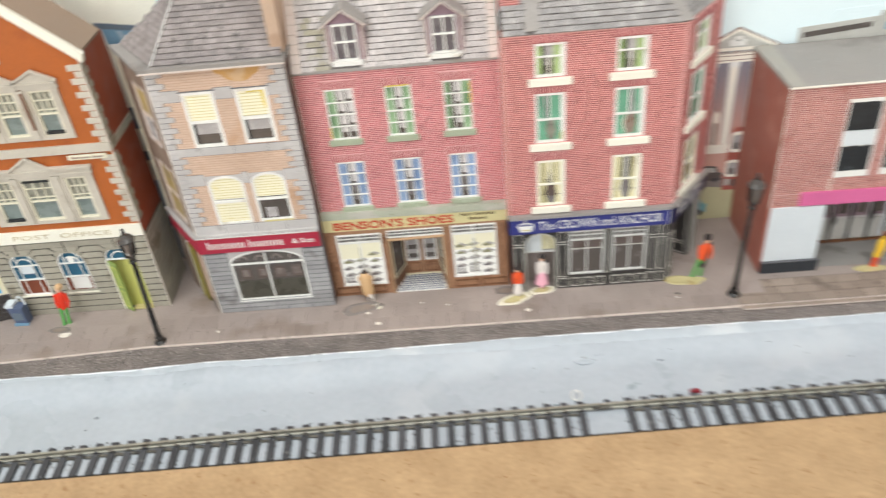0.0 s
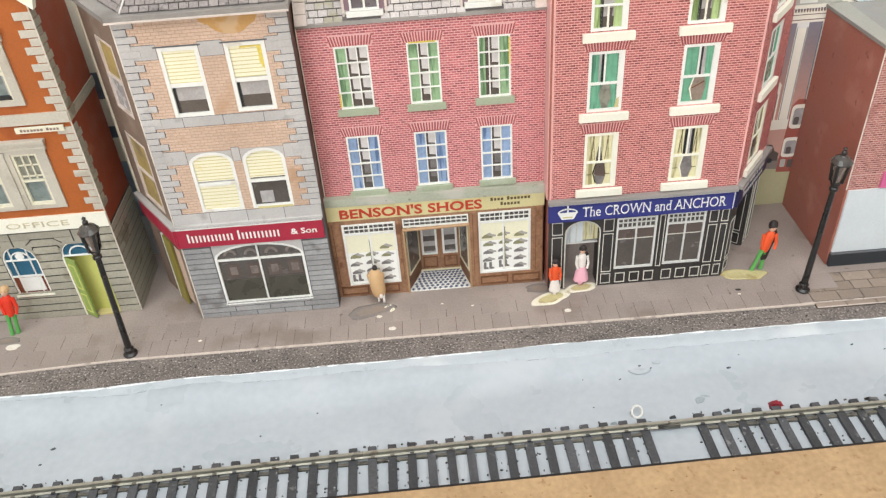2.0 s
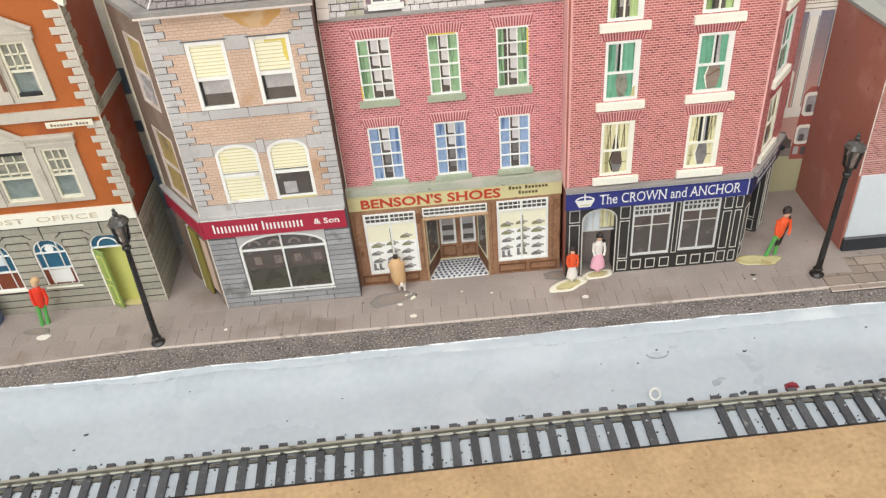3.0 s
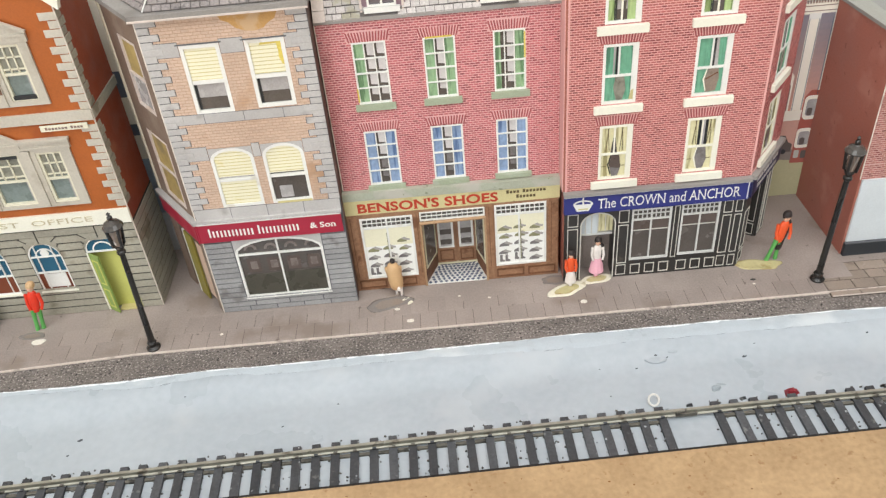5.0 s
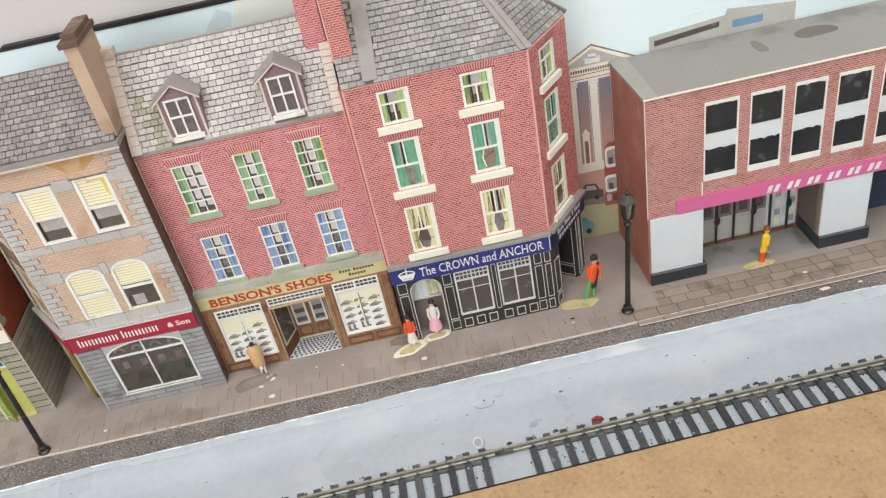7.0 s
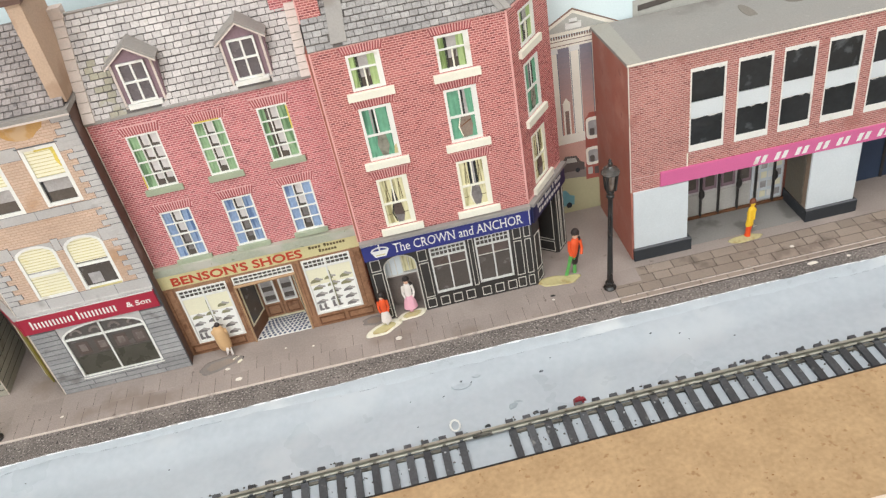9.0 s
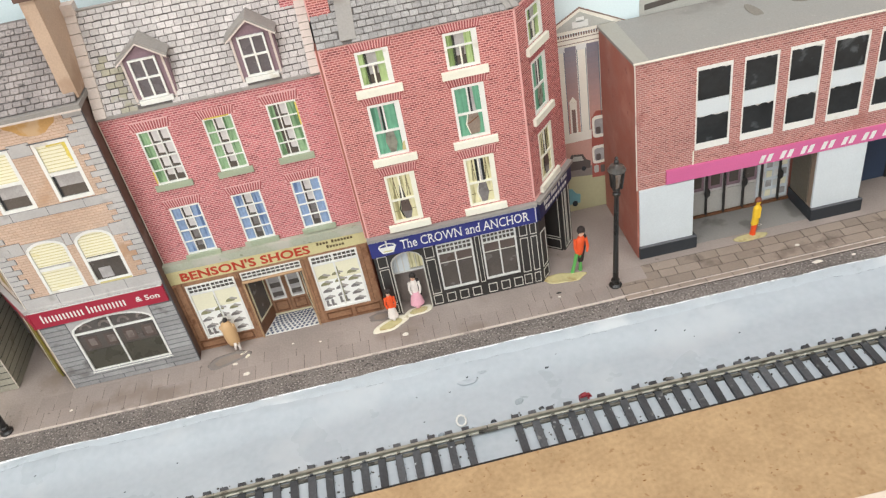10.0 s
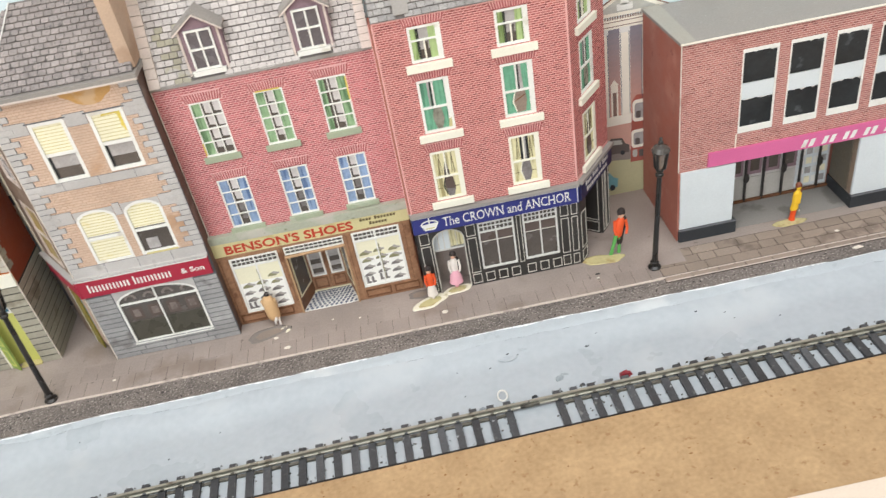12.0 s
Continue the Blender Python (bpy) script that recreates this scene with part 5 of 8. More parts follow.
for a, b, n in ((-65.6, -36.5, 2), (0.2, 30, 2)):
    for i in range(n):
        u0, u1 = a + (b - a) * i / n + 0.9, a + (b - a) * (i + 1) / n - 0.9
        part("riser_panel", Shape().ring(rect(u0, u1, 1.2, 6.0), rect(u0 + 0.7, u1 - 0.7, 1.9, 5.3), -0.4, 0.05, P), WOOD_DARK, shoe)
rs = random.Random(7)
SHOE_A = mat("grey shoe print", (124, 118, 116), rough=0.6, var=0.3)
SHOE_PALE = mat("pale grey shoe print", (168, 162, 156), rough=0.6, var=0.2)
SHOE_B = mat("olive shoe print", (140, 136, 104), rough=0.6, var=0.2)


def shoe_shape(u, z, k, F, d):
    s = Shape()
    s.prism([(u, z), (u + 4.4 * k, z), (u + 4.5 * k, z + 0.7 * k), (u + 3.0 * k, z + 1.2 * k), (u + 1.9 * k, z + 2.0 * k), (u + 0.9 * k, z + 1.5 * k), (u + 0.1 * k, z + 0.8 * k)], d, d + 0.12, F)
    return s


SHOW_WHITE = mat("white window display print", (244, 242, 236), rough=0.45, var=0.05)
for h, mid in ((LW, 0.5), (RW, 0.47)):
    w = window(shoe, P, rect(*h), frame=1.0, bars=(mid,), cross=((0.855, 0.9),), pane=SHOW_WHITE, thin=0.8, deep=0.6, label="white shop display window with rows of shoes")
    part("yellow_back", Shape().box(h[0] + 1, h[1] - 1, 0.42, 0.5, h[2] + 18.5, h[3] - 5.6, P), BLIND, w)
    part("transom_glass", Shape().box(h[0] + 1, h[1] - 1, 0.4, 0.5, h[3] - 5.0, h[3] - 1, P), PANE, w)
    for i in range(1, 10):
        u = h[0] + 1 + (h[1] - h[0] - 2) * i / 10
        part("glazing_bar", Shape().box(u - 0.15, u + 0.15, -0.1, 0.4, h[3] - 5, h[3] - 1, P), WHITE, w)
    part("glazing_bar", Shape().box(h[0] + 1, h[1] - 1, -0.1, 0.4, h[3] - 3.14, h[3] - 2.86, P), WHITE, w)
    for row in range(5):
        for col in range(3):
            u, z = h[0] + 1.7 + col * 7.1 + rs.uniform(-0.4, 0.4), h[2] + 2.0 + row * 4.5 + (0.8 if col == 1 else 0.0)
            if row == 0 and col < 2:
                for d_ in (0.0, 2.6):
                    part("display_boot", Shape().prism([(u + d_, z), (u + d_ + 2.3, z), (u + d_ + 2.3, z + 0.8), (u + d_ + 1.3, z + 1.3), (u + d_ + 1.3, z + 4.0), (u + d_ + 0.1, z + 4.0)], 0.22, 0.36, P), SHOE_A, w)
                continue
            if row == 4 and rs.random() < 0.35:
                continue
            k = rs.uniform(0.95, 1.15)
            m_ = SHOE_B if row > 2 else SHOE_A
            part("display_shoe", shoe_shape(u + 1.5, z + 0.7, k, P, 0.3), SHOE_PALE, w)
            part("display_shoe", shoe_shape(u, z, k, P, 0.22), m_, w)
    part("display_stand", Shape().box(h[0] + 11.3, h[0] + 12.1, 0.1, 0.22, h[2] + 3, h[3] - 9, P), SHOE_B, w)
TIMBER = mat("pale worn timber", (176, 142, 108), rough=0.55, var=0.16, grain=600)
# recessed doorway with chequered floor
part("recess_floor", Shape().slab([(-33, 401.6), (-3.4, 401.6), (-7.6, 417), (-26.4, 417)], -0.2, 0.3), WHITE, shoe)
tile_a = mat("blue-grey floor tile", (80, 88, 112), rough=0.4, var=0.1)
for i in range(8):
    for k in range(11):
        y = 402.5 + i * 1.85
        f = (y - 401.6) / 15.4
        lo, hi = -32.6 + f * 6.4, -3.6 - f * 4.0
        x = lo + (hi - lo) * (k + (0.55 if i % 2 else 0.1)) / 11
        if x + 1.2 < hi:
            piece("floor_tile", 1.45, 0.3, 1.3, (x + 0.8, y + 0.2, 0.25), tile_a, shoe, Matrix.Rotation(radians(45), 4, "Z") @ Matrix.Rotation(radians(-90), 4, "X"))
dl, dr = Face(-33, 401.6, 6.6, 15.4), Face(-7.6, 417, 4.2, -15.4)
for F, e in ((dl, 16.7), (dr, 15.9)):
    part("recess_side", Shape().box(0, e, 0.02, 0.9, 0, 42.4, F), WOOD_DARK, shoe)
    part("recess_glass", Shape().box(2.2, e - 2, -0.2, 0.05, 9, 34, F), PANE, shoe, "dark side window of the recess")
    part("recess_glass_edge", Shape().ring(rect(1.7, e - 1.5, 8.4, 34.6), rect(2.6, e - 2.4, 9.4, 33.6), -0.4, 0.05, F), CREAM_CARD, shoe)
part("recess_post", Shape().box(-33.4, -32.5, -0.9, 0.4, 0, 37.3, P), TIMBER, shoe)
part("recess_post", Shape().box(-3.9, -3.0, -0.9, 0.4, 0, 37.3, P), TIMBER, shoe)
D = Face(0, 416.8)
part("recess_back", Shape().box(-27.2, -6.8, 0, 1, 0, 42.4, D), WOOD, shoe)
for a, b in ((-26.6, -17.2), (-16.6, -7.6)):
    d_ = part("door", Shape().box(a, b, -0.6, 0.1, 1.2, 30.0, D), WOOD, shoe, "brown half-glazed shop door")
    part("door_window", Shape().box(a + 1.6, b - 1.6, -0.75, -0.5, 11.4, 26.4, D), PANE_LIGHT, d_)
    part("door_shelf", Shape().box(a + 1.8, b - 1.8, -0.8, -0.7, 12.4, 15.4, D).box(a + 1.8, b - 1.8, -0.8, -0.7, 18.4, 21.4, D), PANE, d_)
    part("door_frame", Shape().ring(rect(a + 0.9, b - 0.9, 10.4, 27.4), rect(a + 1.9, b - 1.9, 11.4, 26.4), -0.95, -0.5, D), WHITE, d_)
    part("door_panel", Shape().ring(rect(a + 1.2, b - 1.2, 2.4, 9.0), rect(a + 1.8, b - 1.8, 3.0, 8.4), -0.8, -0.5, D), WOOD_DARK, d_)
part("door_step", Shape().box(-27, -7, -1.0, 0.1, 0.3, 1.3, D), CREAM_CARD, shoe)
part("recess_soffit", Shape().slab([(-33, 401.6), (-3.4, 401.6), (-7.2, 417.6), (-27, 417.6)], 42.4, 43.4), WOOD_DARK, shoe)
tr = part("transom", Shape().ring(rect(-33, -3.4, 37.7, 42.4), rect(-32.4, -4.0, 38.2, 41.9), -0.4, 0.6, P), WHITE, shoe, "white gridded transom light")
part("transom_glass", Shape().box(-32.3, -4.1, 0.3, 0.5, 38.4, 41.7, P), PANE, tr)
for i in range(1, 12):
    u = -32.2 + 28 * i / 12
    part("glazing_bar", Shape().box(u - 0.15, u + 0.15, -0.2, 0.3, 38.2, 41.9, P), WHITE, tr)
part("glazing_bar", Shape().box(-32.2, -4.2, -0.2, 0.3, 39.9, 40.2, P), WHITE, tr)
part("door_head", Shape().tube((-33.2, 400.6, 36.8), (-3.2, 400.6, 37.2), 0.75, 0.75, 8), TIMBER, shoe, "pale rolled strip over the doorway")
part("body", Shape().box(-65.4, -33.4, 403.2, 421, 0, 48).box(-3.0, 30.6, 403.2, 421, 0, 48).box(-65.4, 30.6, 405.5, 421, 48, 132.8), SIDE_RED, shoe)
# roof
e0, e1 = (-65.2, 403.4, 133.2), (30.4, 403.4, 133.2)
t0, t1 = (-65.2, 421.4, 173.2), (30.4, 421.4, 173.2)
r = Shape().add([e0, e1, t1, t0, (-65.2, 424, 133.2), (30.4, 424, 133.2), (-65.2, 424, 172), (30.4, 424, 172)], [(0, 1, 2, 3), (4, 6, 7, 5), (0, 3, 6, 4), (1, 5, 7, 2), (3, 2, 7, 6), (0, 4, 5, 1)])
roof = part("roof", r, SLATE_BED, shoe, "grey slate mansard roof with mossy patches")
up = Vector((0, 18, 40))
SLATE_PALE = mat("pale slate print", (176, 168, 165), rough=0.6, var=0.2, rnd="object", amount=0.12, alt=(150, 146, 112), alt_cut=0.68, alt_scale=70, second=(192, 185, 181))
slates(roof, (-61.2, 403.4, 133.2), (26.8, 403.4, 133.2), up, 3.6, 2.75, lambda u, v: not (15.2 < u < 28.8 and v < 24) and not (60.0 < u < 73.6 and v < 24), lambda u, v: SLATE_MOSS if 4 < u < 15 and 1 < v < 26 and noise.noise(Vector((u * 0.35, v * 0.25, 1.0))) > -0.05 else SLATE_PALE)
part("eaves_strip", Shape().box(-65.6, 30.8, -1.0, 0.4, 132.4, 134.0, N), LEAD, roof)
part("ridge", Shape().tube((-61, 421.4, 173.4), (30, 421.4, 173.4), 0.8, 0.8, 6), ROOF_GREY, roof)
for a, b, top_f in ((-65.3, -60.6, 1.0), (26.2, 30.5, 0.69)):
    n = 10
    for i in range(n):
        f0, f1 = top_f * i / n, top_f * (i + 1) / n - 0.006
        low = [(x, 403.4 + 18 * f + dy, 133.2 + 40 * f + dz) for f, x, dy, dz in ((f0, a, -1.3, 0.6), (f0, b, -1.3, 0.6), (f1, b, -1.3, 0.6), (f1, a, -1.3, 0.6))]
        high = [(x, y + 2.0, z) for x, y, z in low]
        part("coping_stone", Shape().hull(low, high), COPING, roof)
part("coping_cap", Shape().box(-65.8, -60.2, 419, 424.4, 172.6, 177), COPING, roof)
ch = part("chimney", Shape().box(20.4, 29.8, 414.8, 424, 156, 204), MORTAR, shoe, "red brick chimney stack")
tagged(part("brickwork", brickwork(Face(0, 414.8), 20.4, 29.8, 158.4, 204, [], []), BRICK, ch), kind="stuff")
# dormers
for c in (-38.4, 6.4):
    dm = part("dormer", Shape().prism([(c - 8.4, 133.4), (c + 8.4, 133.4), (c + 8.2, 154.6), (c, 160.2), (c - 8.2, 154.6)], 0.9, 14, N), MAUVE, shoe, "mauve dormer with a grey gabled roof")
    part("dormer_cheek", Shape().box(c + 8.3, c + 9.2, 1.0, 14, 133.4, 154.6, N), MAUVE, dm)
    dw = window(dm, Face(0, 404.25), rect(c - 5.6, c + 5.6, 137.4, 154.8), frame=0.8, bars=(0.5,), cross=((0.52, 0.8),), pane=PANE_DORMER, thin=0.8, deep=0.4, proud=-0.5, label="white four-pane dormer window")
    part("window_sill", Shape().box(c - 7.0, c + 7.0, -0.9, 0.9, 135.2, 137.2, N), WHITE, dm)
    for s_ in (-1, 1):
        part("dormer_post", Shape().box(c + s_ * 8.1 - 0.45, c + s_ * 8.1 + 0.45, 0.4, 1.2, 133.4, 154.8, N), COPING, dm)
        w_ = [(c + s_ * 10.4, 153.6), (c, 161.2), (c, 162.4), (c + s_ * 10.6, 154.8)]
        part("dormer_roof", Shape().prism(w_ if s_ > 0 else w_[::-1], -0.6, 13 if s_ > 0 else 13, N), ROOF_GREY, dm)
        part("barge_board", Shape().prism([(c + s_ * 10.4, 153.2), (c, 160.8), (c, 161.4), (c + s_ * 10.4, 153.9)] if s_ > 0 else [(c - 10.4, 153.9), (c, 161.4), (c, 160.8), (c - 10.4, 153.2)], -1.0, -0.5, N), COPING, dm)

# ---------------------------------------------------------------- red brick public house
pub = thing("public_house", 80, 410, 0, "tall red brick card model of a pub with navy fascia", "model building")
C = Face(0, 395)
rows = [("t", 125.5, 141.6), ("m", 91.6, 117.3), ("l", 55.4, 81.6)]
cols = [(46.0, 60.0), (82.8, 97.0)]
holes = [(a, b, z0, z1) for _, z0, z1 in rows for a, b in cols]
arches = [(h[0] - 1.8, h[1] + 1.8, h[3] + 0.2, min(h[3] + 4.6, 145.6)) for h in holes]
part("front_wall", pierced(32.0, 113.6, 44, 146, holes, 0, 1.4, C), MORTAR_P, pub)
tagged(part("brickwork", brickwork(C, 32.2, 113.4, 50.7, 145.8, holes, arches), BRICK_P, pub, "courses of red bricks"), kind="stuff")
tagged(part("arch_brickwork", soldiers(C, arches), SOLDIER, pub), kind="stuff")


def pub_window(F, a, b, z0, z1, kind, second=False):
    """A sash window; second: the way the drawn curtains hang in the windows further along."""
    mid, rail = (a + b) / 2 - 0.5, z0 + 1.1 + 0.47 * (z1 - z0 - 2.2)
    if kind == "t":
        w = window(pub, F, rect(a, b, z0, z1), frame=1.1, cross=((0.62, 0.7),), curtains=LIME_C, curtain_w=(0.24, 0.36), pane=PANE_LIGHT, shade=(0.3, PANE), label="cream sash window with lime curtains")
        part("glazing_bar", Shape().box(mid - 0.35, mid + 0.35, 0.1, 0.7, z0 + 1, z0 + 0.62 * (z1 - z0), F), CREAM, w)
        part("dark_gap", Shape().box(mid - 3.0, mid - 1.9, 0.5, 0.6, z0 + 1.1, z1 - 1.1, F), PANE_BLACK, w)
        part("dark_gap", Shape().prism([(mid + 0.4, z0 + 1.1), (mid + 1.0, z0 + 1.1), (mid + 1.6, z0 + 8.6), (mid + 0.4, z0 + 8.6)], 0.3, 0.38, F), PANE, w)
        part("jamb", Shape().box(b - 2.3, b - 1.1, -0.1, 0.7, z0 + 1.1, z1 - 1.1, F), WHITE, w, "broad white jamb")
    else:
        em = kind == "m"
        cur, paint_ = (TEAL_C, WHITE) if em else (CREAM_C, CREAM)
        w = window(pub, F, rect(a, b, z0, z1), frame=1.15, cross=((0.47, 1.0),), curtains=cur, curtain_w=(0.47, 0.5) if F is C else (0.36, 0.3), pane=PANE, paint=paint_, label="sash window with %s curtains" % ("emerald" if em else "cream"))
        part("glazing_bar", Shape().box(mid - 0.35, mid + 0.35, 0.1, 0.7, rail, z1 - 1, F), paint_, w)
        # slits between the curtains in the upper sash
        top = z1 - 1.2
        if em:
            e = 1 if second else -1
            for k, (p, q, m_) in enumerate(((0.5, 1.3, PANE_BLACK), (1.3, 2.3, PANE_LIGHT))):
                u0, u1 = sorted((mid + e * p, mid + e * q))
                part("curtain_slit", Shape().prism([(u0, rail), (u1 + 0.5 * e * k, rail), (u1, top), (u0, top)], 0.3, 0.4, F), m_, w)
        elif second:
            for p, q, m_ in ((-1.6, -0.4, PANE_BLACK), (0.4, 1.2, PANE_LIGHT), (1.2, 2.4, PANE_BLACK)):
                part("curtain_slit", Shape().prism([(mid + p, rail + 0.6), (mid + q, rail + 0.6), (mid + q, top), (mid + p, top)], 0.3, 0.4, F), m_, w)
        else:
            part("curtain_slit", Shape().prism([(mid - 1.5, rail), (mid + 1.5, rail), (mid + 0.5, rail + 7.5), (mid - 0.5, rail + 7.5)], 0.3, 0.4, F), PANE, w)
        # the drawn-back curtains leave a leaf-shaped gap below the meeting rail
        g0, m = z0 + 1.3, mid + 0.5
        if em and second:
            part("dark_gap", Shape().prism([(m - 1.6, g0), (m + 2.6, g0 + 0.4), (m + 3.4, g0 + 5.6), (m + 2.9, rail - 0.5), (m - 1.0, rail - 0.5), (m - 2.6, g0 + 5.4)], 0.36, 0.44, F), PANE_WARM, w)
            part("gap_line", Shape().prism([(m - 2.2, g0 + 5.8), (m - 1.6, g0 + 5.6), (m + 3.0, g0 + 8.2), (m + 2.6, g0 + 8.6)], 0.28, 0.36, F), WOOD_DARK, w)
        else:
            part("dark_gap", Shape().prism([(m - 1.0, g0), (m + 1.5, g0), (m + 2.7, g0 + 4.6), (m + 1.9, rail - 0.5), (m - 1.5, rail - 0.5), (m - 2.3, g0 + 5.6)], 0.36, 0.44, F), PANE_OLIVE if em else PANE_DIM if second else PANE_BAND, w)
            if not em and not second:
                part("gap_foot", Shape().prism([(m - 1.0, g0), (m + 1.5, g0), (m + 2.5, g0 + 3.6), (m - 1.9, g0 + 4.4)], 0.28, 0.36, F), PANE_DIM, w)
        if not em or second:
            part("gap_edge", Shape().prism([(m - 1.9, rail - 0.8), (m - 3.1, g0 + 5.6), (m - 1.7, g0 + 0.6), (m - 1.3, g0 + 0.6), (m - 2.5, g0 + 5.6), (m - 1.5, rail - 0.8)], 0.3, 0.38, F), CREAM if second else PANE_BLACK, w)
        if not em:
            for u, lean in ((a + 2.9, 1.0), (a + 4.4, -0.8), (b - 3.8, -0.6), (b - 5.2, 0.9)):
                part("curtain_fold", Shape().prism([(u, rail + 1.2), (u + 0.22, rail + 1.2), (u + 0.22 + lean, top - 0.4), (u + lean, top - 0.4)], 0.3, 0.4, F), DARK_INK, w)
            for u in (a + 1.5, b - 4.6):
                part("curtain_fold", Shape().box(u, u + 2.0, 0.3, 0.4, g0 + 4.8, g0 + 5.05, F), DARK_INK, w)
        part("jamb", Shape().box(b - 2.3, b - 1.1, -0.1, 0.7, z0 + 1.1, z1 - 1.1, F), paint_, w, "broad white jamb" if em else "broad cream jamb")
        if em and F is C and not second:
            part("glue_spot", Shape().prism([(b - 2.9, z0 + 1.6), (b - 1.2, z0 + 1.4), (b - 1.2, z0 + 6.0), (b - 2.2, z0 + 5.4)], -0.18, -0.1, F), GLUE, w, "yellow glue spot")
    part("window_sill", Shape().box(a - 3.0, b + 3.0, -1.7, 0.1, z0 - 3.9, z0 - 0.6, F), CREAM, w, "cream stone sill")


for k, z0, z1 in rows:
    for a, b in cols:
        pub_window(C, a, b, z0, z1, k, a > 70)
# ground floor
AR, P1, P2 = (39.6, 55.0, 0, 37.6), (62.5, 80.6, 9.2, 37.9), (85.0, 102.4, 9.8, 38.5)
part("pub_front", pierced(32.0, 113.6, 0, 39.2, [AR, P1, P2], 0, 1.3, C), BLACK, pub, "black pub front with pale lining")
part("arch_head", head_fill(AR[0], AR[1], 31.5, AR[3], -0.05, 1.2, C), BLACK, pub)
line = Shape()
line.ring(arch(AR[0] - 0.4, AR[1] + 0.4, 0.3, 31.5, AR[3] + 0.4), arch(AR[0] + 0.1, AR[1] - 0.1, 0.3, 31.5, AR[3] - 0.1), -0.14, 0.02, C)
part("door_lining", line, LINE, pub)
for a, b, z0, z1 in ((33.4, 38.2, 8, 30), (56.6, 61.2, 8, 30), (81.8, 84.2, 9, 38), (104.0, 108.0, 9, 30.5), (109.4, 112.6, 9, 30.5), (104.0, 108.0, 31.8, 38.4), (109.4, 112.6, 31.8, 38.4), (33.4, 38.2, 31.2, 38), (56.6, 61.2, 31.2, 38),
                     (33.4, 38.2, 1.2, 7), (56.6, 61.2, 1.2, 7), (104.0, 108.0, 1.2, 7.4), (109.4, 112.6, 1.2, 7.4)):
    part("panel_line", Shape().ring(rect(a, b, z0, z1), rect(a + 0.32, b - 0.32, z0 + 0.32, z1 - 0.32), -0.25, 0.02, C), LINE, pub)
for i in range(6):
    u = 63.4 + i * 6.7 + (1.6 if i > 2 else 0)
    part("panel_line", Shape().ring(rect(u, u + 4.6, 1.2, 6.8), rect(u + 0.4, u + 4.2, 1.6, 6.4), -0.25, 0.02, C), LINE, pub)
for h in (P1, P2):
    w = window(pub, C, rect(*h), frame=0.85, bars=(0.5,), cross=((0.81, 0.7),), pane=PANE, paint=SILVER, thin=0.7, label="pub window with a small-paned top light")
    for i in range(1, 8):
        u = h[0] + 0.85 + (h[1] - h[0] - 1.7) * i / 8
        part("glazing_bar", Shape().box(u - 0.2, u + 0.2, 0.2, 0.75, h[3] - 5.4, h[3] - 0.8, C), SILVER, w)
    part("glazing_bar", Shape().box(h[0] + 0.8, h[1] - 0.8, 0.2, 0.75, h[3] - 3.3, h[3] - 2.9, C), SILVER, w)
    # Reflections painted on the glass as a brown band and a pale line.
    part("reflection_strip", Shape().box(h[0] + 1.0, h[1] - 1.0, 0.68, 0.76, h[2] + 17.0, h[3] - 6.2, C), PANE_BAND, w)
    part("reflection_line", Shape().box(h[0] + 1.0, h[1] - 1.0, 0.62, 0.7, h[2] + 16.3, h[2] + 16.8, C), LINE, w)
part("porch_back", Shape().box(38, 57, 9.2, 10, 0, 39, C), PAVING, pub)
part("porch_side", Shape().box(38.2, 39.5, 1.4, 9.2, 0, 39, C).box(55.1, 56.4, 1.4, 9.2, 0, 39, C), BLACK, pub)
part("porch_light", Shape().box(39.6, 48.0, 4.2, 4.6, 23.5, 37.4, C), OFFWHITE, pub, "pale glazed panel in the porch")
part("porch_light", Shape().box(48.4, 55, 4.2, 4.6, 24.5, 37.0, C), CREAM_C, pub, "pale yellow glazed panel in the porch")
part("porch_rail", Shape().box(39.6, 55, 4.0, 5.0, 22.6, 23.6, C), SILVER, pub)
for u_ in (42.4, 45.2, 48.2, 51.6):
    part("glazing_bar", Shape().box(u_ - 0.2, u_ + 0.2, 3.8, 4.3, 23.5, 37.2, C), LINE, pub)
sign = part("fascia", Shape().box(31.4, 113.6, -1.6, 0.1, 39.2, 48.6, C), NAVY, pub, "navy fascia with white lettering and a crown")
lettering("lettering", "The CROWN and ANCHOR", C, 46.4, 109.4, 41.3, 46.5, -1.66, WHITE, sign, "white lettering", bold=-0.004, serif=0.055)
cr = Shape().prism([(37.2, 40.7), (42.4, 40.7), (44.2, 44.3), (35.4, 44.3)], -1.76, -1.55, C)
dome = [(39.8 + 4.4 * math.cos(math.pi * j / 10), 44.2 + 2.2 * math.sin(math.pi * j / 10)) for j in range(11)]
cr.ring(dome, [(39.8 + (u - 39.8) * 0.82, 44.2 + (z - 44.2) * 0.72) for u, z in dome], -1.76, -1.55, C)
cr.box(39.45, 40.15, -1.76, -1.55, 44.2, 47.8, C)
part("crown_mark", cr, WHITE, sign, "plain white crown shape")
part("crown_band", Shape().box(37.6, 42.0, -1.84, -1.7, 41.5, 42.1, C), BLIND_LINE, sign)
part("fascia_border", Shape().box(112.7, 113.1, -1.72, -1.55, 39.6, 48.2, C).box(31.6, 113.4, -1.72, -1.55, 48.1, 48.5, C), SILVER, sign, "pale border line")
part("fascia_ledge", Shape().box(31.2, 113.8, -2.6, 0.1, 48.8, 50.6, C), LEAD, pub, "grey ledge over the fascia")
part("corner_strip", Shape().box(112.9, 113.7, -0.35, 0.1, 52.6, 145.8, C), MORTAR_P, pub)
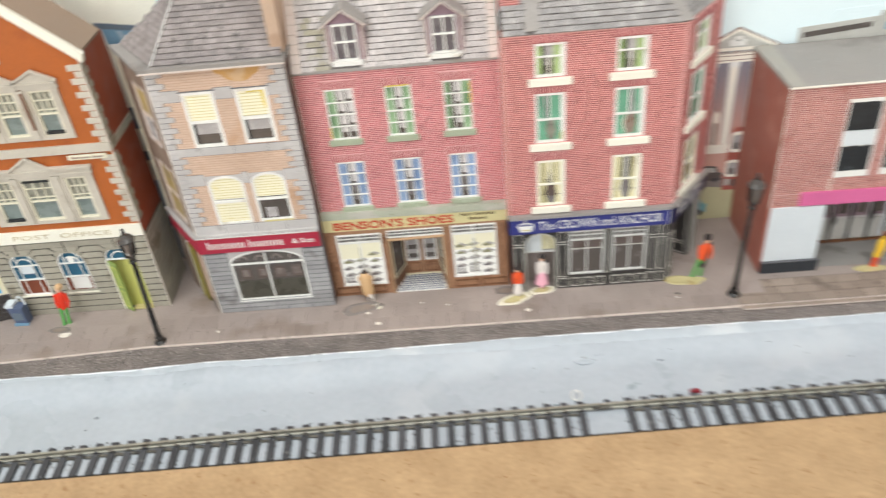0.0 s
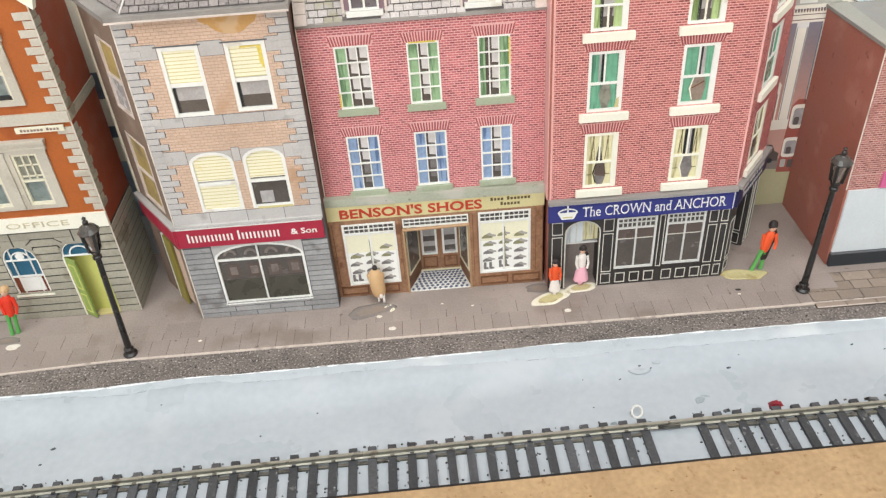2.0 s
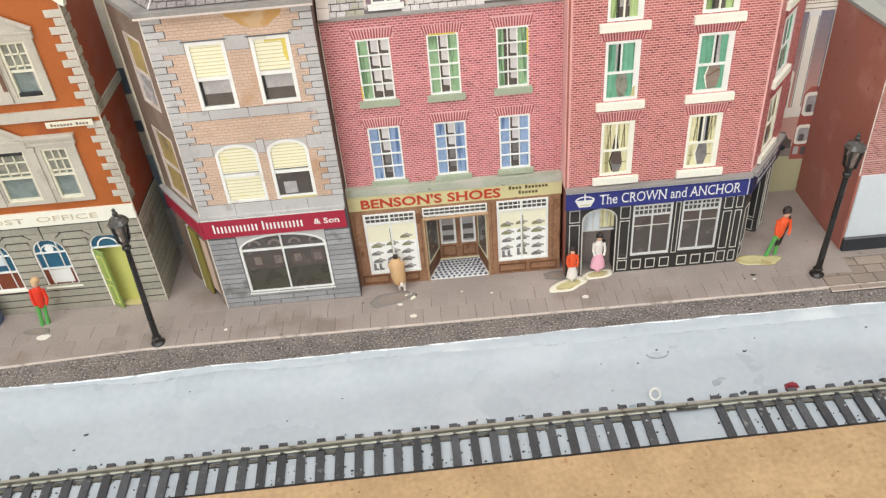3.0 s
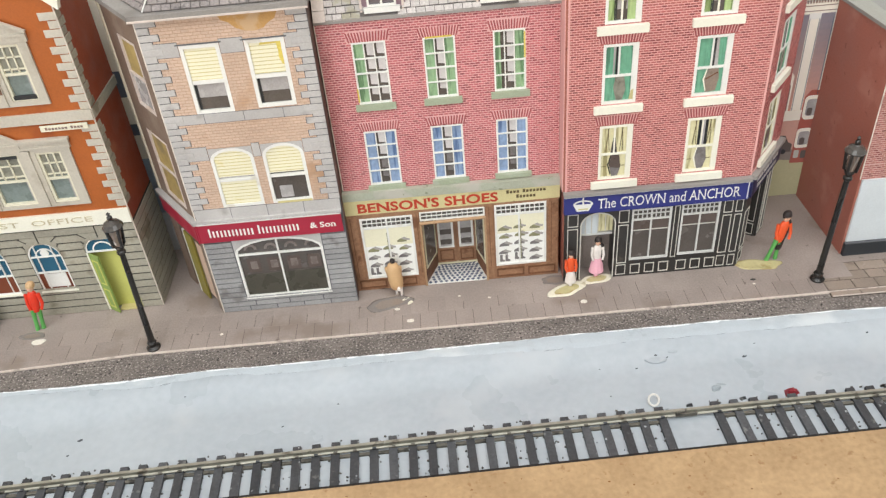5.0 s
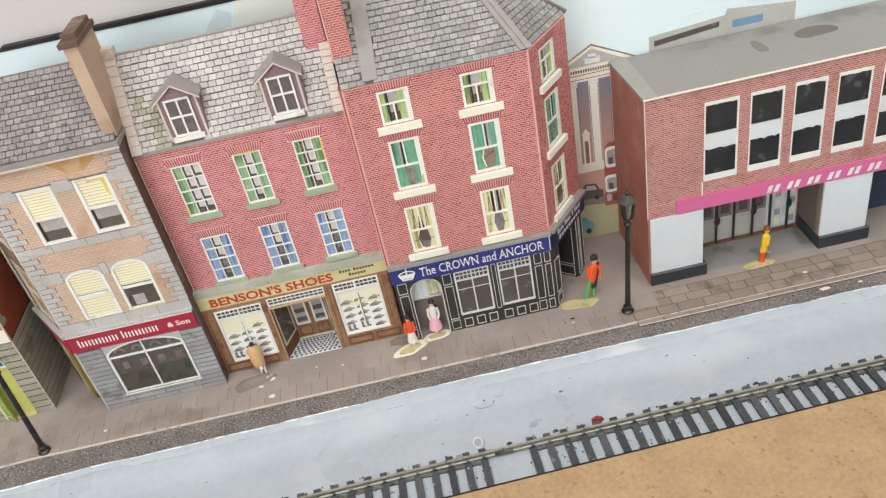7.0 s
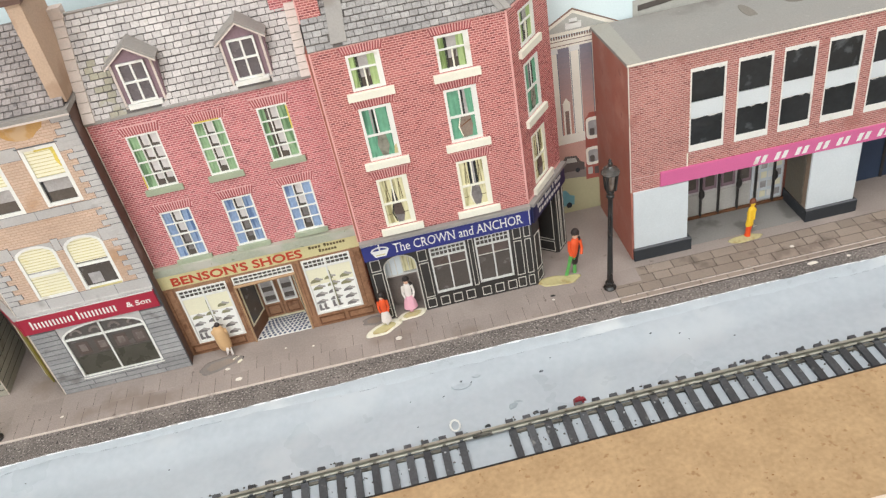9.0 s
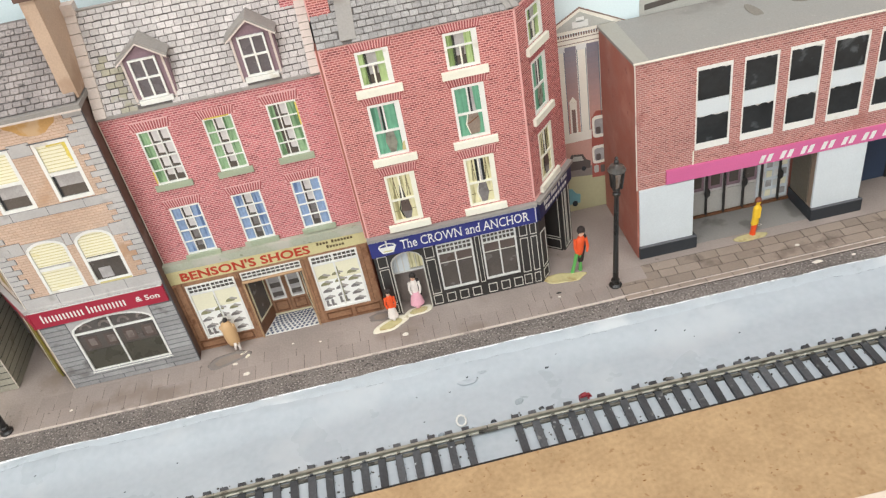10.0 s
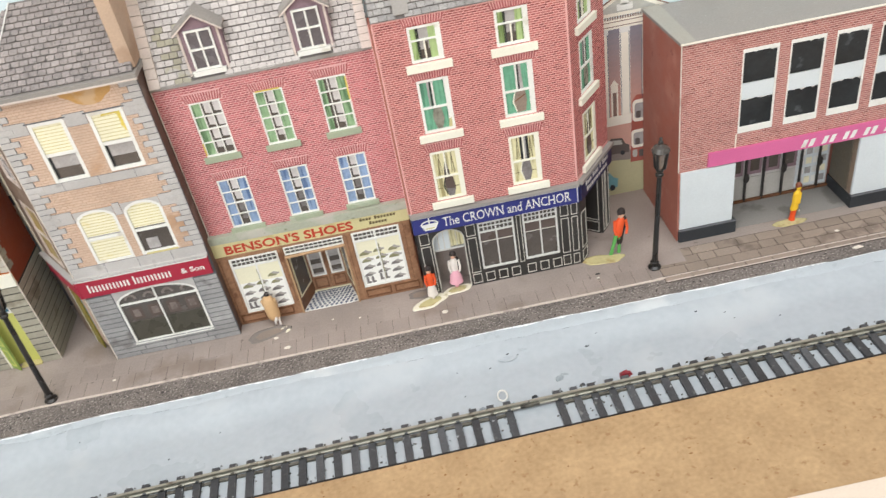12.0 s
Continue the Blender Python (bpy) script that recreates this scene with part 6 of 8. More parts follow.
part("corner_strip", Shape().box(30.75, 31.95, 0.3, 9.0, 50.6, 145.8, C), SIDE_RED, pub)
part("corner_strip", Shape().box(30.7, 31.05, 0.1, 8.9, 50.6, 145.8, C), MORTAR_P, pub)
part("corner_strip", Shape().box(31.9, 32.7, -0.35, 0.1, 50.6, 145.8, C), MORTAR_P, pub)
# canted corner
CC = Face(113.8, 395, 23.6, 29.2)
LC = math.hypot(23.6, 29.2)
ch_ = [(9, 23.5, z0, z1) for _, z0, z1 in rows]
ca_ = [(h[0] - 1.5, h[1] + 1.5, h[3] + 0.2, min(h[3] + 4.6, 145.6)) for h in ch_]
part("side_wall", pierced(0, LC, 44, 146, ch_, 0, 1.2, CC), MORTAR_P, pub)
tagged(part("brickwork", brickwork(CC, 0.2, LC - 0.2, 52.6, 145.8, ch_, ca_), BRICK_P, pub, "courses of red bricks"), kind="stuff")
tagged(part("arch_brickwork", soldiers(CC, ca_), SOLDIER, pub), kind="stuff")
for (k, z0, z1), h in zip(rows, ch_):
    pub_window(CC, h[0], h[1], z0, z1, k)
cs_ = part("fascia", Shape().box(0, LC + 0.6, -1.6, 0.1, 39.2, 48.6, CC), NAVY_SHADED, pub, "navy fascia with small lettering")
bars_for((4, 4, 1, 4), CC, 5, 33, 44.6, 47.2, -1.7, SILVER, cs_)
bars_for((9,), CC, 6, 32, 41.0, 43.4, -1.7, SILVER, cs_)
part("fascia_ledge", Shape().box(-0.2, LC + 1.6, -2.6, 0.1, 48.8, 50.6, CC), LEAD, pub, "grey ledge over the fascia")
part("corner_pier", Shape().box(0.05, 7.6, 0, 1.4, 0, 39.2, CC), BLACK, pub)
part("corner_pier", Shape().box(27.5, LC, 0, 1.4, 0, 39.2, CC), BLACK, pub)
for a, b, z0, z1 in ((1, 6.6, 1.2, 7.4), (1, 6.6, 9, 30.5), (28.6, 31.6, 1.2, 38), (32.6, 36.4, 1.2, 38)):
    part("panel_line", Shape().ring(rect(a, b, z0, z1), rect(a + 0.32, b - 0.32, z0 + 0.32, z1 - 0.32), -0.25, 0.02, CC), LINE, pub)
DL = Face(*CC.at(27.5, 1.0, 0)[:2], CC.n[0], CC.n[1])
leaf = part("door", Shape().box(0, 13.5, -0.4, 0.8, 0.2, 38.6, DL), BLACK, pub, "black corner door standing open")
part("door_line", Shape().box(0.2, 13.2, -0.6, -0.35, 7.6, 8.1, DL).box(0.2, 0.7, -0.6, -0.35, 0.4, 38.4, DL).box(0.2, 13.2, -0.6, -0.35, 30.6, 31, DL), SILVER, leaf)
for a, b, z0, z1 in ((0.7, 12.8, 1.0, 7.4), (0.7, 12.8, 8.6, 37.8)):
    part("panel_line", Shape().ring(rect(a, b, z0, z1), rect(a + 0.35, b - 0.35, z0 + 0.35, z1 - 0.35), 0.75, 0.95, DL), LINE, leaf)
part("doorway_back", Shape().box(6, 28, 13.5, 14.5, 0, 39.2, CC), BLACK, pub)
part("body", Shape().box(32.0, 112, 408, 421, 0, 146).slab([(112, 411), (124, 411), (136, 424.4), (112, 424.4)], 44, 146), SIDE_RED, pub)
part("party_wall", Shape().box(32.02, 33.4, 396.5, 421, 0, 146), SIDE_RED, pub)
# roof: hipped at the corner
A_ = (86, 423, 190)
e0, e1, e2 = (31.9, 394.4, 146.1), (112.6, 394.2, 146.1), (139.2, 427.4, 146.1)
r = Shape().add([e0, e1, A_, (31.9, 423, 190), e2, (31.9, 429, 146.1)], [(0, 1, 2, 3), (1, 4, 2), (4, 5, 3, 2), (0, 3, 5), (0, 5, 4, 1)])
roof = part("roof", r, SLATE_BED, pub, "grey slate roof hipped at the corner")
up = Vector((0, 28.6, 43.9))
slates(roof, e0, e1, up, 3.6, 2.75, lambda u, v: u < 80.4 - (v / up.length) * 26.6 - 0.4 and not (10.6 < u - 3.0 * v / 52.4 < 15.4 and v > 1.2) and not (u < 8 and v > 13.5))
part("lead_strip", Shape().hull([(41.8, 395.0, 147.4), (48.4, 395.0, 147.4), (51.6, 422.6, 190.2), (44.8, 422.6, 190.2)], [(41.8, 394.3, 147.9), (48.4, 394.3, 147.9), (51.6, 421.9, 190.7), (44.8, 421.9, 190.7)]), LEAD, roof, "grey lead strip up the slope")
hd = (Vector(A_) - Vector(e1)).normalized()
for s_, (off, m_) in enumerate(((Vector((-2.2, 0, 0.5)), LEAD), (Vector((0.4, -0.3, 0.7)), LEAD))):
    a_, b_ = Vector(e1) + off, Vector(A_) + off
    part("hip_strip", Shape().hull([tuple(a_), tuple(a_ + Vector((2.6, 0.2, 0))), tuple(b_ + Vector((2.6, 0.2, 0))), tuple(b_)], [tuple(a_ + Vector((0, -0.5, 0.5))), tuple(a_ + Vector((2.6, -0.3, 0.5))), tuple(b_ + Vector((2.6, -0.3, 0.5))), tuple(b_ + Vector((0, -0.5, 0.5)))]), m_, roof)
ev = Vector(e2) - Vector(e1)
nn = ev.cross(Vector(A_) - Vector(e1)).normalized()
uc = nn.cross(ev.normalized())
uc = uc * (Vector(A_) - Vector(e1)).dot(uc)
ft = (Vector(A_) - Vector(e1)).dot(ev.normalized())
slates(roof, e1, e2, uc, 3.6, 2.75, lambda u, v: u > 2.5 + ft * v / uc.length and u < ev.length - (ev.length - ft) * v / uc.length - 1.5)
part("roof_edge", Shape().tube(tuple(Vector(e2) + Vector((0, 0, 0.6))), (A_[0], A_[1], A_[2] + 0.6), 0.7, 0.7, 6), ROOF_GREY, roof)
ch2 = part("chimney", Shape().box(31.9, 40.5, 401.5, 421, 154, 204), MORTAR_P, pub, "red brick chimney stack")
tagged(part("brickwork", brickwork(Face(0, 401.5), 32.0, 40.5, 156.6, 204, [], []), BRICK_P, ch2), kind="stuff")
part("corner_strip", Shape().box(31.4, 31.95, 401.2, 401.8, 156, 204), MORTAR_P, ch2)

# ---------------------------------------------------------------- low brick store with a pink fascia
store = thing("brick_store", 290, 420, 0, "low orange brick card model of a store with pink fascia", "model building")
Q = Face(0, 397)
X1 = 420
wins = [(193.0, 209.8), (215.3, 231.6), (236.6, 252.3), (257.6, 274.2), (279.4, 295.6), (301.2, 317.4), (323, 339.2)]
wh = [(a, b, 57.6, 100.6) for a, b in wins]
part("front_wall", pierced(164.4, X1, 41.6, 109, wh, 0, 1.4, Q), MORTAR_W, store)
tagged(part("brickwork", brickwork(Q, 164.8, X1, 49.6, 108.2, wh, [], course=1.06, length=2.25), BRICK_W, store, "courses of orange bricks"), kind="stuff")
tagged(part("brickwork", brickwork(Q, 164.8, 179.0, 41.8, 49.6, [], [], course=1.06, length=2.25), BRICK_W, store), kind="stuff")
part("front_trim", Shape().box(192.1, 192.7, -0.4, 0.05, 49.6, 57.4, Q), CREAM, store)
rs = random.Random(21)
for a, b in wins:
    w = part("window", Shape().ring(rect(a, b, 57.6, 100.6), rect(a + 0.6, b - 0.9, 61.0, 98.8), -0.3, 1.2, Q), WHITE, store, "hand-painted black window in a white frame")
    part("spandrel", Shape().box(a + 0.5, b - 0.8, 0.1, 1.1, 75.2, 83.4, Q), OFFWHITE, w, "white spandrel panel")
    for z0, z1 in ((60.6, 75.3), (83.3, 99.0)):
        n, top = 8, []
        for i in range(n + 1):
            u = a + 0.9 + (b - a - 1.9) * i / n
            top.append((u, z1 - rs.uniform(0.1, 1.5)))
        part("pane", Shape().prism([(a + 0.9, z0 + rs.uniform(0, 0.6)), (b - 1.0, z0 + rs.uniform(0, 0.6))] + top[::-1], 0.0, 0.9, Q), PANE_BLACK, w)
    part("pane_back", Shape().box(a + 0.4, b - 0.4, 0.9, 1.3, 60, 99.4, Q), WHITE, w)
part("side_wall", Shape().hull([(164.35, 397.05, 0), (165.7, 397.05, 0), (165.7, 448.6, 0), (164.35, 448.6, 0)], [(164.35, 397.05, 107.9), (165.7, 397.05, 107.9), (165.7, 448.6, 105.6), (164.35, 448.6, 105.6)]), SIDE_RED, store, "plain red-brown card side wall")
part("roof", Shape().add([(163.6, 396.2, 108.2), (X1, 396.2, 108.2), (X1, 448.8, 107), (163.6, 448.8, 106), (163.6, 396.2, 109.6), (X1, 396.2, 109.6), (X1, 448.8, 108.2), (163.6, 448.8, 107.2)],
     [(0, 1, 5, 4), (1, 2, 6, 5), (2, 3, 7, 6), (3, 0, 4, 7), (4, 5, 6, 7), (0, 3, 2, 1)]), ROOF_GREY, store, "flat grey card roof with dark stains")
part("roof_rim", Shape().hull([(163.6, 396.0, 109.5), (170.6, 396.0, 109.5), (172.4, 448.6, 107.6), (163.6, 448.6, 107.2)], [(163.6, 396.0, 109.8), (170.6, 396.0, 109.8), (172.4, 448.6, 107.9), (163.6, 448.6, 107.5)]), mat("pale grey card rim", (160, 155, 146), rough=0.6, var=0.14), store)
part("roof_edge", Shape().box(163.6, X1, -1.1, -0.8, 108.5, 109.4, Q), B_CREAM, store)
tagged(part("roof_stain", Shape().lathe(262, 428, [(9, 108.6), (8.4, 108.75)], 18, sx=1.2, sy=0.8), mat("dark roof stain", (112, 104, 96), rough=0.7, var=0.2), store), label="dark stain")
part("roof_stain", Shape().lathe(232, 424, [(4, 108.7), (3.6, 108.85)], 14, sx=0.7, sy=2.4), mat("pale roof stain", (126, 118, 110), rough=0.7, var=0.2), store)
pk = part("fascia", Shape().prism([(178.8, 42.4), (X1, 40.0), (X1, 47.8), (179.0, 50.1)], -1.3, 0.0, Q), PINK, store, "bright pink fascia with white lettering bars")
bars_for((2, 2, 2, 2, 2, 2, 2, 2, 2, 2), Q, 224.5, 326, 42.9, 47.0, -1.45, WHITE, pk, gap=0.2, low=1.0, slant=0.35)
for a, b in ((165.4, 193.0), (256.4, 281.4), (345, 372)):
    part("white_panel", Shape().box(a, b, -0.9, 0.4, 7.6, 41.6, Q), OFFWHITE, store, "plain white shop panel")
    part("pier", Shape().box(a + 0.2, b - 0.2, 0.4, 21, 0, 41.6, Q), SIDE_GREY, store)
    part("plinth", Shape().box(a - 0.4, b + 2.0, -2.0, 22, 0, 6.8, Q), PLINTH, store, "dark grey plinth")
    part("plinth_top", Shape().box(a - 0.4, b + 2.0, -2.0, -0.6, 6.8, 7.3, Q), STONE_JOINT, store)
part("recess_floor", Shape().box(193.6, 256, 397.6, 418, -0.2, 0.06), RECESS, store, "worn grey floor of the recess")
GL = Face(0, 418)
g = part("shop_glazing", Shape().box(195, 256, 2.0, 3.0, 0, 42, GL), mat("pale shop interior print", (198, 192, 188), rough=0.4, var=0.12, stain=120), store, "printed shop interior behind black mullions")
part("interior_counter", Shape().box(196, 237, 1.6, 2.0, 1, 14.5, GL), mat("counter print", (188, 184, 177), rough=0.5, var=0.14), g)
for u in (201, 211, 221, 230):
    part("interior_cabinet", Shape().box(u, u + 7.6, 1.3, 1.6, 16.5, 27.5, GL), MAUVE, g)
    part("interior_cabinet_door", Shape().box(u + 1.4, u + 6.2, 1.1, 1.3, 18.6, 25.6, GL), PANE, g)
part("interior_shelf_unit", Shape().box(238, 255, 1.4, 2.0, 2, 32, GL), OFFWHITE, g)
for k in range(4):
    for i in range(4):
        part("stock_box", Shape().box(239 + i * 4, 242 + i * 4, 1.1, 1.4, 4 + k * 6, 7.8 + k * 6, GL), (SILVER, BLIND, WHITE, PANE_LIGHT)[(i + 2 * k) % 4], g)
for u in (199.6, 209.7, 219.5, 230.1, 239.9, 249.8):
    part("mullion", Shape().box(u - 0.5, u + 0.5, -0.2, 1.0, 0, 42, GL), BLACK, g)
for u, z in ((209.7, 15.6), (230.1, 17.6), (249.8, 17.4)):
    part("door_plate", Shape().lathe(u, 417.2, [(0.4, z - 3), (1.5, z - 1.6), (1.7, z), (1.4, z + 1.8), (0.4, z + 3)], 10, sy=0.4), BLACK, g)
part("bottom_rail", Shape().box(195, 256, -0.2, 1.0, 0, 1.4, GL), WOOD_DARK, g)
g2 = part("shop_glazing", Shape().box(282, 344, 0.6, 1.6, 0, 42, GL), NAVY_SHOP, store, "dark blue printed shop window")
for u in (296, 311, 326):
    part("mullion", Shape().box(u - 0.7, u + 0.7, -0.2, 0.7, 0, 42, GL), BLACK, g2)
part("stock_box", Shape().box(284, 295, 0.2, 0.6, 24, 36, GL).box(298, 309, 0.2, 0.6, 26, 36, GL), PANE_LIGHT, g2)
part("side_glazing", Shape().box(255.9, 256.5, 401, 417.5, 8, 41), mat("dim stone print", (104, 96, 84), rough=0.5, var=0.3, stain=200), store)
part("soffit", Shape().box(165.8, X1, 1.5, 24, 41.7, 43, Q), OFFWHITE, store)
part("back_wall", Shape().box(165.8, X1, 421.4, 424, 0, 106), SIDE_RED, store)

# ---------------------------------------------------------------- post office
post = thing("post_office", -208, 420, 0, "orange and buff stone card model of a gabled post office", "model building")
O = Face(0, 404.5)
OL, OR = -251.5, -161.6
apex = ((OL + OR) / 2, 189)
up_f = (-232.0, -176.0, 110, 136.6)
lo_f = (-234.6, -176.0, 61.6, 90.0)
gw = (apex[0] - 9, apex[0] + 9, 150, 170)
ah = [(-240.8, -225.2, 14.6, 42.8), (-214.4, -199.2, 15.0, 42.3), (-187.6, -171.4, 0, 43.0)]
part("front_wall", pierced(OL, OR, 0, 150, ah + [up_f, lo_f], 0, 1.4, O), PO_ORANGE, post, "orange-brown front wall")
part("gable", Shape().prism([(OL, 150), (OR, 150), (OR, 150.5), apex, (OL, 150.5)], 0, 1.4, O), PO_ORANGE, post)
for s_ in (0, 1):
    x_ = OR if s_ else OL
    k = 1 if s_ else -1
    pts = [(x_ + k * 2.4, 147.6), (apex[0], 189.2), (apex[0], 193.2), (x_ + k * 3.4, 151.6)]
    part("coping", Shape().prism(pts if s_ else pts[::-1], -1.6, 1.6, O), CREAM, post, "cream gable coping")
    pts = [(x_ + k * 2.2, 151.4), (apex[0], 192.8), (apex[0], 194.2), (x_ + k * 2.6, 153.0)]
    part("roof_slope", Shape().prism(pts if s_ else pts[::-1], 1.7, 26, O), ROOF_BROWN, post, "mauve-brown roof slope")
part("side_wall", Shape().slab([(-163.0, 405.9), (-161.6, 404.6), (-161.9, 438), (-163.3, 438)], 0, 150), PO_SIDE, post, "dark red-brown side wall")
SD = Face(-161.6, 404.6, -0.3, 33.4)
for k in range(12):
    part("side_stone", Shape().box(0.05, 33.6, -0.35, 0.02, 0.2 + 4.15 * k, 0.2 + 4.15 * k + 3.4, SD), PO_STONE, post)
part("side_joint", Shape().box(0.0, 33.7, -0.05, 0.3, 0, 50.4, SD), PO_JOINT, post)
part("side_band", Shape().box(0, 33.7, -0.6, 0.05, 101.4, 105.6, SD), PO_STONE, post)
rs = random.Random(2)
for i in range(28):
    z = 58.6 + i * 3.4
    if 100.8 < z + 1.6 < 106.4 or z > 146:
        continue
    w_ = 6.6 if i % 2 else 3.8
    piece("quoin", w_, 0.7, 3.0, (OR - w_ / 2, 404.3, z + 1.5), PO_TRIM, post)
    piece("quoin", w_, 0.7, 3.0, (OL + w_ / 2, 404.3, z + 1.5), PO_TRIM, post)
    p = SD.at((6.4 - w_ * 0.55) / 2 + 0.8, -0.1, z + 1.5)
    piece("quoin", round(6.4 - w_ * 0.55 + 1.6, 1), 0.6, 3.0, p, PO_STONE, post, face_turn(SD))
part("string_course", Shape().box(OL, OR + 0.2, -1.1, 0.1, 101.4, 106.0, O), PO_TRIM, post)
sg = part("fascia", Shape().box(OL, OR + 0.4, -1.3, 0.1, 50.2, 57.4, O), CREAM, post, "cream fascia with cut-out lettering")
# The letters' shadows are put into their darker cream colour.
lettering("lettering", "POST  OFFICE", O, -231, -178, 52.5, 55.2, -1.42, mat("shadowed cream lettering", (200, 188, 158), rough=0.6, var=0.2), sg, "shallow raised lettering", thick=8, bold=-0.01, serif=0.035)
pl = part("street_plate", Shape().box(-184.2, -164.6, -1.5, -0.9, 98.0, 100.6, O), OLD_CREAM, post, "white street name plate")
bars_for((7, 4), O, -182.4, -166.4, 98.7, 99.9, -1.6, B_SHADE, pl)
# stone courses of the ground floor
for k in range(12):
    z0, z1 = 0.1 + 4.15 * k, 0.1 + 4.15 * k + 3.4
    cut = [(h[0] - 0.2, h[1] + 0.2) for h in ah if h[2] - 0.5 < (z0 + z1) / 2 < h[3] + 0.3]
    for a, b in spans(OL, OR, cut):
        piece("stone_course", round(b - a, 2), 0.5, 3.4, ((a + b) / 2, 404.25, (z0 + z1) / 2), PO_STONE, post)
part("joint_backing", pierced(OL, OR, 0, 50.2, ah, -0.08, 0.0, O), PO_JOINT, post)
for k, h in enumerate(ah):
    sp = h[3] - 8.0
    part("arch_head", head_fill(h[0], h[1], sp, h[3], -0.4, 1.3, O), PO_STONE, post)
    part("arch_crown", Shape().box(h[0] - 0.2, h[1] + 0.2, -0.45, 0.0, h[3] + 0.02, 45.6, O), PO_STONE, post)
    mid = (h[0] + h[1]) / 2
    for s_ in (-1, 1):
        for z_, o_, i_, dz_ in ((45.7, 9.0, 5.6, 2.9), (41.6, 8.4, 7.4, 1.6)):
            part("arch_joint", Shape().tube((mid + s_ * o_, 404.02, z_ - 0.1), (mid + s_ * i_, 404.02, z_ - dz_), 0.28, 0.28, 5), PO_JOINT, post)
    part("arch_joint", Shape().tube((mid, 404.0, h[3] + 0.2), (mid, 404.0, 50), 0.3, 0.3, 5), PO_JOINT, post)
    if k < 2:
        w = window(post, O, arch(h[0], h[1], h[2], sp, h[3]), frame=0.6, bars=(0.22, 0.78), cross=((0.72, 0.6), (0.37, 0.7)), pane=PANE_BLUE, label="round-headed blue window of the post office")
        part("fan_ring", Shape().ring([(mid + 4.6 * math.cos(math.pi * j / 10), sp + 4.6 * math.sin(math.pi * j / 10)) for j in range(11)], [(mid + 4.1 * math.cos(math.pi * j / 10), sp + 4.0 * math.sin(math.pi * j / 10)) for j in range(11)], 0.2, 0.75, O), WHITE, w)
        part("lower_panel", Shape().box(h[0] + 0.6, h[1] - 0.6, 0.5, 0.78, h[2] + 0.6, h[2] + 10.6, O), PO_PANEL, w)
        if k == 1:
            part("white_notice", Shape().box(h[0] + 3, h[1] - 2.0, 0.2, 0.5, h[2] + 1.6, h[2] + 9.4, O), WHITE, w)
            part("clock", Shape().prism([(mid + 2.0 * math.cos(a), sp + 2.0 + 2.0 * math.sin(a)) for a in [2 * math.pi * i / 12 for i in range(12)]], 0.3, 0.7, O), WHITE, w, "white round clock face")
        else:
            part("white_notice", Shape().box(h[0] + 4.4, h[1] - 4.4, 0.3, 0.6, h[2] + 14.5, h[2] + 20, O), OFFWHITE, w)
        part("window_sill", Shape().box(h[0] - 1.2, h[1] + 1.2, -0.9, 0.1, h[2] - 1.0, h[2], O), CREAM, w)
h = ah[2]
mid = (h[0] + h[1]) / 2
fan = part("fanlight", Shape().ring(arch(h[0], h[1], 34.6, 36, h[3]), shrink(arch(h[0], h[1], 34.6, 36, h[3]), 0.7), -0.2, 0.9, O), WHITE, post, "blue fanlight over the door")
part("pane", Shape().prism(shrink(arch(h[0], h[1], 34.6, 36, h[3]), 0.6), 0.5, 0.8, O), PANE_BLUE, fan)
part("fan_ring", Shape().ring([(mid + 5 * math.cos(math.pi * j / 10), 35.2 + 5 * math.sin(math.pi * j / 10)) for j in range(11)], [(mid + 4.4 * math.cos(math.pi * j / 10), 35.2 + 4.3 * math.sin(math.pi * j / 10)) for j in range(11)], 0.1, 0.6, O), WHITE, fan)
part("doorway_back", Shape().box(h[0], h[1], 2.2, 2.8, 0.1, 34.6, O), LIME, post, "yellow-green door")
DO = Face(h[0] + 0.4, 404.6, 0.62, -0.42)
lf = part("door", Shape().box(0, 6.6, -0.2, 0.6, 0.4, 34.0, DO), LIME_D, post, "green door standing ajar")
for z0, z1 in ((3, 14), (17, 31)):
    part("door_panel", Shape().ring(rect(1.0, 5.6, z0, z1), rect(1.6, 5.0, z0 + 0.6, z1 - 0.6), -0.4, -0.15, DO), LIME, lf)
part("door_post", Shape().box(h[0] - 0.2, h[0] + 0.5, -0.6, 0.6, 0.2, 34.6, O), CREAM, post)
part("door_step", Shape().box(h[0] + 5.5, h[1], -1.6, 2.1, 0.1, 1.0, O), BLIND_LINE, post)


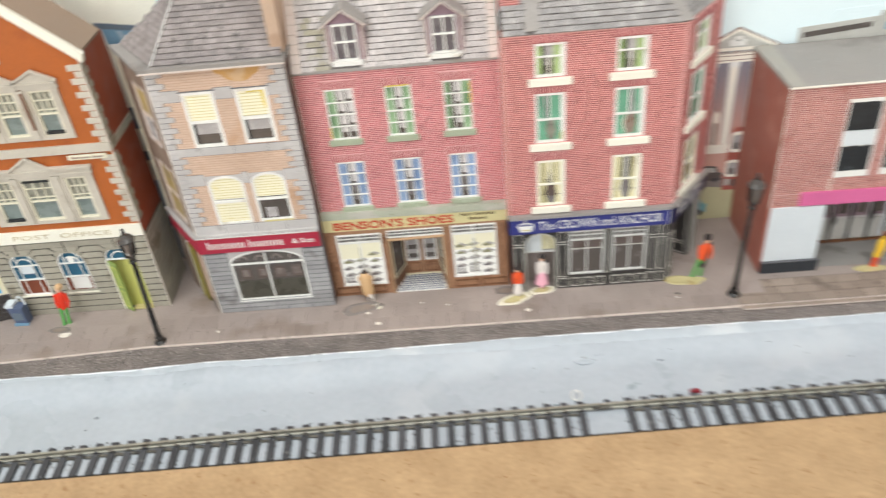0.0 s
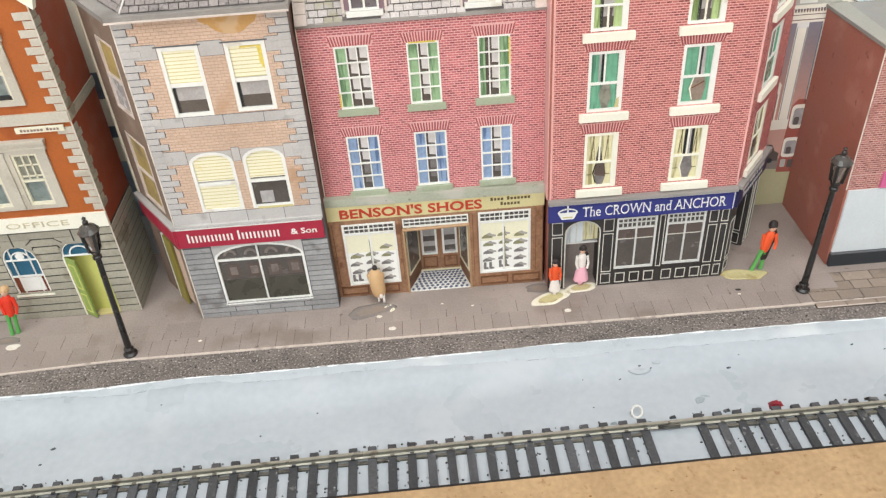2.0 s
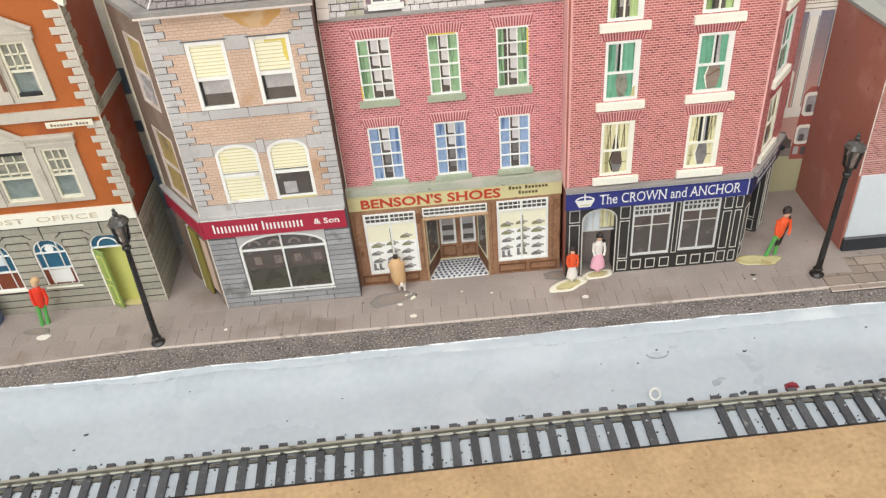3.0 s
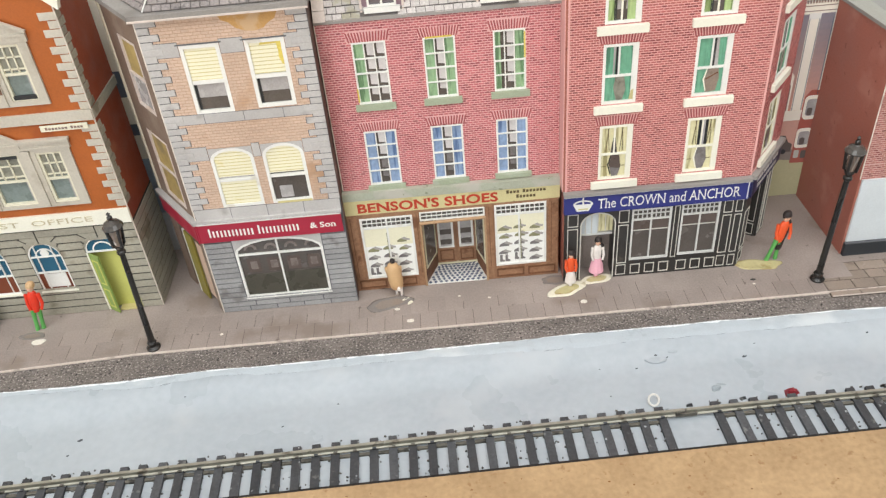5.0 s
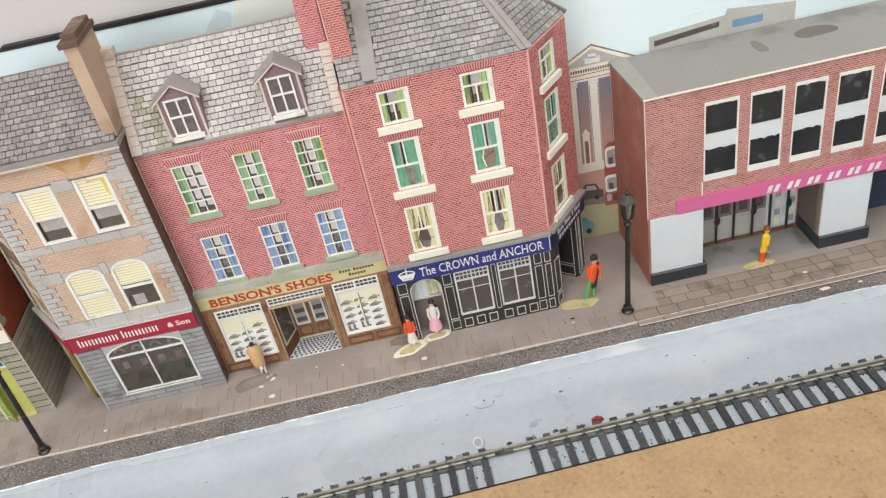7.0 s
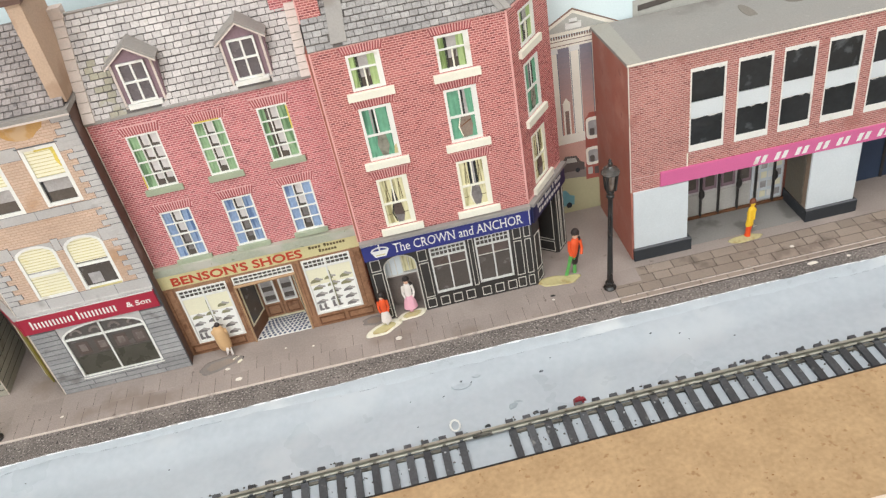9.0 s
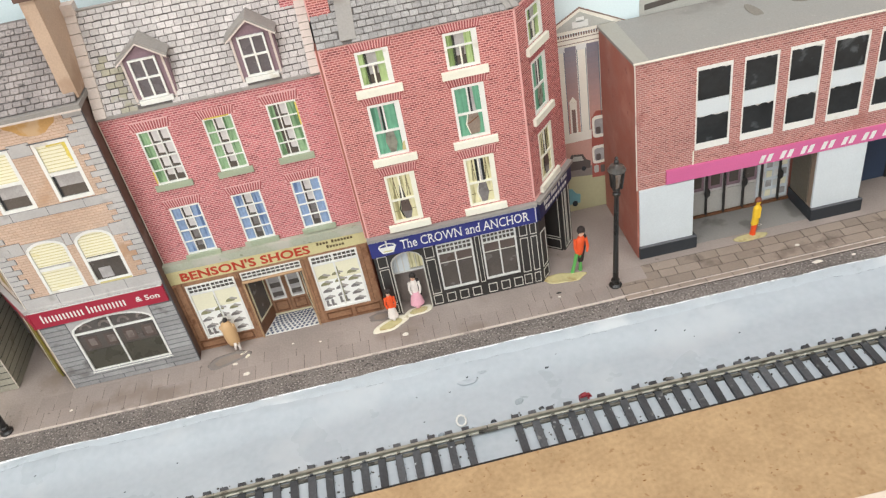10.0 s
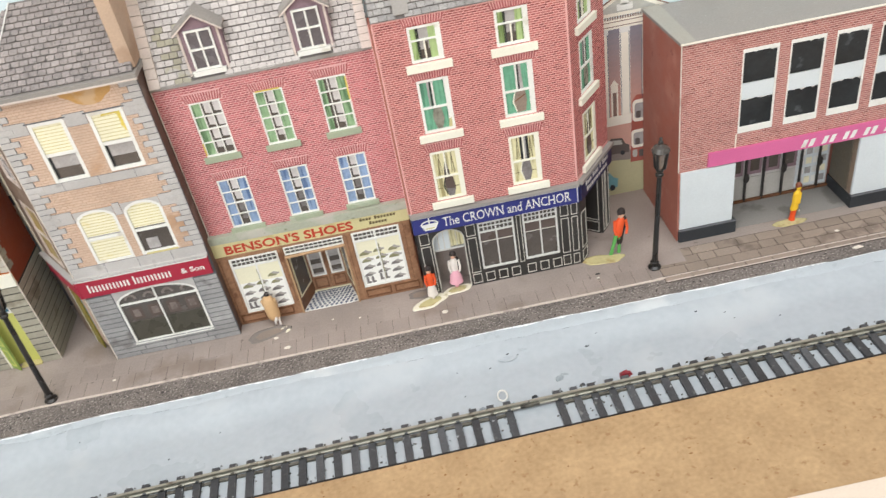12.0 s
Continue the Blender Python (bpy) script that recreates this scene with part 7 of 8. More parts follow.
def po_group(frame_box, slots, heads, openings):
    """A stone surround with three sash windows under small gables."""
    a, b, z0, z1 = frame_box
    grp = part("window_surround", pierced(a, b, z0, z1, slots, -1.0, 1.3, O), PO_TRIM, post, "grey stone surround of three sash windows")
    for (x0, x1, zt, rise) in heads:
        if rise < 1:
            # flat entablature with a projecting cornice
            part("entablature", Shape().box(x0, x1, -1.3, 0.05, z1, zt - 1.4, O), PO_TRIM, grp)
            part("cornice", Shape().box(x0 - 0.5, x1 + 0.5, -2.4, 0.05, zt - 1.4, zt - 0.2, O).box(x0 - 0.2, x1 + 0.2, -1.8, 0.05, zt - 2.4, zt - 1.4, O), PO_TRIM, grp)
            part("architrave", Shape().box(x0, x1, -1.55, -1.2, z1 + 0.3, z1 + 1.1, O), PO_TRIM, grp)
            continue
        part("window_gable", Shape().prism([(x0, z1), (x1, z1), (x1, zt - 1.2), ((x0 + x1) / 2, zt + rise), (x0, zt - 1.2)], -1.3, 0.05, O), PO_TRIM, grp)
        part("cornice", Shape().box(x0 - 0.2, x1 + 0.2, -1.9, -1.2, zt - 2.4, zt - 1.5, O), PO_TRIM, grp)
        part("gable_line", Shape().prism([(x0 - 0.6, zt - 1.2), ((x0 + x1) / 2, zt + rise), (x1 + 0.6, zt - 1.2), (x1 + 0.8, zt - 0.2), ((x0 + x1) / 2, zt + rise + 1.2), (x0 - 0.8, zt - 0.2)], -2.5, -1.1, O), PO_TRIM, grp)
    for (p0, p1) in zip(slots, slots[1:]):
        u = (p0[1] + p1[0]) / 2
        part("pilaster", Shape().box(u - 1.5, u + 1.5, -1.7, -0.9, z0 + 0.5, z1, O).box(u - 1.9, u + 1.9, -2.0, -0.9, z1 - 1.2, z1, O), PO_TRIM, grp)
    for s_, op in zip(slots, openings):
        c0, c1, y0, y1 = s_
        w = window(grp, O, rect(*s_), frame=1.1, bars=(), cross=((0.47, 1.0),), pane=PANE_TEAL, paint=OLD_CREAM, deep=0.9, proud=-0.4, label="cream sash window with blue-grey glass")
        mid_ = (y0 + y1) / 2
        part("upper_glass", Shape().box(c0 + 0.9, c1 - 0.9, 0.6, 0.78, mid_ + 0.3, y1 - 0.9, O), PANE_OLIVE, w, "dim olive glass")
        for f in (0.333, 0.667):
            u = c0 + 0.9 + f * (c1 - c0 - 1.8)
            part("glazing_bar", Shape().box(u - 0.3, u + 0.3, 0.0, 0.7, mid_, y1 - 0.8, O), OLD_CREAM, w)
        for f in (0.12, 0.54):
            z_ = mid_ + f * (y1 - mid_)
            part("glazing_bar", Shape().box(c0 + 0.9, c1 - 0.9, 0.0, 0.7, z_ - 0.28, z_ + 0.28, O), OLD_CREAM, w)
        part("curtain_edge", Shape().box(c1 - 2.2, c1 - 0.9, 0.62, 0.78, y0 + 0.9, mid_ - 0.4, O), PANE_LIGHT, w, "pale curtain edge")
        if op == "low":
            part("open_gap", Shape().box(c0 + 0.8, c1 - 0.8, -0.6, 0.6, y0 + 0.4, y0 + 2.0, O), PANE_BLACK, w)
        if op == "high":
            part("open_gap", Shape().box(c0 + 0.8, c1 - 0.8, -0.6, 0.6, y1 - 2.0, y1 - 0.6, O), PANE_BLACK, w)


po_group(up_f, [(-226.6, -215.0, 112.2, 135.8), (-208.8, -197.6, 112.2, 135.8), (-190.6, -179.6, 112.2, 135.8)], [(-233, -213.6, 141.4, 4.0), (-213.2, -195.2, 141.4, 4.0), (-194.8, -175.2, 141.4, 4.0)], ("", "", "low"))
# Brown strips paint the shadow streaks between the upper windows.
for u in (-211.8, -193.6):
    part("shadow_strip", Shape().box(u - 0.9, u + 0.7, -1.95, -1.6, 116, 137, O), PO_SHADOW, post)
po_group(lo_f, [(-230.6, -219.0, 63.4, 88.4), (-214.0, -198.4, 63.4, 88.4), (-191.0, -180.2, 63.4, 88.4)], [(-235.4, -216.4, 95.0, 0.2), (-216.2, -196.0, 95.0, 5.4), (-195.8, -175.2, 95.0, 0.2)], ("low", "high", ""))
gwin = part("window_surround", Shape().ring(rect(gw[0], gw[1], gw[2], gw[3]), rect(gw[0] + 2.2, gw[1] - 2.2, gw[2] + 2.2, gw[3] - 1.6), -1.0, 0.4, O), PO_STONE, post)
window(gwin, O, rect(gw[0] + 2.2, gw[1] - 2.2, gw[2] + 2.2, gw[3] - 1.6), frame=0.9, bars=(0.3, 0.7), cross=((0.5, 0.8),), pane=PANE_TEAL, paint=CREAM, deep=-0.1, proud=-0.7, label="attic sash window")
part("back_wall", Shape().box(OL, -163.4, 437, 438.4, 0, 150), PO_SIDE, post)

EDGE_CARD = mat("pale cut card edge", (226, 216, 204), rough=0.7, var=0.12, grain=500, alt=(176, 164, 152), alt_cut=0.6, alt_scale=150)
part("card_edge", Shape().tube((OR + 0.1, 404.3, 0.2), (OR + 0.1, 404.3, 150), 0.32, 0.32, 6), EDGE_CARD, post, "pale cut edge of the card")
part("card_edge", Shape().tube((-130.1, 394.2, 0.2), (-130.1, 394.2, 41), 0.3, 0.3, 6), EDGE_CARD, shop, "pale cut edge of the card")
part("card_edge", Shape().tube((-130.1, 394.2, 53.4), (-130.1, 394.2, 143), 0.3, 0.3, 6), EDGE_CARD, shop, "pale cut edge of the card")
part("card_edge", Shape().tube((164.4, 396.8, 42), (164.4, 396.8, 108), 0.28, 0.28, 6), EDGE_CARD, store, "pale cut edge of the card")
part("card_edge", Shape().tube((-65.5, 403.8, 56), (-65.5, 403.8, 132), 0.25, 0.25, 6), EDGE_CARD, shoe, "pale cut edge of the card")

# ---------------------------------------------------------------- cream corner building
cinema = thing("cream_corner_building", -290, 420, 0, "cream card model with dark tiled bands and black plinth", "model building")
plan = [(-308, 411), (-291.5, 398.1), (-271, 399), (-248.9, 403.5)]
for i, (p, q) in enumerate(zip(plan, plan[1:])):
    F = Face(p[0], p[1], q[0] - p[0], q[1] - p[1])
    n_ = math.hypot(q[0] - p[0], q[1] - p[1])
    part("wall", Shape().box(0, n_, 0, 1.2, 17.5, 139.5, F), CREAM_CARD, cinema)
    part("plinth_bed", Shape().box(0, n_, -0.1, 1.2, 0, 17.5, F), PANE_LIGHT, cinema)
    for k in range(6):
        m_ = 2 if k % 2 else 3
        cuts = [0] + [n_ * (j + (0.5 if k % 2 else 0)) / 3 for j in range(0 if k % 2 else 1, 3)] + [n_]
        for a, b in zip(cuts, cuts[1:]):
            if b - a > 0.8:
                pz = F.at((a + b) / 2, -0.3, 0.1 + k * 2.9 + 1.35)
                piece("plinth_tile", round(b - a - 0.22, 2), 0.6, 2.65, pz, TILE_BLACK, cinema, face_turn(F))
    # tall dark bands of small tiles
    bands = {0: [(4, 10)], 1: [(6.2, 13.4)], 2: [(10.6, 17.8)]}[i]
    for a, b in bands:
        part("band_bed", Shape().box(a - 0.05, b + 0.05, -0.12, 0.02, 52.4, 131.4, F), MAUVE, cinema)
        for k in range(14):
            z = 52.5 + k * 5.6
            half = (b - a) / 2
            for j in (0, 1):
                piece("band_tile", round(half - 0.12, 2), 0.4, 5.4, F.at(a + half * (j + 0.5), -0.15, z + 2.7), TILE_BLACK, cinema, face_turn(F))
FR = Face(-271, 399, 22.1, 4.5)
post_ = part("poster", Shape().box(6.6, 20.0, -0.35, 0.02, 18.6, 47, FR), OFFWHITE, cinema, "white, teal and cyan printed poster")
part("poster_block", Shape().prism([(11.0, 27.6), (18.8, 30.0), (19.0, 42.6), (11.0, 41.0)], -0.5, -0.3, FR), TEAL, post_)
part("poster_block", Shape().prism([(8.4, 19.0), (19.6, 19.0), (19.6, 29.8), (11.0, 27.4), (8.4, 24.4)], -0.5, -0.3, FR), CYAN, post_)
for z_ in (38.8, 35.2, 31.6):
    part("poster_bar", Shape().prism([(11.6, z_ - 0.7), (18.4, z_), (18.4, z_ + 0.5), (11.6, z_ - 0.2)], -0.62, -0.45, FR), OFFWHITE, post_)
for z_, u_ in ((39.2, 12.2), (35.6, 12.0), (32.0, 12.4)):
    for j in range(4):
        part("poster_bar", Shape().box(u_ + 1.6 * j, u_ + 1.6 * j + 0.8, -0.6, -0.45, z_ + 0.6 + 0.1 * j, z_ + 2.2 + 0.1 * j, FR), PANE_BLUE, post_)
part("poster_bar", Shape().prism([(7.6, 43.4), (14.6, 45.2), (14.6, 45.7), (7.6, 43.9)], -0.5, -0.3, FR), B_SHADE, post_)
FF = Face(-291.5, 398.1, 20.5, 0.9)
nt = part("notice", Shape().box(10.0, 18.4, -0.3, 0.02, 17.8, 33.6, FF), PANE_LIGHT, cinema, "faded grey printed notice")
part("notice_print", Shape().prism([(11.4, 18.6), (17.0, 18.6), (17.4, 22.0), (15.2, 24.4), (12.8, 23.4), (11.2, 21)], -0.4, -0.28, FF), OFFWHITE, nt)
can = part("canopy", Shape().slab([(-345, 356), (-290, 356), (-278.5, 396.2), (-283, 398.2), (-293, 398.6), (-309, 411), (-345, 411)], 36.5, 45.5), OFFWHITE, cinema, "pale pink canopy sign with red marks")
part("canopy_mark", Shape().tube((-288.6, 362.0, 41.2), (-284.6, 376.0, 41.2), 1.0, 1.0, 8), PINK, can)
part("roof", Shape().slab([(-310, 411), (-291.9, 397.3), (-270.4, 398.2), (-249.0, 402.6), (-251.7, 404.2), (-251.7, 440), (-345, 440), (-345, 412)], 139.5, 141.5), ROOF_GREY, cinema)
part("west_wall", Shape().box(-345, -307.9, 411, 412.4, 0, 139.5), CREAM_CARD, cinema)
part("east_wall", Shape().box(-252.9, -251.7, 404.6, 440, 0, 139.5), CREAM_CARD, cinema)

# ---------------------------------------------------------------- street lamps


def street_lamp(x, y, lean):
    lamp = thing("street_lamp", x, y, 0, "black plastic street lamp with a lantern head, chipped paint", "street lamp", "street lamps along the kerb")
    lx, ly = lean
    at = lambda z: (x + lx * z, y + ly * z)
    p = Shape().lathe(x, y, [(3.1, 0.0), (3.2, 0.7), (2.6, 1.2), (2.0, 1.6), (1.9, 3.2), (2.2, 3.6), (1.6, 4.4)], 16)
    part("base", p, LAMP_BLACK, lamp, smooth=False)
    q = Shape().lathe(*at(4.4), [(1.5, 4.4), (1.35, 20), (1.3, 21), (1.2, 46), (1.15, 52.6), (1.9, 53.2), (1.9, 54.2), (1.2, 54.8)], 12, lean=(lx, ly))
    part("post", q, LAMP_BLACK, lamp)
    head = part("lantern", Shape().lathe(*at(54.8), [(1.3, 54.8), (2.0, 56.2), (2.3, 57.2), (2.5, 57.4)], 12, lean=(lx, ly)), LAMP_BLACK, lamp)
    hx, hy = at(57.4)
    part("lens", Shape().lathe(hx, hy, [(1.7, 57.4), (2.9, 66.2), (2.4, 66.6)], 12, lean=(lx, ly)), LAMP_GLASS, head, "glossy lens with painted glints")
    for i in range(4):
        a = math.pi / 4 + i * math.pi / 2
        part("rib", Shape().tube((hx + 2.4 * math.cos(a), hy + 2.4 * math.sin(a), 57.2), (at(66.4)[0] + 3.4 * math.cos(a), at(66.4)[1] + 3.4 * math.sin(a), 66.5), 0.7, 0.75, 6), LAMP_BLACK, head)
    cx, cy = at(66.4)
    part("cap", Shape().lathe(cx, cy, [(4.3, 66.2), (4.4, 66.7), (3.2, 68.4), (1.4, 69.2), (0.9, 69.6)], 16), LAMP_CAP, head, "grey lamp cap")
    part("finial", Shape().lathe(cx, cy, [(0.5, 69.4), (1.2, 70.2), (1.1, 71.2), (0.5, 71.8), (0.9, 72.6), (0.2, 73.4)], 10), LAMP_BLACK, head)
    return lamp


street_lamp(-159.2, 374.0, (0.03, 0.03))
street_lamp(146.7, 380.2, (0.05, 0.03))

# ---------------------------------------------------------------- model figures as plain shapes


def figure(name, x, y, h, colours, label, lean=(0.0, 0.0), skirt=False, hat=False, cloak=False, wide=1.0, back=0.0, slim=False, stride=0.0, hunched=False):
    """A small painted figure as one plain shape: lower part, upper part, head."""
    low, top, head, extra = colours
    s = Shape()
    k = h / 25.0
    tx = lambda z: (x + lean[0] * z, y + lean[1] * z)
    if hunched:
        # a bulky cloak bent over two thin legs, with only the crown of the head above the collar
        for d in (-0.9, 1.5):
            s.lathe(x + d, y - 0.4 * d, [(0.75, 0), (0.6, 1.2), (0.7, 5.4)], 8, m=0)
        a, b = tx(4)
        s.lathe(a, b, [(1.4, 3.8), (3.0, 4.3), (3.5, 6.5), (3.7, 9.5), (3.5, 12.5), (3.3, 15.2), (2.5, 17.0), (1.2, 17.9)], 16, sx=wide, sy=0.8, m=1, lean=lean)
        a, b = tx(17)
        s.lathe(a + 0.2, b + 0.8, [(0.8, 17.2), (1.35, 18.2), (1.2, 19.2), (0.4, 19.9)], 10, m=3)
        for d in (-1, 1):
            a, b = tx(15)
            s.tube((a + d * 3.0, b, 15.4), (a + d * 2.8, b + 1.9, 9.4), 1.0, 0.8, 8, m=1)
        s.lathe(x + 0.6, y - 2.6, [(0.5, 4.4), (1.0, 5.2), (0.7, 6.4)], 8, m=0)
        return tagged(part(name, s, [FIG[low], FIG[top], FIG[head], FIG[extra]], None, label, smooth=True), category="model figure", group="painted model figures on the pavement")
    if cloak:
        s.lathe(x, y, [(1.9 * k, 0), (1.6 * k, 2.0 * k), (1.7 * k, 7.4 * k)] if slim else [(1.1 * k, 0), (1.0 * k, 2.0 * k), (1.3 * k, 3.4 * k)], 10, m=0, lean=lean)
        base = 6.4 if slim else 3.0
        a, b = tx(base * k)
        s.lathe(a, b, [(1.9 * k, base * k), (2.7 * k, (base + 1.2) * k), (2.8 * k, 8 * k), (2.4 * k, 12 * k), (2.9 * k, 16 * k), (2.6 * k, 19 * k), (1.0 * k, 20.8 * k)], 14, sx=wide, sy=0.72 * wide, m=1, lean=lean)
    elif skirt:
        s.lathe(x, y, [(1.0 * k, 0), (1.1 * k, 2.2 * k), (3.4 * k, 3.4 * k), (2.8 * k, 8 * k), (1.8 * k, 12.4 * k)], 12, sx=wide, sy=0.75 * wide, m=0, lean=lean)
    else:
        for d in (-1.15, 1.15):
            s.lathe(x + d * (1 + stride) * k, y + (0.5 if d > 0 else -0.4) * k, [(1.0 * k, 0), (0.95 * k, 1.2 * k), (0.85 * k, 5 * k), (1.15 * k, 11.5 * k)], 8, m=0, lean=(lean[0] - d * stride * 1.15 / 11.5, lean[1]))
    a, b = tx(10.5 * k)
    if not cloak:
        s.lathe(a, b, [(1.7 * k, 10.0 * k), (2.2 * k, 11.5 * k), (2.3 * k, 15 * k), (2.4 * k, 18.6 * k), (1.7 * k, 20.4 * k), (0.8 * k, 21.0 * k)], 12, sx=0.95, sy=0.68, m=1, lean=lean)
    if back:
        # dark strip along one side of the body
        a, b = tx(4 * k)
        s.lathe(a + back * k, b + 0.5 * k, [(0.6 * k, 4 * k), (1.5 * k, 6 * k), (1.5 * k, 11 * k), (1.9 * k, 17 * k), (1.4 * k, 20 * k), (0.5 * k, 21.4 * k)], 10, sx=wide, sy=0.7, m=3, lean=lean)
    for d in (-1, 1):
        p = tx(19 * k)
        if slim:
            s.tube((p[0] + d * 1.9 * wide * k, p[1] - 0.4 * k, 18.8 * k), (p[0] + d * 1.5 * wide * k - lean[0] * 7 * k, p[1] - 1.7 * k, 12.2 * k), 0.9 * k, 0.75 * k, 8, m=1)
            continue
        if cloak:
            q = 2.7 * wide * k
            s.tube((p[0] + d * q, p[1] - 0.2 * k, 18.6 * k), (p[0] + d * (q + 0.9 * k) - lean[0] * 5 * k, p[1] - 1.0 * k, 13.4 * k), 1.0 * k, 0.85 * k, 8, m=1)
            s.tube((p[0] + d * (q + 0.9 * k) - lean[0] * 5 * k, p[1] - 1.0 * k, 13.6 * k), (p[0] + d * 1.2 * k - lean[0] * 7 * k, p[1] - 2.6 * k, 11.4 * k), 0.85 * k, 0.6 * k, 8, m=1)
            continue
        s.tube((p[0] + d * 2.6 * k, p[1], 19.4 * k), (p[0] + d * 3.2 * k, p[1] - 0.8 * k, 14.6 * k), 0.85 * k, 0.7 * k, 7, m=1)
        s.tube((p[0] + d * 3.2 * k, p[1] - 0.8 * k, 14.8 * k), (p[0] + d * 2.4 * k, p[1] - 1.9 * k, 12.0 * k), 0.7 * k, 0.6 * k, 7, m=1)
    a, b = tx(21 * k)
    s.lathe(a, b, [(0.7 * k, 20.8 * k), (1.35 * k, 21.8 * k), (1.6 * k, 23.0 * k), (1.3 * k, 24.2 * k), (0.5 * k, 25.0 * k)], 10, m=2, lean=lean)
    s.lathe(a + 0.1 * k, b + 0.45 * k, [(0.9 * k, 21.4 * k), (1.9 * k, 22.8 * k), (2.0 * k, 23.8 * k), (1.6 * k, 24.9 * k), (0.5 * k, 25.7 * k)], 10, m=3, lean=lean)
    if hat:
        s.lathe(a, b, [(1.5 * k, 23.6 * k), (2.0 * k, 24.2 * k), (1.7 * k, 25.4 * k), (1.2 * k, 26 * k), (0.5 * k, 26.2 * k)], 10, m=3, lean=lean)
    ob = part(name, s, [FIG[low], FIG[top], FIG[head], FIG[extra]], None, label)
    return tagged(ob, category="model figure", group="painted model figures on the pavement")


figure("model_figure", -218.4, 394.6, 27.0, ("green", "red", "skin", "tan"), "tiny model figure painted red over green by the post office", lean=(0.16, 0.02))
figure("model_figure", -46.6, 396.0, 20.0, ("white", "tan", "brown", "black"), "tiny tan-painted model figure bent towards the shoe shop window", lean=(-0.08, 0.1), wide=0.95, hunched=True)
figure("model_figure", 34.6, 391.2, 20.0, ("white", "orange", "skin", "black"), "small orange and white painted model figure beside the pub door", skirt=True)
figure("model_figure", 47.8, 397.0, 22.0, ("pink", "white", "skin", "black"), "pink painted model figure with black hair at the pub door", skirt=True, lean=(0.02, 0.0), back=1.7, wide=1.22)
figure("model_figure", 131.6, 397.4, 26.0, ("green", "orange", "skin", "black"), "orange and green painted model figure with a black hat", hat=True, lean=(0.17, 0.02), back=1.7, stride=0.9)
figure("model_figure", 225.2, 395.4, 21.5, ("flame", "yellow", "yellow", "brown"), "yellow and orange painted model figure before the brick store", cloak=True, wide=0.85, lean=(0.1, 0.02), slim=True, back=1.5)


def puddle(name, x, y, rx, ry, high, material, label, seed, category="glue blob", turn=0.0, z=0.02, flat=False):
    s, n = Shape(), 28
    low, mid, top, dip = [], [], [], []
    for i in range(n):
        a = 2 * math.pi * i / n
        k = 1 + 0.3 * noise.noise(Vector((math.cos(a) * 1.3 + seed, math.sin(a) * 1.3, seed * 0.7)))
        u, v = rx * k * math.cos(a), ry * k * math.sin(a)
        u, v = u * math.cos(turn) - v * math.sin(turn), u * math.sin(turn) + v * math.cos(turn)
        low.append((x + u, y + v, z))
        mid.append((x + u * 0.94, y + v * 0.94, z + high * 0.8))
        q = 0.8 + 0.1 * noise.noise(Vector((math.cos(a) * 2 + seed, math.sin(a) * 2, 4.4)))
        top.append((x + u * q, y + v * q, z + high))
        dip.append((x + u * 0.62, y + v * 0.62, z + high * 0.5))
    s.add(low + mid + top + dip, [tuple(range(n - 1, -1, -1)), tuple(range(3 * n, 4 * n))] + [(r * n + i, r * n + (i + 1) % n, (r + 1) * n + (i + 1) % n, (r + 1) * n + i) for r in (0, 1, 2) for i in range(n)])
    s.m[1] = 1
    material = material if isinstance(material, list) else [material, material]
    return tagged(part(name, s, material, None, label, smooth=not flat), category=category, group=category + "s")


puddle("glue_blob", 32.4, 388.2, 10.0, 4.2, 0.35, [GLUE_RIM, GLUE], "yellowed dried glue blob on the paving", 1, turn=0.35)
puddle("glue_blob", 47.6, 394.6, 7.2, 3.2, 0.3, [GLUE_RIM, GLUE], "yellowed dried glue blob at the pub door", 2, turn=0.15)
puddle("glue_blob", 124.6, 394.4, 11.5, 4.0, 0.3, GLUE, "yellowed dried glue blob on the paving", 3, turn=-0.1)
puddle("glue_blob", 223.0, 393.6, 8.4, 3.0, 0.22, GLUE, "yellowed dried glue blob on flagstones", 4)
puddle("glue_blob", -51.5, 389.8, 11.0, 4.6, 0.18, [GLUE_CLEAR, WET], "clear grey glue smear on the paving", 5, turn=0.2)
# Two pale flecks stand in for highlights on the wet smear.
puddle("glue_blob", -41.2, 389.4, 1.5, 0.9, 0.3, GLUE_RIM, "white highlight streak on the glue beside the figure", 8, turn=0.9)
puddle("glue_blob", -43.6, 392.2, 1.9, 0.6, 0.25, GLUE_RIM, "white highlight streak on the glue beside the figure", 9, turn=0.4)
puddle("glue_blob", -220.5, 389.6, 6.0, 2.4, 0.15, [GLUE_CLEAR, WET], "clear grey glue smear on the paving", 6)
puddle("glue_blob", 28.0, 396.5, 6.5, 3.4, 0.08, [GLUE_CLEAR, WET], "clear grey glue smear on the paving", 7)
CHIP = mat("white paint fleck", (226, 218, 206), rough=0.5)
for i, (x, y, r_) in enumerate(((-41.4, 376.7, 1.5), (38.8, 379.2, 1.4), (-129, 379, 0.8), (118, 381, 0.6), (-4, 388, 0.6), (-18, 391, 0.5), (241, 379.5, 1.0), (232, 401.5, 0.9), (-47.5, 385.5, 1.1), (-216, 385, 2.6), (262, 364.6, 0.9))):
    puddle("paint_fleck", x, y, r_ * 1.2, r_ * 0.8, 0.2, CHIP, "pale fleck of paint on the ground", 20 + i, "paint fleck", z=-0.05 if y > 370 else -0.8)
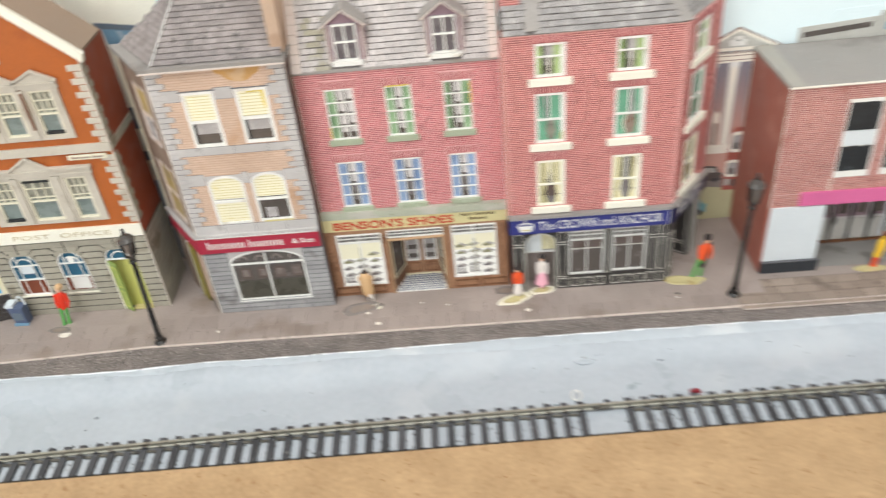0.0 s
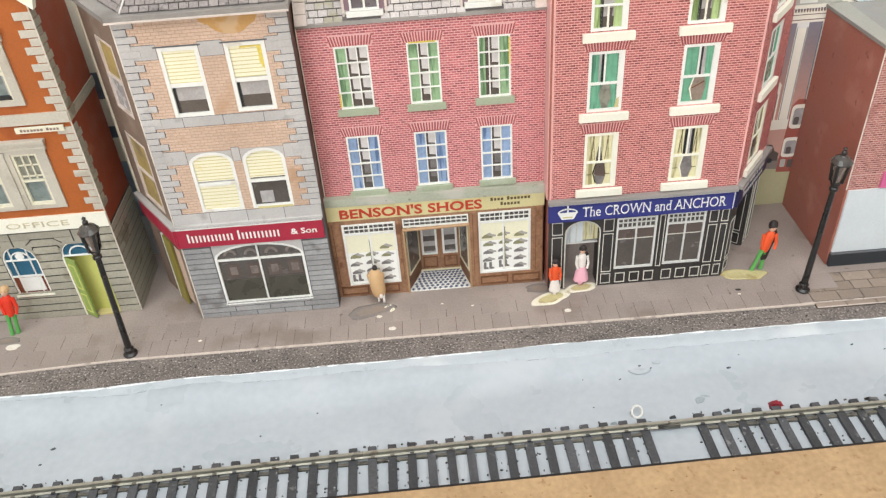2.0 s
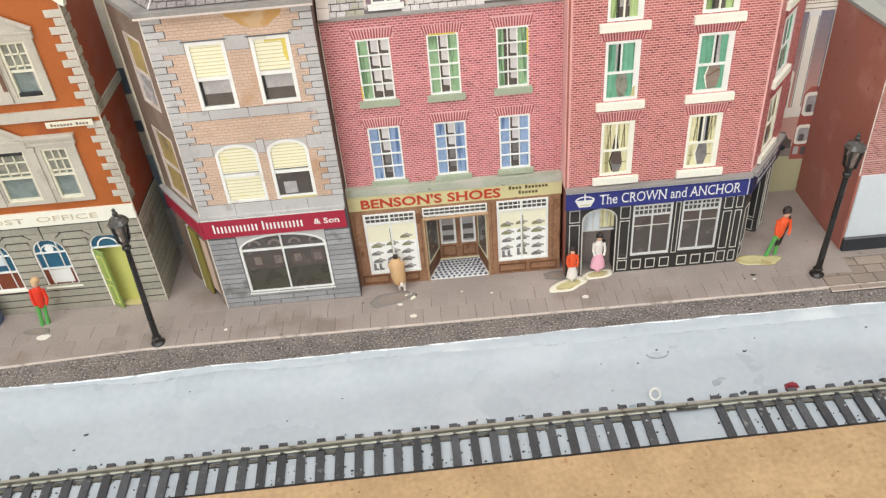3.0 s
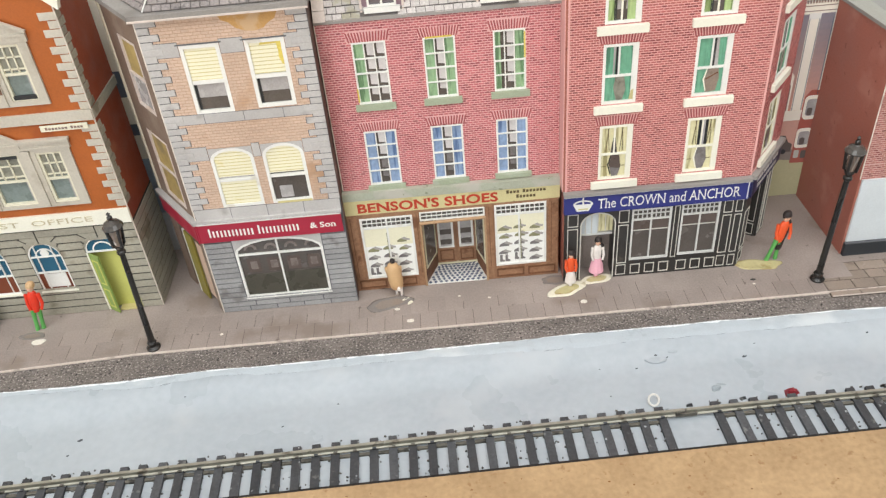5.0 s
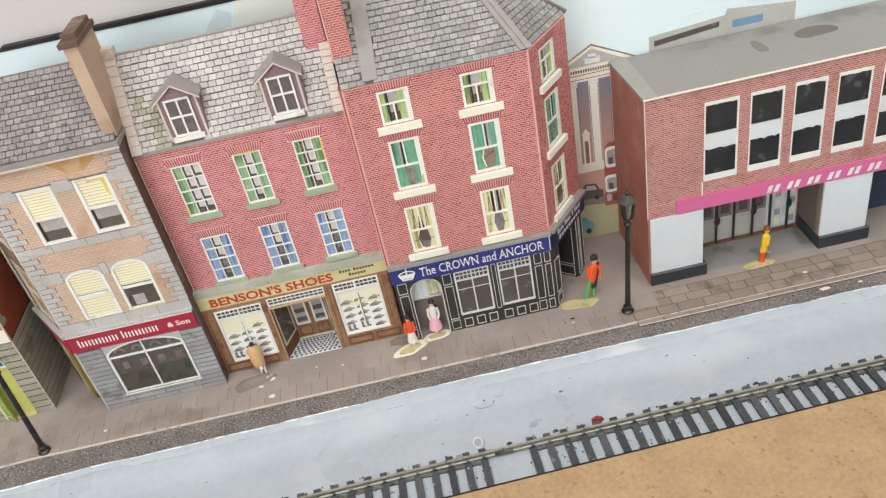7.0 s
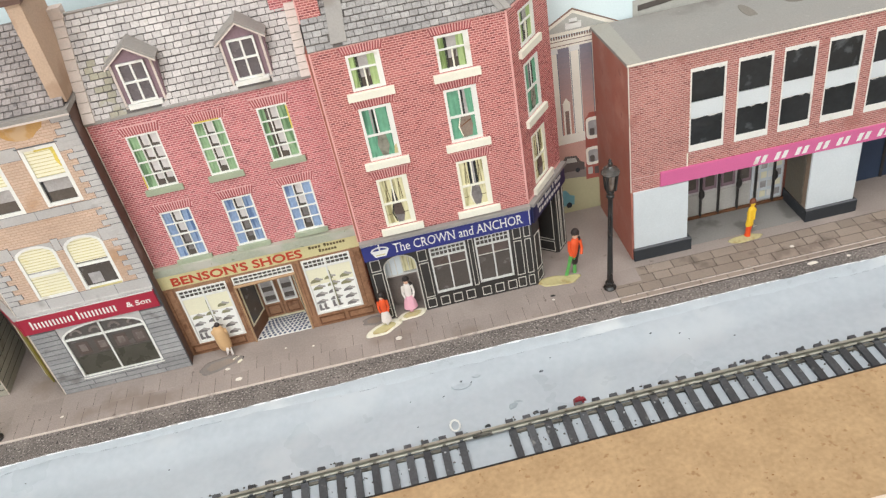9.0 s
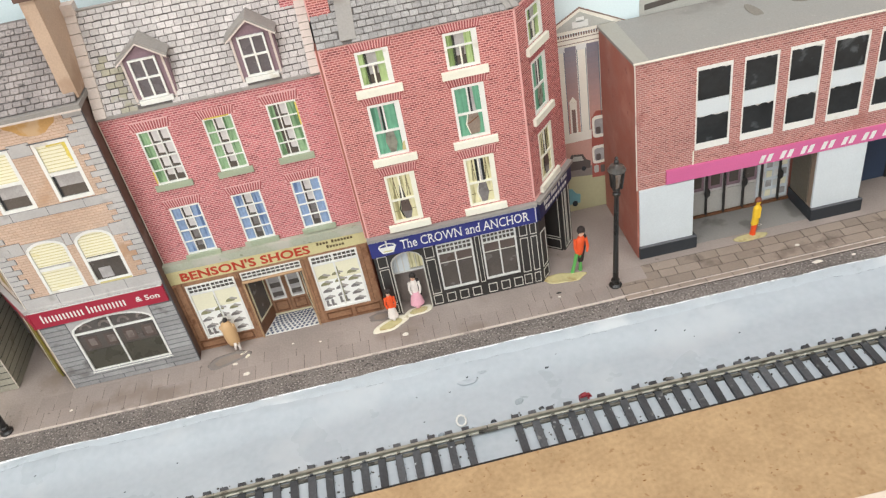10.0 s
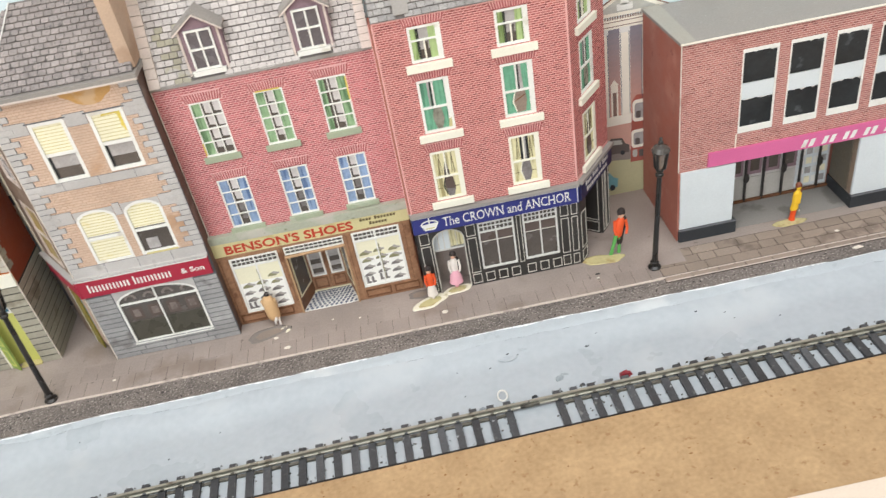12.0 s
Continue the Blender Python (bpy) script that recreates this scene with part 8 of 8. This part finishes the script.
puddle("paint_fleck", 244, 365.2, 2.6, 1.1, 0.25, CHIP, "pale fleck of paint on the asphalt", 40, "paint fleck", z=-0.8)
for x_, y_, a_, b_, q_ in ((-259.5, 379.4, 8.6, 6.2, 41), (-255.8, 377.2, 6.4, 4.4, 44), (-264.2, 381.6, 4.8, 3.6, 45)):
    puddle("paving_stain", x_, y_, a_, b_, 0.004, BROWN_STAIN, "round brown stain on the paving", q_, "stain", z=-0.03 + 0.006 * (q_ - 41), flat=True)
puddle("paving_stain", 118.5, 384.0, 1.4, 0.7, 0.04, BLACK, "small dark mark on the paving", 42, "stain")
DOT = mat("dark dirt speck", (74, 78, 84), rough=0.7)
for i, (x, y, r_) in enumerate(((-180.8, 327.8, 1.2), (-183.5, 320, 0.7), (-73.5, 335.3, 0.5), (100.6, 341.5, 1.1), (54, 340, 0.6), (63.5, 345.5, 0.7), (-96, 325.5, 0.5), (68, 344, 0.5), (106.5, 347, 0.4), (155, 347, 0.7), (168, 344, 0.5), (171, 340, 0.4), (191, 336, 0.6), (-140, 345, 0.4), (38.5, 341.3, 0.4), (40, 326, 0.4))):
    puddle("dirt_speck", x, y, r_, r_ * 0.5, 0.25, DOT, "dark speck of dirt on the painted road", 60 + i, "dirt speck", turn=0.3, z=road_height(x, y) - 0.05)
SMEAR = mat("blue-grey smear", (156, 165, 171), rough=0.5, var=0.15, alt=(132, 138, 144), alt_cut=0.56, alt_scale=700)
puddle("dirt_speck", 83.5, 325.5, 2.3, 1.5, 0.3, SMEAR, "blue-grey smear on the painted road", 90, "dirt speck", turn=0.5, z=-6.35)
puddle("dirt_speck", 86.4, 327.4, 1.9, 0.5, 0.2, SMEAR, "blue-grey smear on the painted road", 93, "dirt speck", turn=-0.3, z=-6.35)
rip = Shape()
for x_, y_, k_ in ((63.2, 344.2, 1.0), (71.0, 346.6, 0.4)):
    z_ = road_height(x_, y_) - 0.06
    rip.lathe(x_, y_, [(5.0 * k_, z_), (4.5 * k_, z_ + 0.24), (4.0 * k_, z_ + 0.1), (2.7 * k_, z_ + 0.1), (2.3 * k_, z_ + 0.3), (1.7 * k_, z_ + 0.12), (0.7 * k_, z_ + 0.34), (0.3 * k_, z_ + 0.2)], 26, sy=0.62)
tagged(part("paint_ripple", rip, ROAD, None, "dried drip rings in the pale road paint", smooth=True), category="paint ripple")
ring_ = Shape()
n = 22
for i in range(n):
    a, b = 2 * math.pi * i / n, 2 * math.pi * (i + 1) / n
    ring_.tube((56.2 + 2.1 * math.cos(a), 320.5 + 1.6 * math.sin(a), -4.4 + 1.7 * math.sin(a)), (56.2 + 2.1 * math.cos(b), 320.5 + 1.6 * math.sin(b), -4.4 + 1.7 * math.sin(b)), 0.46, 0.46, 6)
tagged(part("plastic_ring", ring_, WHITE, None, "small white plastic ring lying against the rail"), category="debris")
red_ = Shape().hull([(109, 317.6, -6.4), (114, 317.8, -6.4), (113.6, 321, -6.4), (109.6, 321.2, -6.4)], [(110, 318.4, -4.0), (113.0, 318.6, -4.6), (112.6, 320, -3.6), (110.6, 320.2, -4.4)])
red_.hull([(112.4, 318.2, -6.4), (115.4, 318.8, -6.4), (115.0, 320.8, -6.4), (112.6, 320.6, -6.4)], [(113.2, 318.9, -4.9), (114.4, 319.2, -5.2), (114.2, 320.2, -4.8), (113.0, 320.0, -4.4)])
tagged(part("red_scrap", red_, mat("crimson scrap", (146, 46, 56), rough=0.5, var=0.3, grain=700, alt=(150, 120, 116), alt_cut=0.6, alt_scale=420), None, "crimson scrap of paper beside the rail"), category="debris")
rs = random.Random(77)
for i in range(9):
    x = (92, 50, 183, 187, 191, 46, 70, 149, 60)[i]
    y = rail_y(x) + rs.uniform(3.2, 6.5)
    s = Shape().hull([(x - 1.4, y - 0.6, -6.4), (x + 1.5, y - 0.5, -6.4), (x + 1.2, y + 0.7, -6.4), (x - 1.2, y + 0.6, -6.4)], [(x - 0.8, y - 0.3, -5.0), (x + 0.7, y - 0.3, -4.6), (x + 0.6, y + 0.3, -5.2), (x - 0.6, y + 0.2, -5.3)])
    tagged(part("ballast_scrap", s, (SLEEPER, WEB, BANK)[i % 3], None, "scrap of dried glue and grit beside the rail"), category="debris", group="scraps beside the rail")

# ---------------------------------------------------------------- blue bin by the post office
bin_ = thing("litter_bin", -245, 399, 0, "slate blue plastic box with a pale lid before the post office", "bin")
part("body", Shape().hull([(-248.6, 396.8, 0), (-241, 396.0, 0), (-240.6, 401.4, 0), (-248.2, 402.2, 0)], [(-249.4, 396.2, 12.5), (-240.4, 395.4, 12.5), (-240, 401.8, 12.5), (-249, 402.6, 12.5)]), BLUE_BOX, bin_, bevel=0.5)
part("lid", Shape().box(-249.8, -245.4, 396.0, 402.2, 12.6, 14.2), OFFWHITE, bin_, "pale lid")
part("front_panel", Shape().box(-247.4, -242, 395.5, 396.3, 4, 9), B_SLATE, bin_)
part("foot", Shape().box(-248.8, -240.8, 395.4, 396.8, 0, 1.4), B_BLUE, bin_)
hd_ = Shape()
for i in range(6):
    a, b = math.pi * i / 7, math.pi * (i + 1) / 7
    hd_.tube((-241.4 + 2.0 * math.cos(a), 399, 12.5 + 6 * math.sin(a)), (-241.4 + 2.0 * math.cos(b), 399, 12.5 + 6 * math.sin(b)), 0.55, 0.55, 6)
part("handle", hd_, OFFWHITE, bin_, "pale curved handle")
